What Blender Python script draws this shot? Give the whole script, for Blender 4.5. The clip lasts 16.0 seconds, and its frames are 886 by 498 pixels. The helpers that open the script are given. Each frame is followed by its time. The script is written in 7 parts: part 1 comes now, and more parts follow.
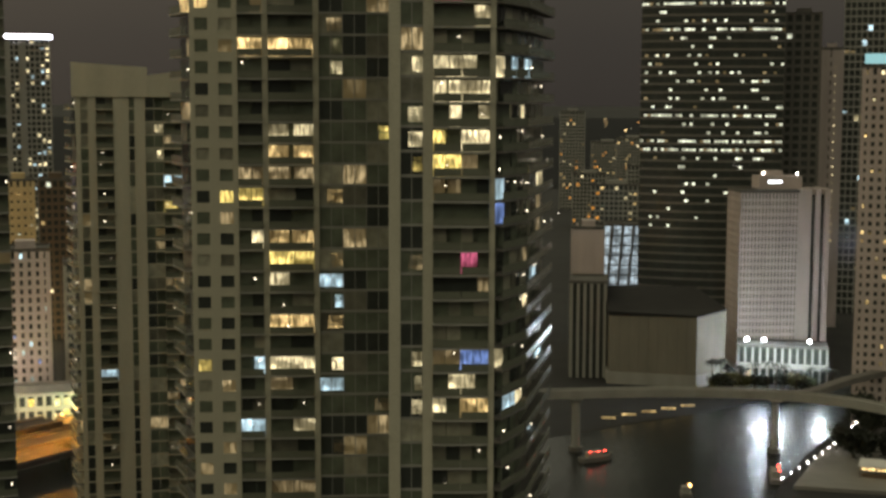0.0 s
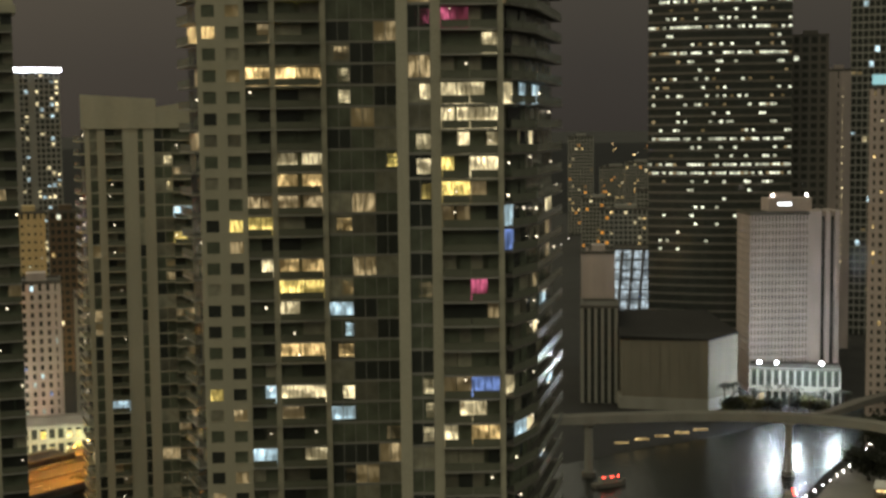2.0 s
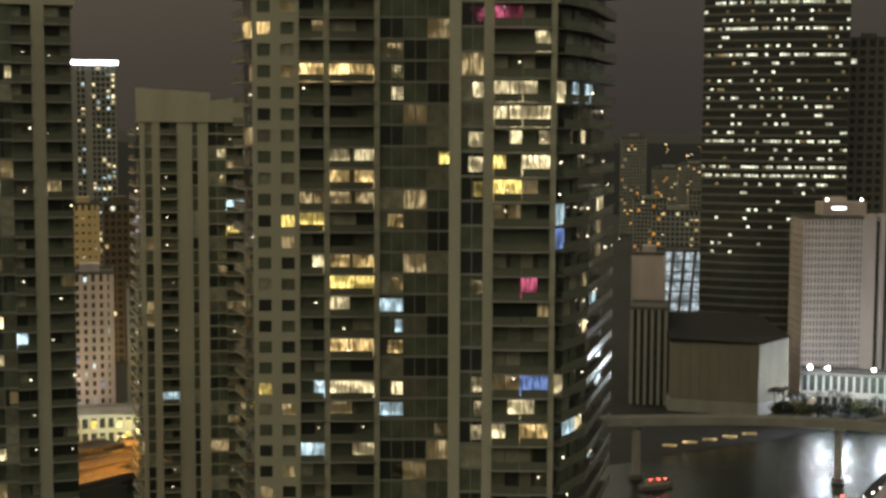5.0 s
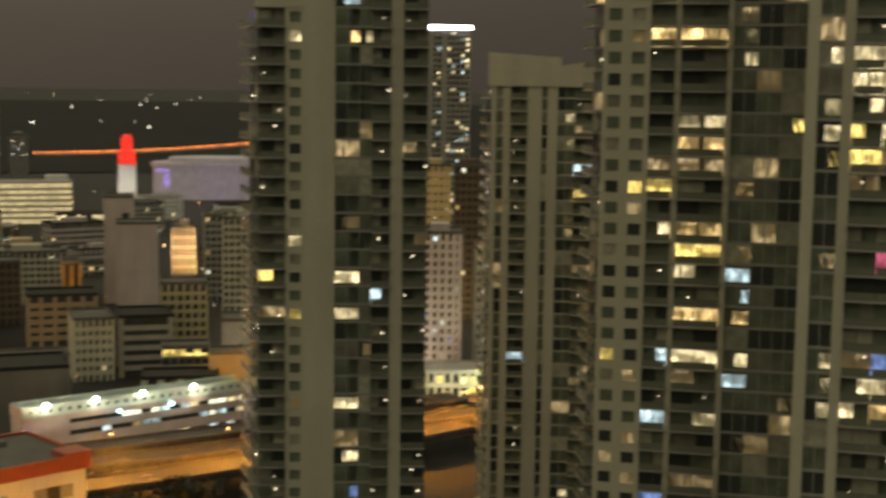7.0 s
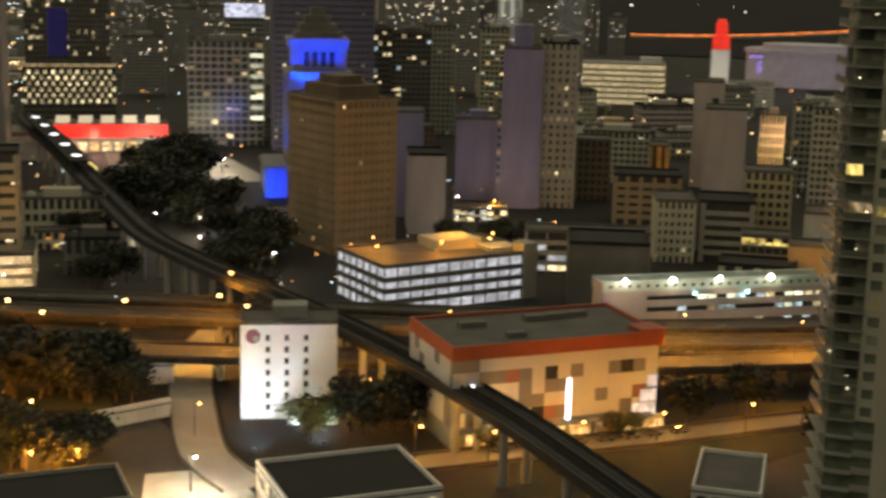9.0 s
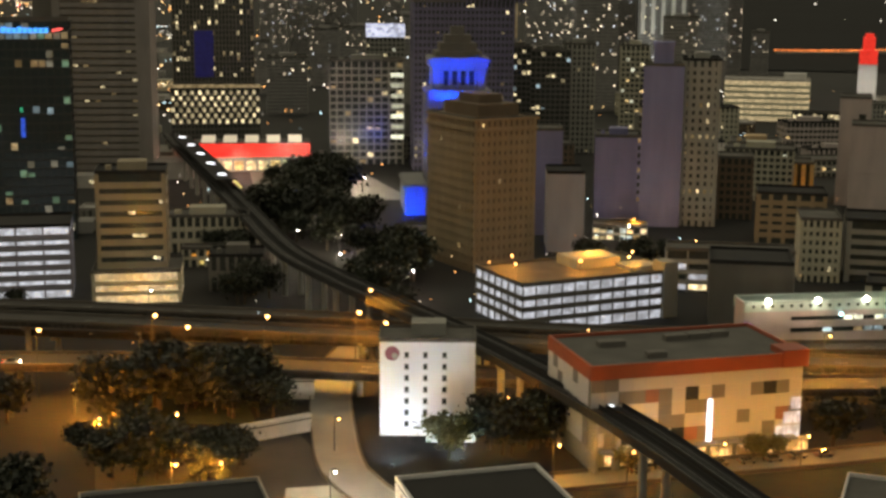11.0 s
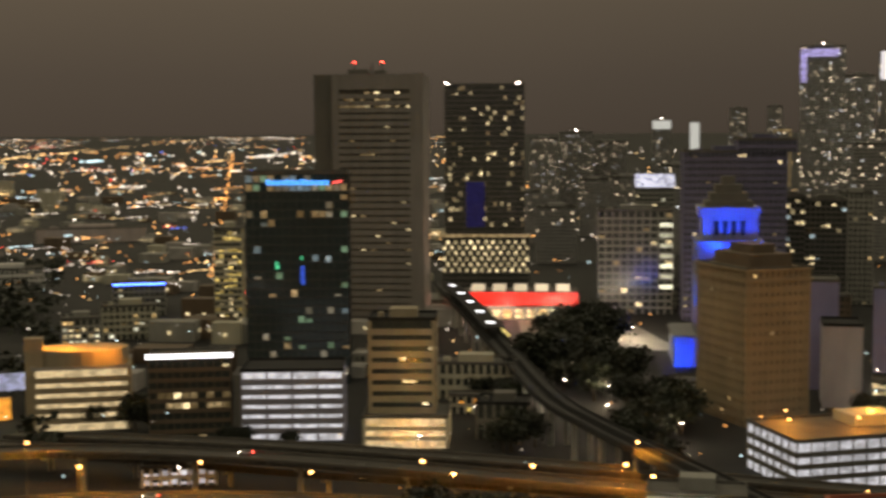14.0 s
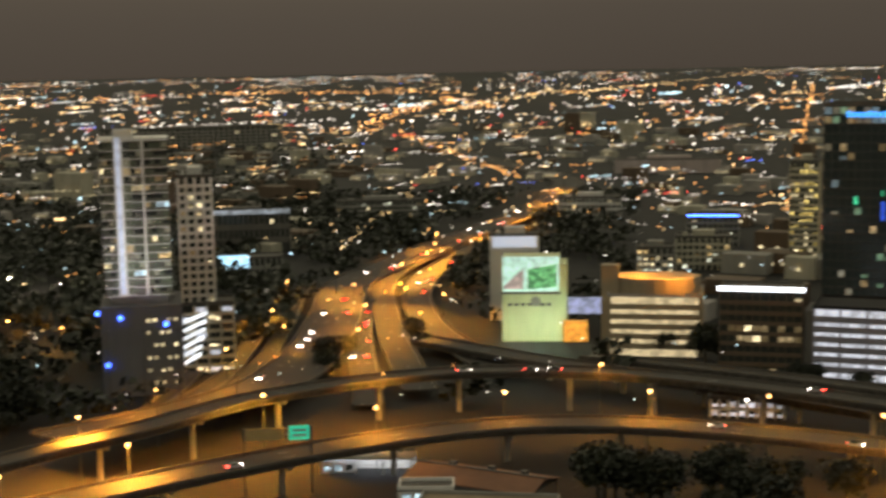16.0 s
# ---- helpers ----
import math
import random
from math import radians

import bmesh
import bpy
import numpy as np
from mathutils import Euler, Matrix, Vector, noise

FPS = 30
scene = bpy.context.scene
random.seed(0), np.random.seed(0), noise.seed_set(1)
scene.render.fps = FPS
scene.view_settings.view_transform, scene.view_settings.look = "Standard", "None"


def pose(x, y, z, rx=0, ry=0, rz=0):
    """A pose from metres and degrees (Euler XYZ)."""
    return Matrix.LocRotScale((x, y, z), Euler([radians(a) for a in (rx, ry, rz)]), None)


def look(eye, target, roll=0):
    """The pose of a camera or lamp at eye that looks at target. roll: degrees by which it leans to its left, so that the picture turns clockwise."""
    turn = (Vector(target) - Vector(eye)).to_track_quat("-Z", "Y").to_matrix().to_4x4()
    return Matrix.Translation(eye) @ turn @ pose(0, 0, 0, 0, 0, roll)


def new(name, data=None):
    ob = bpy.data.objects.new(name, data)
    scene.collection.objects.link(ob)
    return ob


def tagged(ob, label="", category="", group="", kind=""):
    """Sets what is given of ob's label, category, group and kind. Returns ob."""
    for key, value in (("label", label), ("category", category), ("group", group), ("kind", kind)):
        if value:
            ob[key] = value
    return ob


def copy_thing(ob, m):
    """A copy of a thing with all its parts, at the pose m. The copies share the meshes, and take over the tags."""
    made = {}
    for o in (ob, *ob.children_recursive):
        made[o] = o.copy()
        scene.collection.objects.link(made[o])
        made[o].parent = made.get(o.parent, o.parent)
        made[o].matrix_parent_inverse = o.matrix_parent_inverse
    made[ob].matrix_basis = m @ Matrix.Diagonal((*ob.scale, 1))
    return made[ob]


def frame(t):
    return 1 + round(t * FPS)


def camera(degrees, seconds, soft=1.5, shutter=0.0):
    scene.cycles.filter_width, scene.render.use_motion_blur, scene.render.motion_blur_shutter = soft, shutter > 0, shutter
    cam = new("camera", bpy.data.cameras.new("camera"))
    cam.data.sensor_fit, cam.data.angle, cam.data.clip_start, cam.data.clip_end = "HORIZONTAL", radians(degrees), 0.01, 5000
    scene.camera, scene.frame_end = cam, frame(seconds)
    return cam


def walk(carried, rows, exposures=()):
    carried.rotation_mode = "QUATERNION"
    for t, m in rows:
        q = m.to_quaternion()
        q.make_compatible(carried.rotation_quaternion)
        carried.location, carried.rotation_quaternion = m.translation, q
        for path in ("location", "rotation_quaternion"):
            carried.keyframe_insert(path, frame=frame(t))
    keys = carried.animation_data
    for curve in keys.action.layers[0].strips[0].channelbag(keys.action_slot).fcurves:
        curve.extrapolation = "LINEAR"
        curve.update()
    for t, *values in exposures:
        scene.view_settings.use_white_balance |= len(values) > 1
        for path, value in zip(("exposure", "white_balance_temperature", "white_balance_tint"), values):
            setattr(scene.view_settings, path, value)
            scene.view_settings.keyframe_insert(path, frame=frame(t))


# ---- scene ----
# the camera stands on a high balcony and pans to the left; eye at the origin of the plan
EYE = 117.0
cam = camera(34.83, 16.0, soft=3.0, shutter=0.35)
ROWS = [
    (0.0, 0.021, -6.097, -0.193),
    (0.5, -0.374, -6.058, 0.085),
    (1.0, -0.564, -5.895, 0.329),
    (1.5, -0.339, -5.531, 0.569),
    (2.0, 0.342, -5.009, 0.630),
    (2.5, 1.565, -4.043, 0.843),
    (3.0, 2.695, -3.685, 0.256),
    (3.5, 3.246, -4.812, -0.034),
    (3.7, 2.344, -5.067, -0.220),
    (5.8, 2.857, -5.112, -0.304),
    (6.0, 4.768, -5.209, -0.426),
    (6.5, 10.337, -5.697, -0.508),
    (7.0, 16.524, -6.611, -0.753),
    (7.5, 22.891, -7.864, -1.049),
    (8.0, 29.160, -9.278, -1.307),
    (8.5, 35.076, -10.619, -1.413),
    (9.0, 40.214, -11.637, -1.307),
    (9.5, 44.235, -12.133, -1.088),
    (9.7, 45.326, -12.209, -0.992),
    (11.8, 45.242, -9.894, -0.043),
    (12.0, 45.187, -9.506, 0.082),
    (12.5, 45.868, -8.245, 0.117),
    (13.0, 48.045, -6.800, 0.211),
    (13.5, 51.676, -5.553, 0.254),
    (14.0, 56.571, -4.946, 0.332),
    (14.5, 62.281, -5.066, 0.534),
    (15.0, 68.164, -5.695, 0.745),
    (15.5, 73.981, -6.556, 0.923),
    (16.0, 79.586, -7.423, 1.086),
]
walk(cam, [(t, pose(0, 0, EYE, 90 + pitch, roll, yaw)) for t, yaw, pitch, roll in ROWS],
     exposures=[(0.0, 0.28, 6500, 10), (6.0, 0.36, 6600, 10), (7.0, 0.40, 6900, 11), (9.0, 0.08, 6800, 13), (12.0, 0.06, 6600, 13), (14.0, 0.10, 7000, 16), (16.0, 0.18, 6500, 13)])

# ---- night sky: low cloud lit by the city, brighter overhead than at the horizon ----
world = bpy.data.worlds.new("night_sky")
scene.world = world
world.use_nodes = True
wn, wl = world.node_tree.nodes, world.node_tree.links
w_geo = wn.new("ShaderNodeTexCoord")
w_sep = wn.new("ShaderNodeSeparateXYZ")
w_ramp = wn.new("ShaderNodeValToRGB")
w_noise = wn.new("ShaderNodeTexNoise")
w_noise.inputs["Scale"].default_value = 2.2
w_noise.inputs["Detail"].default_value = 4
w_mix = wn.new("ShaderNodeMath")
w_mix.operation = "MULTIPLY_ADD"
w_mix.inputs[1].default_value = 0.05
wl.new(w_geo.outputs["Generated"], w_sep.inputs[0])
wl.new(w_geo.outputs["Generated"], w_noise.inputs["Vector"])
wl.new(w_noise.outputs["Fac"], w_mix.inputs[0])
wl.new(w_sep.outputs["Z"], w_mix.inputs[2])
wl.new(w_mix.outputs[0], w_ramp.inputs[0])
stops = w_ramp.color_ramp.elements
stops[0].position, stops[0].color = 0.0, (0.030, 0.0255, 0.0215, 1)
stops[1].position, stops[1].color = 1.0, (0.20, 0.19, 0.145, 1)
e = stops.new(0.06); e.color = (0.038, 0.033, 0.0275, 1)
e = stops.new(0.20); e.color = (0.070, 0.061, 0.046, 1)
e = stops.new(0.40); e.color = (0.48, 0.465, 0.345, 1)
e = stops.new(0.65); e.color = (0.41, 0.40, 0.30, 1)
# the cloud glows more over the city inland, to the west
w_west = wn.new("ShaderNodeMapRange")
for k, v in ((1, 0.1), (2, -1.0), (3, 0.0), (4, 1.0)):
    w_west.inputs[k].default_value = v
w_tint = wn.new("ShaderNodeMix")
w_tint.data_type = "VECTOR"
w_tint.inputs[4].default_value, w_tint.inputs[5].default_value = (1.0, 1.0, 1.0), (1.95, 1.83, 1.62)
w_glow = wn.new("ShaderNodeVectorMath")
w_glow.operation = "MULTIPLY"
wl.new(w_sep.outputs["X"], w_west.inputs[0])
wl.new(w_west.outputs[0], w_tint.inputs[0])
wl.new(w_ramp.outputs[0], w_glow.inputs[0])
wl.new(w_tint.outputs[1], w_glow.inputs[1])
wl.new(w_glow.outputs[0], wn["Background"].inputs["Color"])
wn["Background"].inputs["Strength"].default_value = 1.0

# ---- materials ----
MATS = {}


def mat(name, col, rough=0.8, metal=0.0, var=0.25, scale=0.6, bump=0.15, fine=6.0, piece=0.0, streak=0.0):
    """A matt or glossy surface with stains, grain and fine relief at real-world size."""
    if name in MATS:
        return MATS[name]
    m = bpy.data.materials.new(name)
    m.use_nodes = True
    n, l = m.node_tree.nodes, m.node_tree.links
    b = n["Principled BSDF"]
    b.inputs["Roughness"].default_value, b.inputs["Metallic"].default_value = rough, metal
    tc = n.new("ShaderNodeTexCoord")
    big, small = n.new("ShaderNodeTexNoise"), n.new("ShaderNodeTexNoise")
    big.inputs["Scale"].default_value, big.inputs["Detail"].default_value = scale * 0.25, 5
    small.inputs["Scale"].default_value, small.inputs["Detail"].default_value = fine, 4
    mapping = n.new("ShaderNodeMapping")
    mapping.inputs["Scale"].default_value = (1, 1, 0.25 if streak else 1)
    l.new(tc.outputs["Object"], mapping.inputs["Vector"])
    l.new(mapping.outputs[0], big.inputs["Vector"])
    l.new(tc.outputs["Object"], small.inputs["Vector"])
    add = n.new("ShaderNodeMath"); add.operation = "ADD"
    l.new(big.outputs["Fac"], add.inputs[0]); l.new(small.outputs["Fac"], add.inputs[1])
    mr = n.new("ShaderNodeMapRange")
    mr.inputs[1].default_value, mr.inputs[2].default_value = 0.6, 1.4
    mr.inputs[3].default_value, mr.inputs[4].default_value = 1 - var, 1 + var
    l.new(add.outputs[0], mr.inputs[0])
    val = mr.outputs[0]
    if piece:
        oi = n.new("ShaderNodeObjectInfo")
        pr = n.new("ShaderNodeMapRange")
        pr.inputs[3].default_value, pr.inputs[4].default_value = 1 - piece, 1 + piece
        l.new(oi.outputs["Random"], pr.inputs[0])
        mu = n.new("ShaderNodeMath"); mu.operation = "MULTIPLY"
        l.new(val, mu.inputs[0]); l.new(pr.outputs[0], mu.inputs[1])
        val = mu.outputs[0]
    mix = n.new("ShaderNodeVectorMath"); mix.operation = "SCALE"
    mix.inputs[0].default_value = col
    l.new(val, mix.inputs["Scale"])
    l.new(mix.outputs[0], b.inputs["Base Color"])
    if bump:
        bp = n.new("ShaderNodeBump")
        bp.inputs["Strength"].default_value, bp.inputs["Distance"].default_value = bump, 0.05
        l.new(small.outputs["Fac"], bp.inputs["Height"]); l.new(bp.outputs[0], b.inputs["Normal"])
    MATS[name] = m
    return m


def glow(name, col, power, var=0.0, stripes=0.0):
    """Something that gives off light: a lamp, a sign, a lit room behind its window and curtains, or painted-in light.
    """
    if name in MATS:
        return MATS[name]
    m = bpy.data.materials.new(name)
    m.use_nodes = True
    n, l = m.node_tree.nodes, m.node_tree.links
    b = n["Principled BSDF"]
    b.inputs["Base Color"].default_value = (*[min(1, c) * 0.4 for c in col], 1)
    b.inputs["Roughness"].default_value = 0.3
    b.inputs["Emission Color"].default_value = (*col, 1)
    b.inputs["Emission Strength"].default_value = power
    val = None
    if var:
        geo = n.new("ShaderNodeNewGeometry"); oi = n.new("ShaderNodeObjectInfo")
        s = n.new("ShaderNodeMath"); s.operation = "ADD"
        l.new(geo.outputs["Random Per Island"], s.inputs[0]); l.new(oi.outputs["Random"], s.inputs[1])
        fr = n.new("ShaderNodeMath"); fr.operation = "FRACT"
        l.new(s.outputs[0], fr.inputs[0])
        mr = n.new("ShaderNodeMapRange")
        mr.inputs[3].default_value, mr.inputs[4].default_value = power * (1 - var), power * (1 + var)
        l.new(fr.outputs[0], mr.inputs[0])
        val = mr.outputs[0]
    if stripes:
        tc = n.new("ShaderNodeTexCoord")
        mp = n.new("ShaderNodeMapping"); mp.inputs["Scale"].default_value = (1.7, 1.7, 0.35)
        nz = n.new("ShaderNodeTexNoise"); nz.inputs["Scale"].default_value = 1.6; nz.inputs["Detail"].default_value = 3
        oi2 = n.new("ShaderNodeObjectInfo")
        ad = n.new("ShaderNodeVectorMath"); ad.operation = "ADD"
        l.new(tc.outputs["Object"], mp.inputs["Vector"]); l.new(mp.outputs[0], ad.inputs[0])
        l.new(oi2.outputs["Location"], ad.inputs[1]); l.new(ad.outputs[0], nz.inputs["Vector"])
        r2 = n.new("ShaderNodeMapRange")
        r2.inputs[1].default_value, r2.inputs[2].default_value = 0.38, 0.62
        r2.inputs[3].default_value, r2.inputs[4].default_value = 1 - stripes, 1 + stripes * 0.5
        l.new(nz.outputs["Fac"], r2.inputs[0])
        mp3 = n.new("ShaderNodeMapping"); mp3.inputs["Scale"].default_value = (0.32, 0.32, 0.5)
        nz3 = n.new("ShaderNodeTexNoise"); nz3.inputs["Scale"].default_value = 1.0; nz3.inputs["Detail"].default_value = 0
        ad3 = n.new("ShaderNodeVectorMath"); ad3.operation = "ADD"
        l.new(tc.outputs["Object"], mp3.inputs["Vector"]); l.new(mp3.outputs[0], ad3.inputs[0])
        l.new(oi2.outputs["Location"], ad3.inputs[1]); l.new(ad3.outputs[0], nz3.inputs["Vector"])
        r3 = n.new("ShaderNodeMapRange")
        r3.inputs[1].default_value, r3.inputs[2].default_value = 0.40, 0.56
        r3.inputs[3].default_value, r3.inputs[4].default_value = 1 - stripes * 0.9, 1 + stripes * 0.3
        l.new(nz3.outputs["Fac"], r3.inputs[0])
        m3 = n.new("ShaderNodeMath"); m3.operation = "MULTIPLY"
        l.new(r2.outputs[0], m3.inputs[0]); l.new(r3.outputs[0], m3.inputs[1])
        mu = n.new("ShaderNodeMath"); mu.operation = "MULTIPLY"
        l.new(m3.outputs[0], mu.inputs[0])
        if val:
            l.new(val, mu.inputs[1])
        else:
            mu.inputs[1].default_value = power
        val = mu.outputs[0]
    if val:
        l.new(val, b.inputs["Emission Strength"])
    MATS[name] = m
    return m


CONC = mat("pale_concrete", (0.43, 0.405, 0.31), 0.85, streak=1)
CONC_GREY = mat("grey_concrete", (0.27, 0.262, 0.232), 0.85, streak=1)
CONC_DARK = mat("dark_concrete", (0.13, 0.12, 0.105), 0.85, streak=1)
CONC_WHITE = mat("white_render", (0.66, 0.64, 0.60), 0.8, streak=1, var=0.15)
CONC_PINK = mat("rosy_stone", (0.45, 0.38, 0.35), 0.8, streak=1)
BROWN = mat("brown_stone", (0.25, 0.19, 0.115), 0.85, streak=1)
BROWN_DARK = mat("dark_brown_brick", (0.12, 0.085, 0.055), 0.85, streak=1)
SLATE = mat("dark_slate_stone", (0.11, 0.105, 0.17), 0.8, streak=1)
VIOLET = mat("slate_blue_paint", (0.20, 0.195, 0.34), 0.8, streak=1)
GLASS = mat("dark_window_glass", (0.045, 0.05, 0.044), 0.12, var=0.3, bump=0.02, fine=0.4)
GLASS_GREEN = mat("green_window_glass", (0.13, 0.145, 0.105), 0.2, var=0.45, bump=0.03, fine=0.5)
GLASS_DIM = mat("curtained_window_glass", (0.24, 0.23, 0.175), 0.3, var=0.5, bump=0.03, fine=0.7, piece=0.6)
STEEL = mat("painted_steel", (0.10, 0.10, 0.10), 0.5, metal=0.6)
RAIL = mat("balcony_rail_glass", (0.14, 0.145, 0.11), 0.25, var=0.2, bump=0.02)
ROOF = mat("roof_felt", (0.10, 0.093, 0.082), 0.95, var=0.4, scale=0.5)
ROOF_DARK = mat("dark_roof_felt", (0.014, 0.013, 0.012), 0.95, var=0.4, scale=0.5)
ROOF_PALE = mat("pale_roof_membrane", (0.34, 0.32, 0.29), 0.9, var=0.3, scale=0.5)
ASPHALT = mat("asphalt", (0.055, 0.052, 0.048), 0.9, var=0.3, scale=0.3, bump=0.3)
LOT = mat("worn_dark_asphalt", (0.05, 0.045, 0.038), 0.9, var=0.5, scale=0.2)
ROADC = mat("concrete_roadway", (0.040, 0.034, 0.027), 0.85, var=0.35, scale=0.25)
PAVE = mat("pavement_concrete", (0.19, 0.18, 0.16), 0.9, var=0.25, scale=0.3)
PARAPET = mat("dark_parapet_concrete", (0.10, 0.088, 0.072), 0.85, streak=1, var=0.35)
LINE = mat("worn_road_paint", (0.36, 0.34, 0.29), 0.7, var=0.2)
RAIL_CONC = mat("near_black_concrete", (0.016, 0.015, 0.014), 0.9)
RED_PAINT = mat("orange_red_paint", (0.31, 0.07, 0.03), 0.6, var=0.15)
LEAF = mat("leaves", (0.017, 0.021, 0.009), 0.6, var=0.6, fine=2.0, piece=0.3)
LEAF_OLIVE = mat("olive_leaves", (0.10, 0.10, 0.03), 0.6, var=0.6, fine=2.0)
BARK = mat("bark", (0.09, 0.07, 0.05), 0.9, var=0.4)
GROUND = mat("city_ground", (0.012, 0.0115, 0.010), 0.95, var=0.6, scale=0.03, fine=0.05, bump=0.0)
GRASS = mat("grass", (0.045, 0.06, 0.025), 0.95, var=0.5, scale=0.2)
WHITE_PAINT = mat("white_paint", (0.66, 0.67, 0.69), 0.7, var=0.08, streak=1)
GREY_PAINT = mat("grey_panel", (0.20, 0.19, 0.18), 0.7, var=0.12)

W_WARM = glow("lit_room_warm", (1.0, 0.70, 0.29), 0.80, 0.6, 0.85)
W_YEL = glow("lit_room_yellow", (1.0, 0.76, 0.22), 0.92, 0.5, 0.75)
W_PALE = glow("lit_room_pale", (1.0, 0.84, 0.48), 0.92, 0.55, 0.8)
W_COOL = glow("lit_room_cool", (0.62, 0.85, 0.95), 0.85, 0.5, 0.7)
W_BLUE = glow("lit_room_blue", (0.30, 0.46, 1.0), 0.5, 0.4, 0.7)
W_PINK = glow("lit_room_pink", (1.0, 0.20, 0.36), 0.27, 0.4, 0.9)
W_DIM = glow("lit_room_dim", (1.0, 0.76, 0.40), 0.17, 0.8, 0.9)
W_OFFICE = glow("office_lights", (0.95, 0.98, 0.75), 0.9, 0.6, 0.4)
L_ORANGE = glow("sodium_lamp", (1.0, 0.50, 0.15), 9, 0.4)
L_WHITE = glow("white_lamp", (1.0, 0.93, 0.80), 26, 0.3)
L_COOLW = glow("cool_white_lamp", (0.85, 0.95, 1.0), 30, 0.2)
L_ROOM = glow("room_glow_point", (1.0, 0.86, 0.62), 2.4, 0.8)
L_RED = glow("red_lamp", (1.0, 0.05, 0.03), 14, 0.3)
L_GREEN = glow("green_lamp", (0.1, 1.0, 0.5), 6, 0.3)
L_TEAL = glow("teal_lamp", (0.35, 0.9, 1.0), 8, 0.3)
L_BLUE = glow("blue_lamp", (0.05, 0.15, 1.0), 8, 0.2)
S_RED = glow("red_light_band", (1.0, 0.045, 0.03), 0.95, 0.2, 0.3)
S_BLUE = glow("blue_sign", (0.06, 0.35, 1.0), 1.6)
S_WHITE = glow("white_sign", (0.9, 0.95, 1.0), 3.0)
S_DECK = glow("deck_lights", (0.88, 0.92, 1.0), 0.52, 0.25, 0.4)
S_DECKW = glow("warm_deck_lights", (1.0, 0.80, 0.45), 0.6, 0.3, 0.4)
S_ORANGE = glow("orange_wash_light", (1.0, 0.42, 0.06), 0.7, 0.3, 0.4)

# ---- building helpers ----
GRID = 50.3  # the street grid's turn: local x runs east, local y north


class Solid:
    """Collects boxes, prisms and quads into one mesh."""

    def __init__(self):
        self.v, self.f = [], []

    def box(self, x0, y0, z0, x1, y1, z1):
        k = len(self.v)
        self.v += [(x, y, z) for z in (z0, z1) for x, y in ((x0, y0), (x1, y0), (x1, y1), (x0, y1))]
        self.f += [tuple(k + i for i in q) for q in ((3, 2, 1, 0), (4, 5, 6, 7), (0, 1, 5, 4), (1, 2, 6, 5), (2, 3, 7, 6), (3, 0, 4, 7))]
        return self

    def prism(self, pts, z0, z1):
        """An upright prism over a ring of points, counter-clockwise; z0 and z1 may be lists."""
        k, n = len(self.v), len(pts)
        a = z0 if isinstance(z0, (list, tuple)) else [z0] * n
        b = z1 if isinstance(z1, (list, tuple)) else [z1] * n
        self.v += [(p[0], p[1], a[i]) for i, p in enumerate(pts)] + [(p[0], p[1], b[i]) for i, p in enumerate(pts)]
        self.f += [tuple(range(k + n - 1, k - 1, -1)), tuple(range(k + n, k + 2 * n))]
        self.f += [(k + i, k + (i + 1) % n, k + n + (i + 1) % n, k + n + i) for i in range(n)]
        return self

    def rod(self, a, b, r0, r1=None, n=8):
        a, b = Vector(a), Vector(b)
        q = (b - a).to_track_quat("Z", "Y")
        r1, k = (r0 if r1 is None else r1), len(self.v)
        for p, r in ((a, r0), (b, r1)):
            for i in range(n):
                t = 2 * math.pi * i / n
                self.v.append(tuple(p + q @ Vector((math.cos(t) * r, math.sin(t) * r, 0))))
        self.f += [tuple(range(k + n - 1, k - 1, -1)), tuple(range(k + n, k + 2 * n))]
        self.f += [(k + i, k + (i + 1) % n, k + n + (i + 1) % n, k + n + i) for i in range(n)]
        return self

    def gem(self, p, r, n=6, rings=3):
        """A small faceted ball."""
        k = len(self.v)
        self.v.append((p[0], p[1], p[2] - r))
        for j in range(1, rings):
            t = math.pi * j / rings
            for i in range(n):
                s = 2 * math.pi * (i + 0.5 * j) / n
                self.v.append((p[0] + r * math.sin(t) * math.cos(s), p[1] + r * math.sin(t) * math.sin(s), p[2] - r * math.cos(t)))
        self.v.append((p[0], p[1], p[2] + r))
        top = len(self.v) - 1
        for i in range(n):
            j = (i + 1) % n
            self.f.append((k, k + 1 + j, k + 1 + i))
            for q in range(rings - 2):
                a = k + 1 + q * n
                self.f.append((a + i, a + j, a + n + j, a + n + i))
            a = k + 1 + (rings - 2) * n
            self.f.append((a + i, a + j, top))
        return self

    def quad(self, *p):
        k = len(self.v)
        self.v += list(p)
        self.f.append(tuple(range(k, k + len(p))))
        return self

    def mesh(self, name, material):
        me = bpy.data.meshes.new(name)
        me.from_pydata(self.v, [], self.f)
        me.materials.append(material)
        return me


def part(name, solid, material, parent=None, label="", at=None, kind=""):
    """Links a Solid, or a mesh that is shared, as one object under a thing or under a part."""
    me = solid.mesh(name, material) if isinstance(solid, Solid) else solid
    ob = new(name, me)
    if parent:
        ob.parent = parent
    if at is not None:
        ob.matrix_basis = at
    if label or kind:
        tagged(ob, label, kind=kind)
    return ob


def thing(name, label, category, m, group="", kind=""):
    ob = new(name)
    ob.empty_display_size = 1
    ob.matrix_basis = m
    return tagged(ob, label, category, group, kind)


def polar(az, r, z=0.0):
    return Vector((math.sin(radians(az)) * r, math.cos(radians(az)) * r, z))


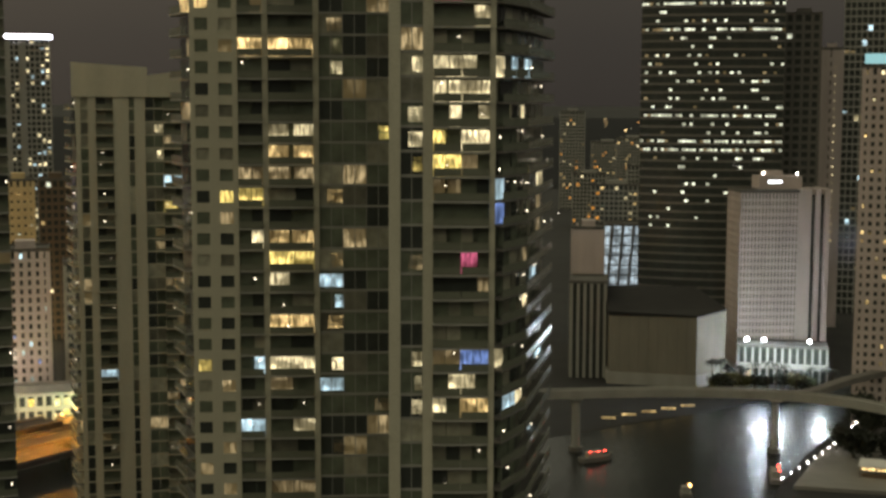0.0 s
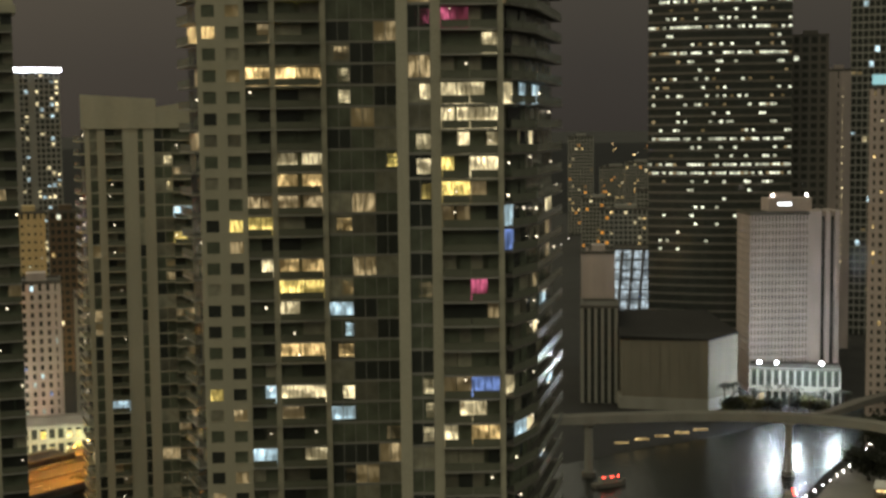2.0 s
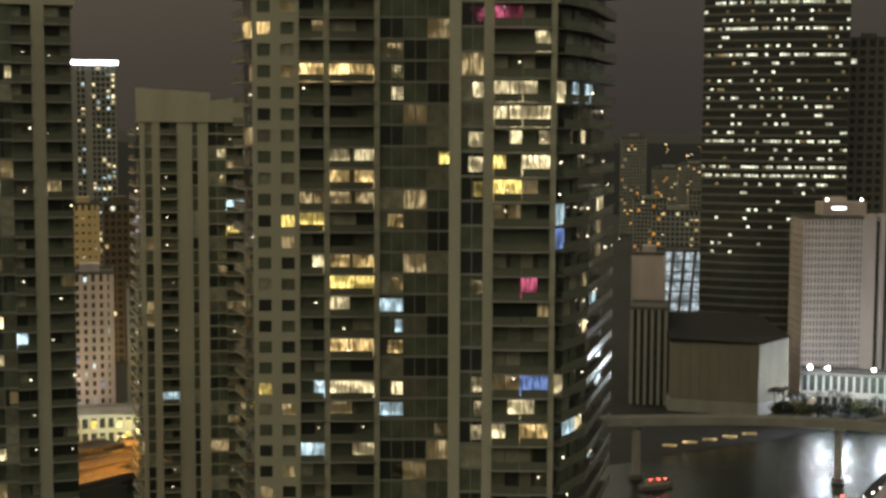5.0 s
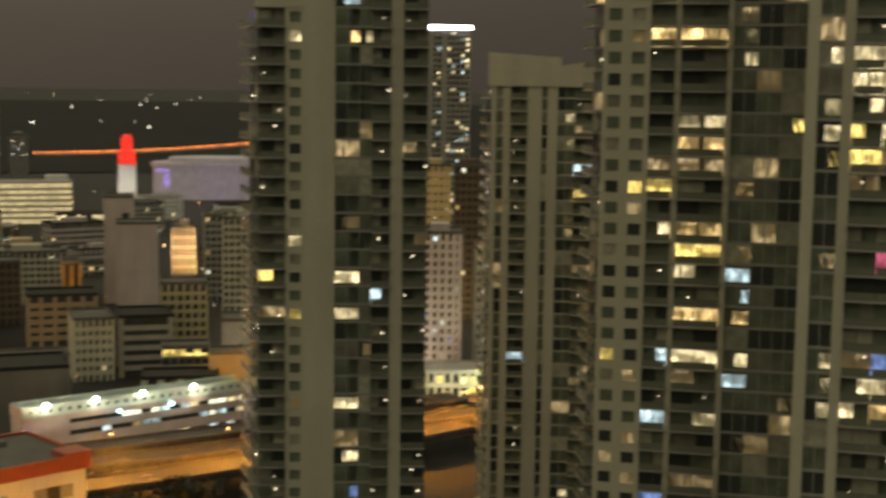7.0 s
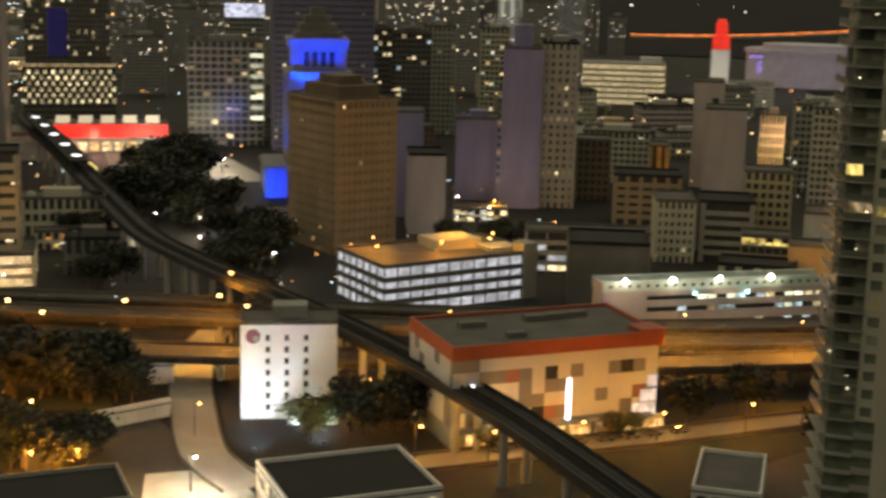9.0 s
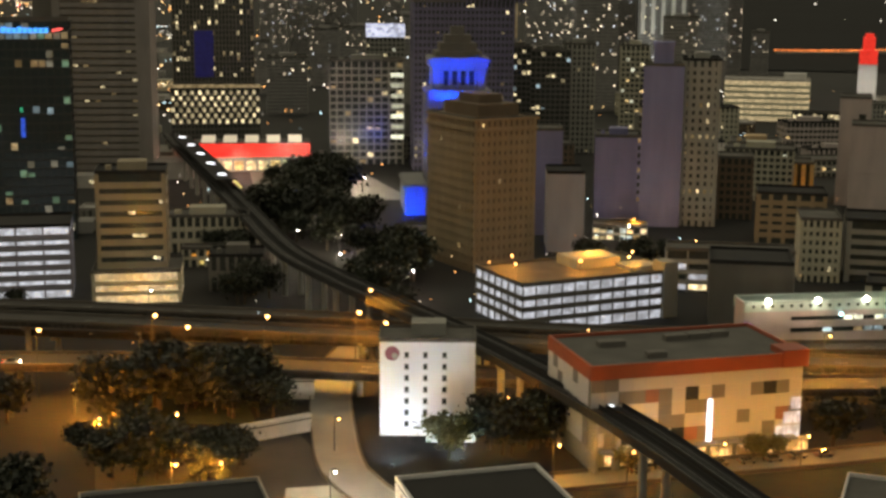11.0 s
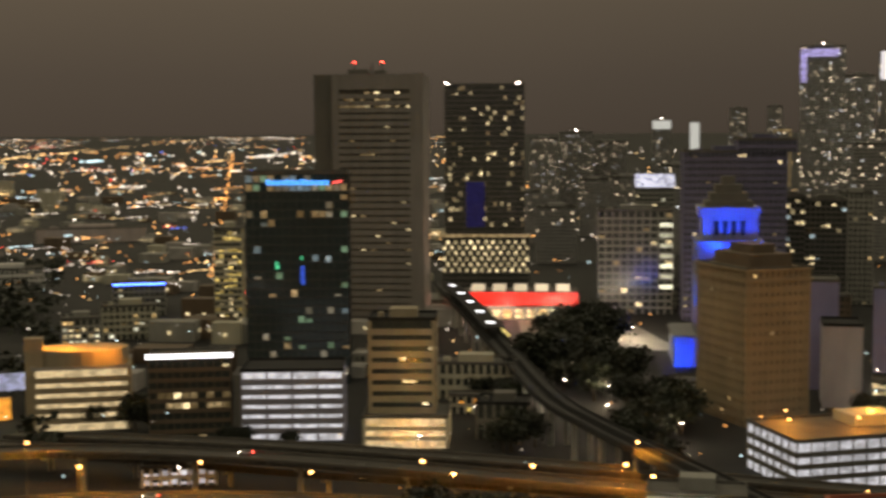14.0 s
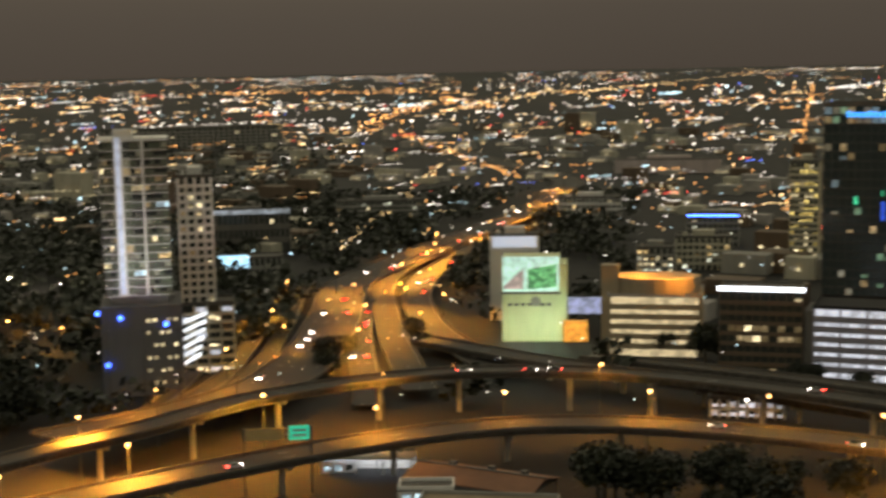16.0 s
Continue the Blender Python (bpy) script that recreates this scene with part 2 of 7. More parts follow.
def mouldings(top, wall, w, d, z0, h, floor, bay, pier, span, proud, faces, joined=False):
    """Piers and spandrels that stand proud of the glass on the faces named, each a part of its own."""
    nf, nb, nd = max(1, round((h - z0) / floor)), max(1, round(w / bay)), max(1, round(d / bay))
    fh, bw, bd = (h - z0) / nf, w / nb, d / nd
    pw, pd, sh = bw * pier / 2, bd * pier / 2, fh * span
    if joined:
        s, p = Solid(), proud * 0.9
        for k in range(1, nf):
            s.box(-p, -p, z0 + k * fh - sh / 2, w + p, d + p, z0 + k * fh + sh / 2)
        for i in range(nb + 1):
            x = min(max(i * bw, pw - proud), w - pw + proud)
            s.box(x - pw, -proud, z0, x + pw, 0.02, h)
        for i in range(1, nd + 1):
            y = i * bd - (pd if i == nd else 0)
            s.box(-proud, y - pd, z0, 0.02, y + pd, h).box(w - 0.02, y - pd, z0, w + proud, y + pd, h)
        part("facade_grid", s, wall, top, kind="stuff")
        return nf, nb, nd, fh, bw, bd, sh
    if span:
        p = proud * 0.9
        band = Solid().box(-p, -p, -sh / 2, w + p, d + p, sh / 2).mesh("spandrel", wall)
        for k in range(1, nf):
            part("spandrel", band, wall, top, at=Matrix.Translation((0, 0, z0 + k * fh)))
        for z in (z0 + sh / 4, h - sh / 4):
            part("spandrel", Solid().box(-p, -p, -sh / 4, w + p, d + p, sh / 4), wall, top, at=Matrix.Translation((0, 0, z)))
    if pier:
        post = Solid().box(-pw, -proud, z0, pw, 0.02, h).mesh("pier", wall)
        for i in range(nb + 1):
            x = min(max(i * bw, pw - proud), w - pw + proud)
            part("pier", post, wall, top, at=Matrix.Translation((x, 0, 0)))
        for face, x in (("l", 0), ("r", w)):
            if face in faces:
                post = Solid().box(-proud, -pd, z0, 0.02, pd, h) if face == "l" else Solid().box(-0.02, -pd, z0, proud, pd, h)
                post = post.mesh("pier", wall)
                for i in range(1, nd + 1):
                    part("pier", post, wall, top, at=Matrix.Translation((x, i * bd - (pd if i == nd else 0), 0)))
    return nf, nb, nd, fh, bw, bd, sh


def building(name, label, at, w, d, h, rz=GRID, floor=3.6, bay=3.2, pier=0.35, span=0.4, proud=0.3, wall=None, core=None, lit=0.1,
             mats=None, z0=0.0, faces="flr", roof=None, centre=True, each=False, seed=1, band=0.0, crown=True, lo=0.0, joined=None, parent=None, category="building"):
    """An upright block: glass core, proud piers and spandrels, a parapet roof with a plant room, lit windows."""
    rnd = random.Random(seed)
    joined = math.hypot(at[0], at[1]) > 450 if joined is None else joined
    wall, core, roof, mats = wall or CONC, core or GLASS, roof or ROOF, mats or [W_WARM, W_PALE, W_OFFICE]
    m = pose(at[0], at[1], 0, 0, 0, rz) @ Matrix.Translation((-w / 2 if centre else 0, 0, 0))
    if parent is None:
        top = thing(name, label, category, m)
    else:
        top = part(name, Solid().box(0.05, 0.05, z0, w - 0.05, d - 0.05, z0 + 0.2), wall, parent, label, m)
    part("glazing", Solid().box(0, 0, z0, w, d, h), core, top)
    nf, nb, nd, fh, bw, bd, sh = mouldings(top, wall, w, d, z0, h, floor, bay, pier, span, proud, faces, joined)
    edges = ((-proud, -proud, w + proud, 0.2), (-proud, d - 0.2, w + proud, d + proud), (-proud, 0.2, 0.2, d - 0.2), (w - 0.2, 0.2, w + proud, d - 0.2))
    r = Solid().box(-proud, -proud, h, w + proud, d + proud, h + 0.4)
    for a in edges:
        if joined:
            r.box(a[0], a[1], h + 0.4, a[2], a[3], h + 1.3)
        else:
            part("parapet", Solid().box(a[0], a[1], h + 0.4, a[2], a[3], h + 1.3), wall, top)
    part("roof", r, roof, top)
    if crown:
        part("plant_room", Solid().box(w * 0.3, d * 0.3, h + 0.4, w * 0.72, d * 0.75, h + 3.6).box(w * 0.12, d * 0.4, h + 0.4, w * 0.2, d * 0.55, h + 2.0), wall, top)
    groups = {}
    shared = {}
    for face, count, step in (("f", nb, bw), ("l", nd, bd), ("r", nd, bd)):
        if face not in faces:
            continue
        for k in range(nf):
            z = z0 + k * fh + sh * 0.5
            if z < lo:
                continue
            row = rnd.random() < band
            for i in range(count):
                if rnd.random() > (0.75 if row else lit):
                    continue
                mt = mats[int(rnd.random() ** 1.4 * len(mats))]
                a, b = step * (pier / 2 + 0.02), step * (1 - pier / 2 - 0.02)
                z1 = fh - sh - 0.06
                if rnd.random() < 0.35 and not row:
                    z1 *= rnd.uniform(0.4, 0.8)
                x = i * step
                if each:
                    key = (mt.name, face, round(z1, 1))
                    if key not in shared:
                        q = Solid()
                        if face == "f":
                            q.box(a, -0.06, 0.05, b, 0.0, z1)
                        elif face == "l":
                            q.box(-0.06, a, 0.05, 0.0, b, z1)
                        else:
                            q.box(0.0, a, 0.05, 0.06, b, z1)
                        shared[key] = q.mesh("window", mt)
                    off = (x, 0, z) if face == "f" else ((0, x, z) if face == "l" else (w, x, z))
                    part("window", shared[key], mt, top, at=Matrix.Translation(off))
                else:
                    q = groups.setdefault(mt, Solid())
                    if face == "f":
                        q.box(x + a, -0.06, z + 0.05, x + b, 0.0, z + z1)
                    elif face == "l":
                        q.box(-0.06, x + a, z + 0.05, 0.0, x + b, z + z1)
                    else:
                        q.box(w, x + a, z + 0.05, w + 0.06, x + b, z + z1)
    for mt, q in groups.items():
        part("lit_window_rows", q, mt, top, kind="stuff")
    return top

# ---- ground: one sheet that reaches the horizon and rises a little at its far rim ----
def ground_height(r):
    return 0.0 if r < 2200 else 88.0 * ((r - 2200) / 2700) ** 1.35


g = Solid()
RINGS = [0, 60, 150, 300, 500, 750, 1000, 1400, 1800, 2200, 2500, 2800, 3100, 3400, 3700, 4000, 4300, 4600, 4950]
g.v.append((0, 0, 0))
SEG = 96
for r in RINGS[1:]:
    for i in range(SEG):
        t = 2 * math.pi * i / SEG
        g.v.append((r * math.cos(t), r * math.sin(t), ground_height(r)))
for i in range(SEG):
    g.f.append((0, 1 + i, 1 + (i + 1) % SEG))
    for k in range(len(RINGS) - 2):
        a, b = 1 + k * SEG, 1 + (k + 1) * SEG
        g.f.append((a + i, b + i, b + (i + 1) % SEG, a + (i + 1) % SEG))
tagged(part("ground", g, GROUND), "dark city ground of lots and streets reaching the horizon", "ground", kind="structure")


# ---- water ----
def water_material():
    m = bpy.data.materials.new("river_water")
    m.use_nodes = True
    n, l = m.node_tree.nodes, m.node_tree.links
    b = n["Principled BSDF"]
    b.inputs["Base Color"].default_value = (0.006, 0.008, 0.008, 1)
    b.inputs["Roughness"].default_value = 0.24
    b.inputs["Specular IOR Level"].default_value = 0.3
    tc, nz, bp = n.new("ShaderNodeTexCoord"), n.new("ShaderNodeTexNoise"), n.new("ShaderNodeBump")
    nz.inputs["Scale"].default_value, nz.inputs["Detail"].default_value = 0.35, 6
    bp.inputs["Strength"].default_value, bp.inputs["Distance"].default_value = 0.38, 0.6
    l.new(tc.outputs["Object"], nz.inputs["Vector"]); l.new(nz.outputs["Fac"], bp.inputs["Height"]); l.new(bp.outputs[0], b.inputs["Normal"])
    return m


WATER = water_material()


def slab(name, label, cat, pts, z0, z1, material, kind="structure"):
    area = sum(a[0] * b[1] - b[0] * a[1] for a, b in zip(pts, pts[1:] + pts[:1]))
    pts = pts if area > 0 else pts[::-1]
    return tagged(part(name, Solid().prism(pts, z0, z1), material), label, cat, kind=kind)


slab("river", "dark rippled river water with city lights on it", "water",
     [(-30, 440), (48, 486), (67, 502), (101, 522), (122, 541), (143, 548), (180, 582), (250, 640), (300, 620), (220, 545), (164, 507), (139, 490), (121, 459), (102, 418), (88, 380), (40, 330), (-40, 360)], 0, 0.06, WATER)
slab("sports_lawn", "dark unlit lawn beside the quay street", "lawn",
     [(-190, 256), (-182.5, 270), (-170.5, 293), (-155, 322), (-144, 317), (-146, 280), (-138, 238), (-168, 226)], 0, 0.06, mat("dark_turf", (0.014, 0.02, 0.011), 0.95, var=0.4))
bay = Solid()
for i in range(24):
    a0, a1 = -40 + i * 2, -38 + i * 2
    for r0, r1 in ((1850, 2200), (2200, 2800), (2800, 3500), (3500, 4200)):
        bay.quad(*[polar(a, r, ground_height(r) + 1.5) for a, r in ((a0, r0), (a1, r0), (a1, r1), (a0, r1))])
tagged(part("bay_water", bay, mat("ruffled_bay_water", (0.006, 0.0065, 0.007), 0.8, var=0.3, scale=0.02, fine=0.1, bump=0)), "wide dark bay beyond the city", "water", kind="structure")
MATS["ruffled_bay_water"].node_tree.nodes["Principled BSDF"].inputs["Specular IOR Level"].default_value = 0.08


# ---- roads ----
def smooth(pts, step=8.0):
    """A smooth line through a few control points."""
    P = [Vector(p) for p in pts]
    P = [P[0] * 2 - P[1]] + P + [P[-1] * 2 - P[-2]]
    out = []
    for i in range(1, len(P) - 2):
        a, b, c, d = P[i - 1:i + 3]
        n = max(2, int((c - b).length / step))
        for k in range(n):
            t = k / n
            out.append(0.5 * (2 * b + (c - a) * t + (2 * a - 5 * b + 4 * c - d) * t * t + (3 * b - a - 3 * c + d) * t ** 3))
    out.append(P[-2])
    return out


def sides(line):
    out = []
    for i, p in enumerate(line):
        d = line[min(i + 1, len(line) - 1)] - line[max(i - 1, 0)]
        d.z = 0
        d.normalize()
        out.append(Vector((d.y, -d.x, 0)))
    return out


def ribbon(line, off0, off1, za, zb):
    """A closed strip along a line between two side offsets and two heights over it."""
    s, n = Solid(), sides(line)
    for p, q in zip(line, n):
        for o, z in ((off0, za), (off1, za), (off1, zb), (off0, zb)):
            s.v.append(tuple(p + q * o + Vector((0, 0, z))))
    for i in range(len(line) - 1):
        a, b = 4 * i, 4 * i + 4
        for j in range(4):
            k = (j + 1) % 4
            s.f.append((a + j, b + j, b + k, a + k))
    e = 4 * (len(line) - 1)
    s.f += [(0, 1, 2, 3), (e + 3, e + 2, e + 1, e)]
    return s


def dashes(line, off, every=4, length=1):
    s, n = Solid(), sides(line)
    for i in range(0, len(line) - 1, every):
        a, b = line[i], line[i].lerp(line[i + 1], 0.4 * length if every > 1 else 1)
        up = Vector((0, 0, 0.03))
        s.quad(*[tuple(p + q * o + up) for p, q, o in ((a, n[i], off - 0.12), (a, n[i], off + 0.12), (b, n[i], off + 0.12), (b, n[i], off - 0.12))])
    return s


def road(name, label, pts, width, raised=True, piers=28.0, lanes=2, surface=None):
    line = smooth(pts)
    top = thing(name, label, "road", Matrix.Identity(4), kind="structure")
    w = width / 2
    part("deck", ribbon(line, -w, w, -1.3 if raised else -0.4, 0.0), surface or ROADC, top)
    for k, o in ((1, -w), (2, w)):
        a, b = (o, o + 0.35) if o < 0 else (o - 0.35, o)
        part("parapet", ribbon(line, a, b, -1.5 if raised else 0.0, 0.85), PARAPET, top)
    part("edge_line", ribbon(line, w - 1.0, w - 0.8, 0.01, 0.03), LINE, top)
    for i in range(1, lanes):
        part("lane_line", dashes(line, -w + width * i / lanes), LINE, top, kind="stuff")
    if raised:
        run, col = 0.0, None
        for i in range(1, len(line)):
            run += (line[i] - line[i - 1]).length
            if run > piers:
                run = 0.0
                p = line[i]
                h = p.z - 1.3
                q = sides(line)[i]
                c = Solid().rod((p.x, p.y, 0), (p.x, p.y, h - 1.2), 0.9, 0.9, 10)
                c.rod(tuple(p + q * (-w * 0.8) - Vector((0, 0, 1.3 + 0.9))), tuple(p + q * (w * 0.8) - Vector((0, 0, 1.3 + 0.9))), 0.8, 0.8, 6)
                part("pier", c, CONC_GREY, top)
    return top


road("flyover_ramp", "raised concrete flyover ramp curving on round piers", [(-340, -110, 13), (-384, -51, 14), (-412, -14, 14), (-440, 18, 14), (-457, 60, 14), (-460, 98, 14), (-445, 143, 13.5), (-410, 185, 13), (-371, 222, 12), (-327, 263, 10), (-262, 322, 8), (-200, 385, 8), (-132, 470, 8)], 11)
road("distributor_viaduct", "raised concrete viaduct under orange street lamps", [(-330, -75, 11), (-356, -28, 11), (-374, 7, 11), (-387, 39, 11), (-398, 82, 11), (-393, 124, 10.5), (-366, 175, 9.5), (-330, 220, 8), (-296, 247, 8), (-245, 288, 8), (-186, 342, 8), (-122, 428, 8), (-60, 520, 8)], 14, lanes=3)
road("middle_viaduct", "raised concrete viaduct under orange street lamps", [(-560, 92, 6), (-500, 130, 7), (-440, 175, 8), (-390, 213, 8), (-345, 252, 8), (-280, 305, 8), (-196, 362, 8), (-124, 446, 8), (-70, 530, 8)], 12)
road("back_ramp", "raised concrete ramp beside the downtown blocks", [(-520, 150, 4), (-470, 185, 7), (-429, 218, 8), (-389, 250, 8), (-339, 288, 8), (-268, 345, 7), (-215, 410, 5)], 9)
road("motorway", "wide motorway lit orange running to the distance", [(-415, -40, 11), (-455, 0, 8), (-494, 27, 6), (-549, 46, 5), (-628, 63, 4), (-726, 81, 4), (-792, 112, 4), (-896, 169, 4), (-1070, 265, 3), (-1266, 345, 2)], 25, raised=False, lanes=5, surface=ROADC)
road("motorway_slip", "narrow motorway carriageway full of oncoming cars", [(-470, 58, 2), (-493, 61, 2), (-589, 70, 2), (-666, 82, 2.5), (-735, 95, 3)], 11, raised=False, lanes=3)
road("motorway_loop", "curving motorway slip road lit orange", [(-480, 78, 4), (-517, 79.5, 4), (-580, 83, 4), (-650, 89.5, 3.6), (-718, 98, 3.4), (-790, 122, 3.6), (-880, 172, 3.8)], 13, raised=False)
road("outer_loop", "curving motorway slip road lit orange", [(-500, 112, 4), (-554, 106, 4), (-594, 103, 4), (-661, 107, 3.6), (-722, 119, 3.5), (-800, 149, 3.6), (-971, 228, 3.2)], 15, raised=False)
road("west_slip", "narrow slip road beside the motorway", [(-470, -14, 3), (-502, 1, 2), (-538, 13, 1.5), (-604, 26, 1.5), (-682, 37, 1.5), (-753, 46, 1.5)], 8, raised=False)
road("inner_slip", "narrow slip road beside the motorway", [(-476, 2, 3), (-504, 11, 2), (-555, 27, 1.5), (-627, 41, 1.5), (-712, 54, 1.5), (-762, 64, 2)], 7.5, raised=False)
road("middle_slip", "narrow slip road beside the motorway", [(-452, -30, 3), (-486, -14, 2), (-560, 4, 1.5), (-660, 20, 1.2), (-760, 34, 1.2)], 7, raised=False)
road("far_motorway", "far motorway curving away under orange lamps", [(-1266, 345, 2), (-1330, 366, 1.5), (-1457, 376, 1), (-1710, 364, 1), (-2055, 358, 1), (-2180, 355, 1)], 30, raised=False, lanes=4)
road("side_street", "pale concrete side street passing under the viaduct", [(-224, 201, 0.15), (-246, 208, 0.15), (-273, 227, 0.15), (-299, 248, 0.15), (-322, 272, 0.15), (-345, 305, 0.15)], 12, raised=False, surface=mat("pale_street_concrete", (0.30, 0.29, 0.26), 0.9, var=0.3, scale=0.3))
road("quay_road", "quayside street with lamps and parked cars", [(-207, 238, 0.15), (-201, 249, 0.15), (-187, 275, 0.15), (-172, 301, 0.15), (-158, 328, 0.15), (-148, 345, 0.15)], 11, raised=False, surface=PAVE)
road("avenue", "long straight avenue of orange lamps", [(-540, 240, 0.15), (-800, 370, 0.15), (-1300, 640, 0.15), (-1900, 960, 0.15)], 14, raised=False, surface=ASPHALT)
for n_, pts in (("parking_lot", [(-306, 176), (-262, 150), (-214, 172), (-246, 206), (-286, 222)]), ("station_plaza", [(-720, 530), (-690, 580), (-540, 505), (-590, 440)]),
                ("quay_lot", [(-142, 322), (-110, 350), (-92, 300), (-132, 258), (-150, 272)]), ("junction_lot", [(-372, 60), (-330, 110), (-300, 160), (-270, 110), (-310, 30)])):
    slab(n_, "worn paved lot lit by street lamps", "lot", pts, 0, 0.1, PAVE if n_ == "station_plaza" else LOT)
slab("yard_pavement", "pale concrete yard between the low halls", "yard", [(-247, 191), (-237, 207), (-218, 199), (-214, 190), (-222, 176), (-232, 178)], 0, 0.12, mat("pale_yard_concrete", (0.33, 0.32, 0.29), 0.9, var=0.35, scale=0.4))
slab("river_terrace", "paved riverside terrace strung with lights", "terrace", [(106, 416), (125, 457), (143, 487), (168, 504), (200, 490), (170, 400)], 0, 1.2, PAVE)
slab("lawn", "dark lawn between the viaduct and the street", "lawn", [(-345, 205), (-318, 230), (-290, 215), (-320, 185)], 0, 0.08, GRASS)

# ---- elevated railway ----
rail_line = smooth([(-60, 180, 16), (-155, 231, 16), (-204, 254, 16), (-260, 274.5, 16), (-322, 292, 16), (-365, 304, 16), (-415, 322, 16), (-500, 366, 16), (-600, 418, 16), (-735, 488, 16), (-775, 510, 16)])
railway = thing("elevated_railway", "dark elevated railway viaduct on paired concrete columns", "railway", Matrix.Identity(4), kind="structure")
for o in (-3.0, 3.0):
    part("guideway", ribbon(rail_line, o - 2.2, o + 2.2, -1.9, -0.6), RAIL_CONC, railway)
    for q in (-0.75, 0.75):
        part("track_rail", ribbon(rail_line, o + q - 0.08, o + q + 0.08, -0.6, -0.4), STEEL, railway)
    for q in (-2.2, 2.0):
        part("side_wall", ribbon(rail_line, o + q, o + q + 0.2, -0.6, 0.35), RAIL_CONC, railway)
run = 0.0
for i in range(1, len(rail_line)):
    run += (rail_line[i] - rail_line[i - 1]).length
    if run > 24:
        run, p, q = 0.0, rail_line[i], sides(rail_line)[i]
        for o in (-3.0, 3.0):
            a = p + q * o
            part("column", Solid().rod((a.x, a.y, 0), (a.x, a.y, 12.5), 1.1, 1.0, 10).rod((a.x, a.y, 12.5), (a.x, a.y, 14.1), 1.0, 2.0, 10), CONC_GREY, railway)

# ---- people-mover bridge over the river ----
mover = thing("people_mover_bridge", "slim concrete people-mover bridge over the river", "bridge", Matrix.Identity(4), kind="structure")
mover_line = smooth([(-10, 455, 20), (44, 463, 20), (75, 466, 20), (102, 464, 20), (118, 459, 20), (134, 449, 20), (150, 430, 19.5), (165, 400, 19)])
part("beam", ribbon(mover_line, -2.2, 2.2, -2.1, 0), CONC_GREY, mover)
for o in (-2.2, 1.9):
    part("side_wall", ribbon(mover_line, o, o + 0.3, 0, 0.7), CONC_GREY, mover)
spur = smooth([(112, 461, 20), (124, 466, 20.3), (140, 482, 21), (160, 500, 21)])
part("beam", ribbon(spur, -2.0, 2.0, -2.2, 0), CONC_DARK, mover)
for x, y, r in ((44.5, 462, 1.5), (110.5, 460.5, 1.3), (152, 426, 1.3)):
    part("pier", Solid().rod((x, y, 0), (x, y, 16.6), r, r * 0.9, 12).rod((x, y, 16.6), (x, y, 17.6), r * 0.9, 2.4, 12), CONC_GREY, mover)
    part("fender", Solid().rod((x, y, 0), (x, y, 1.6), r + 0.9, r + 0.9, 12), CONC_DARK, mover)


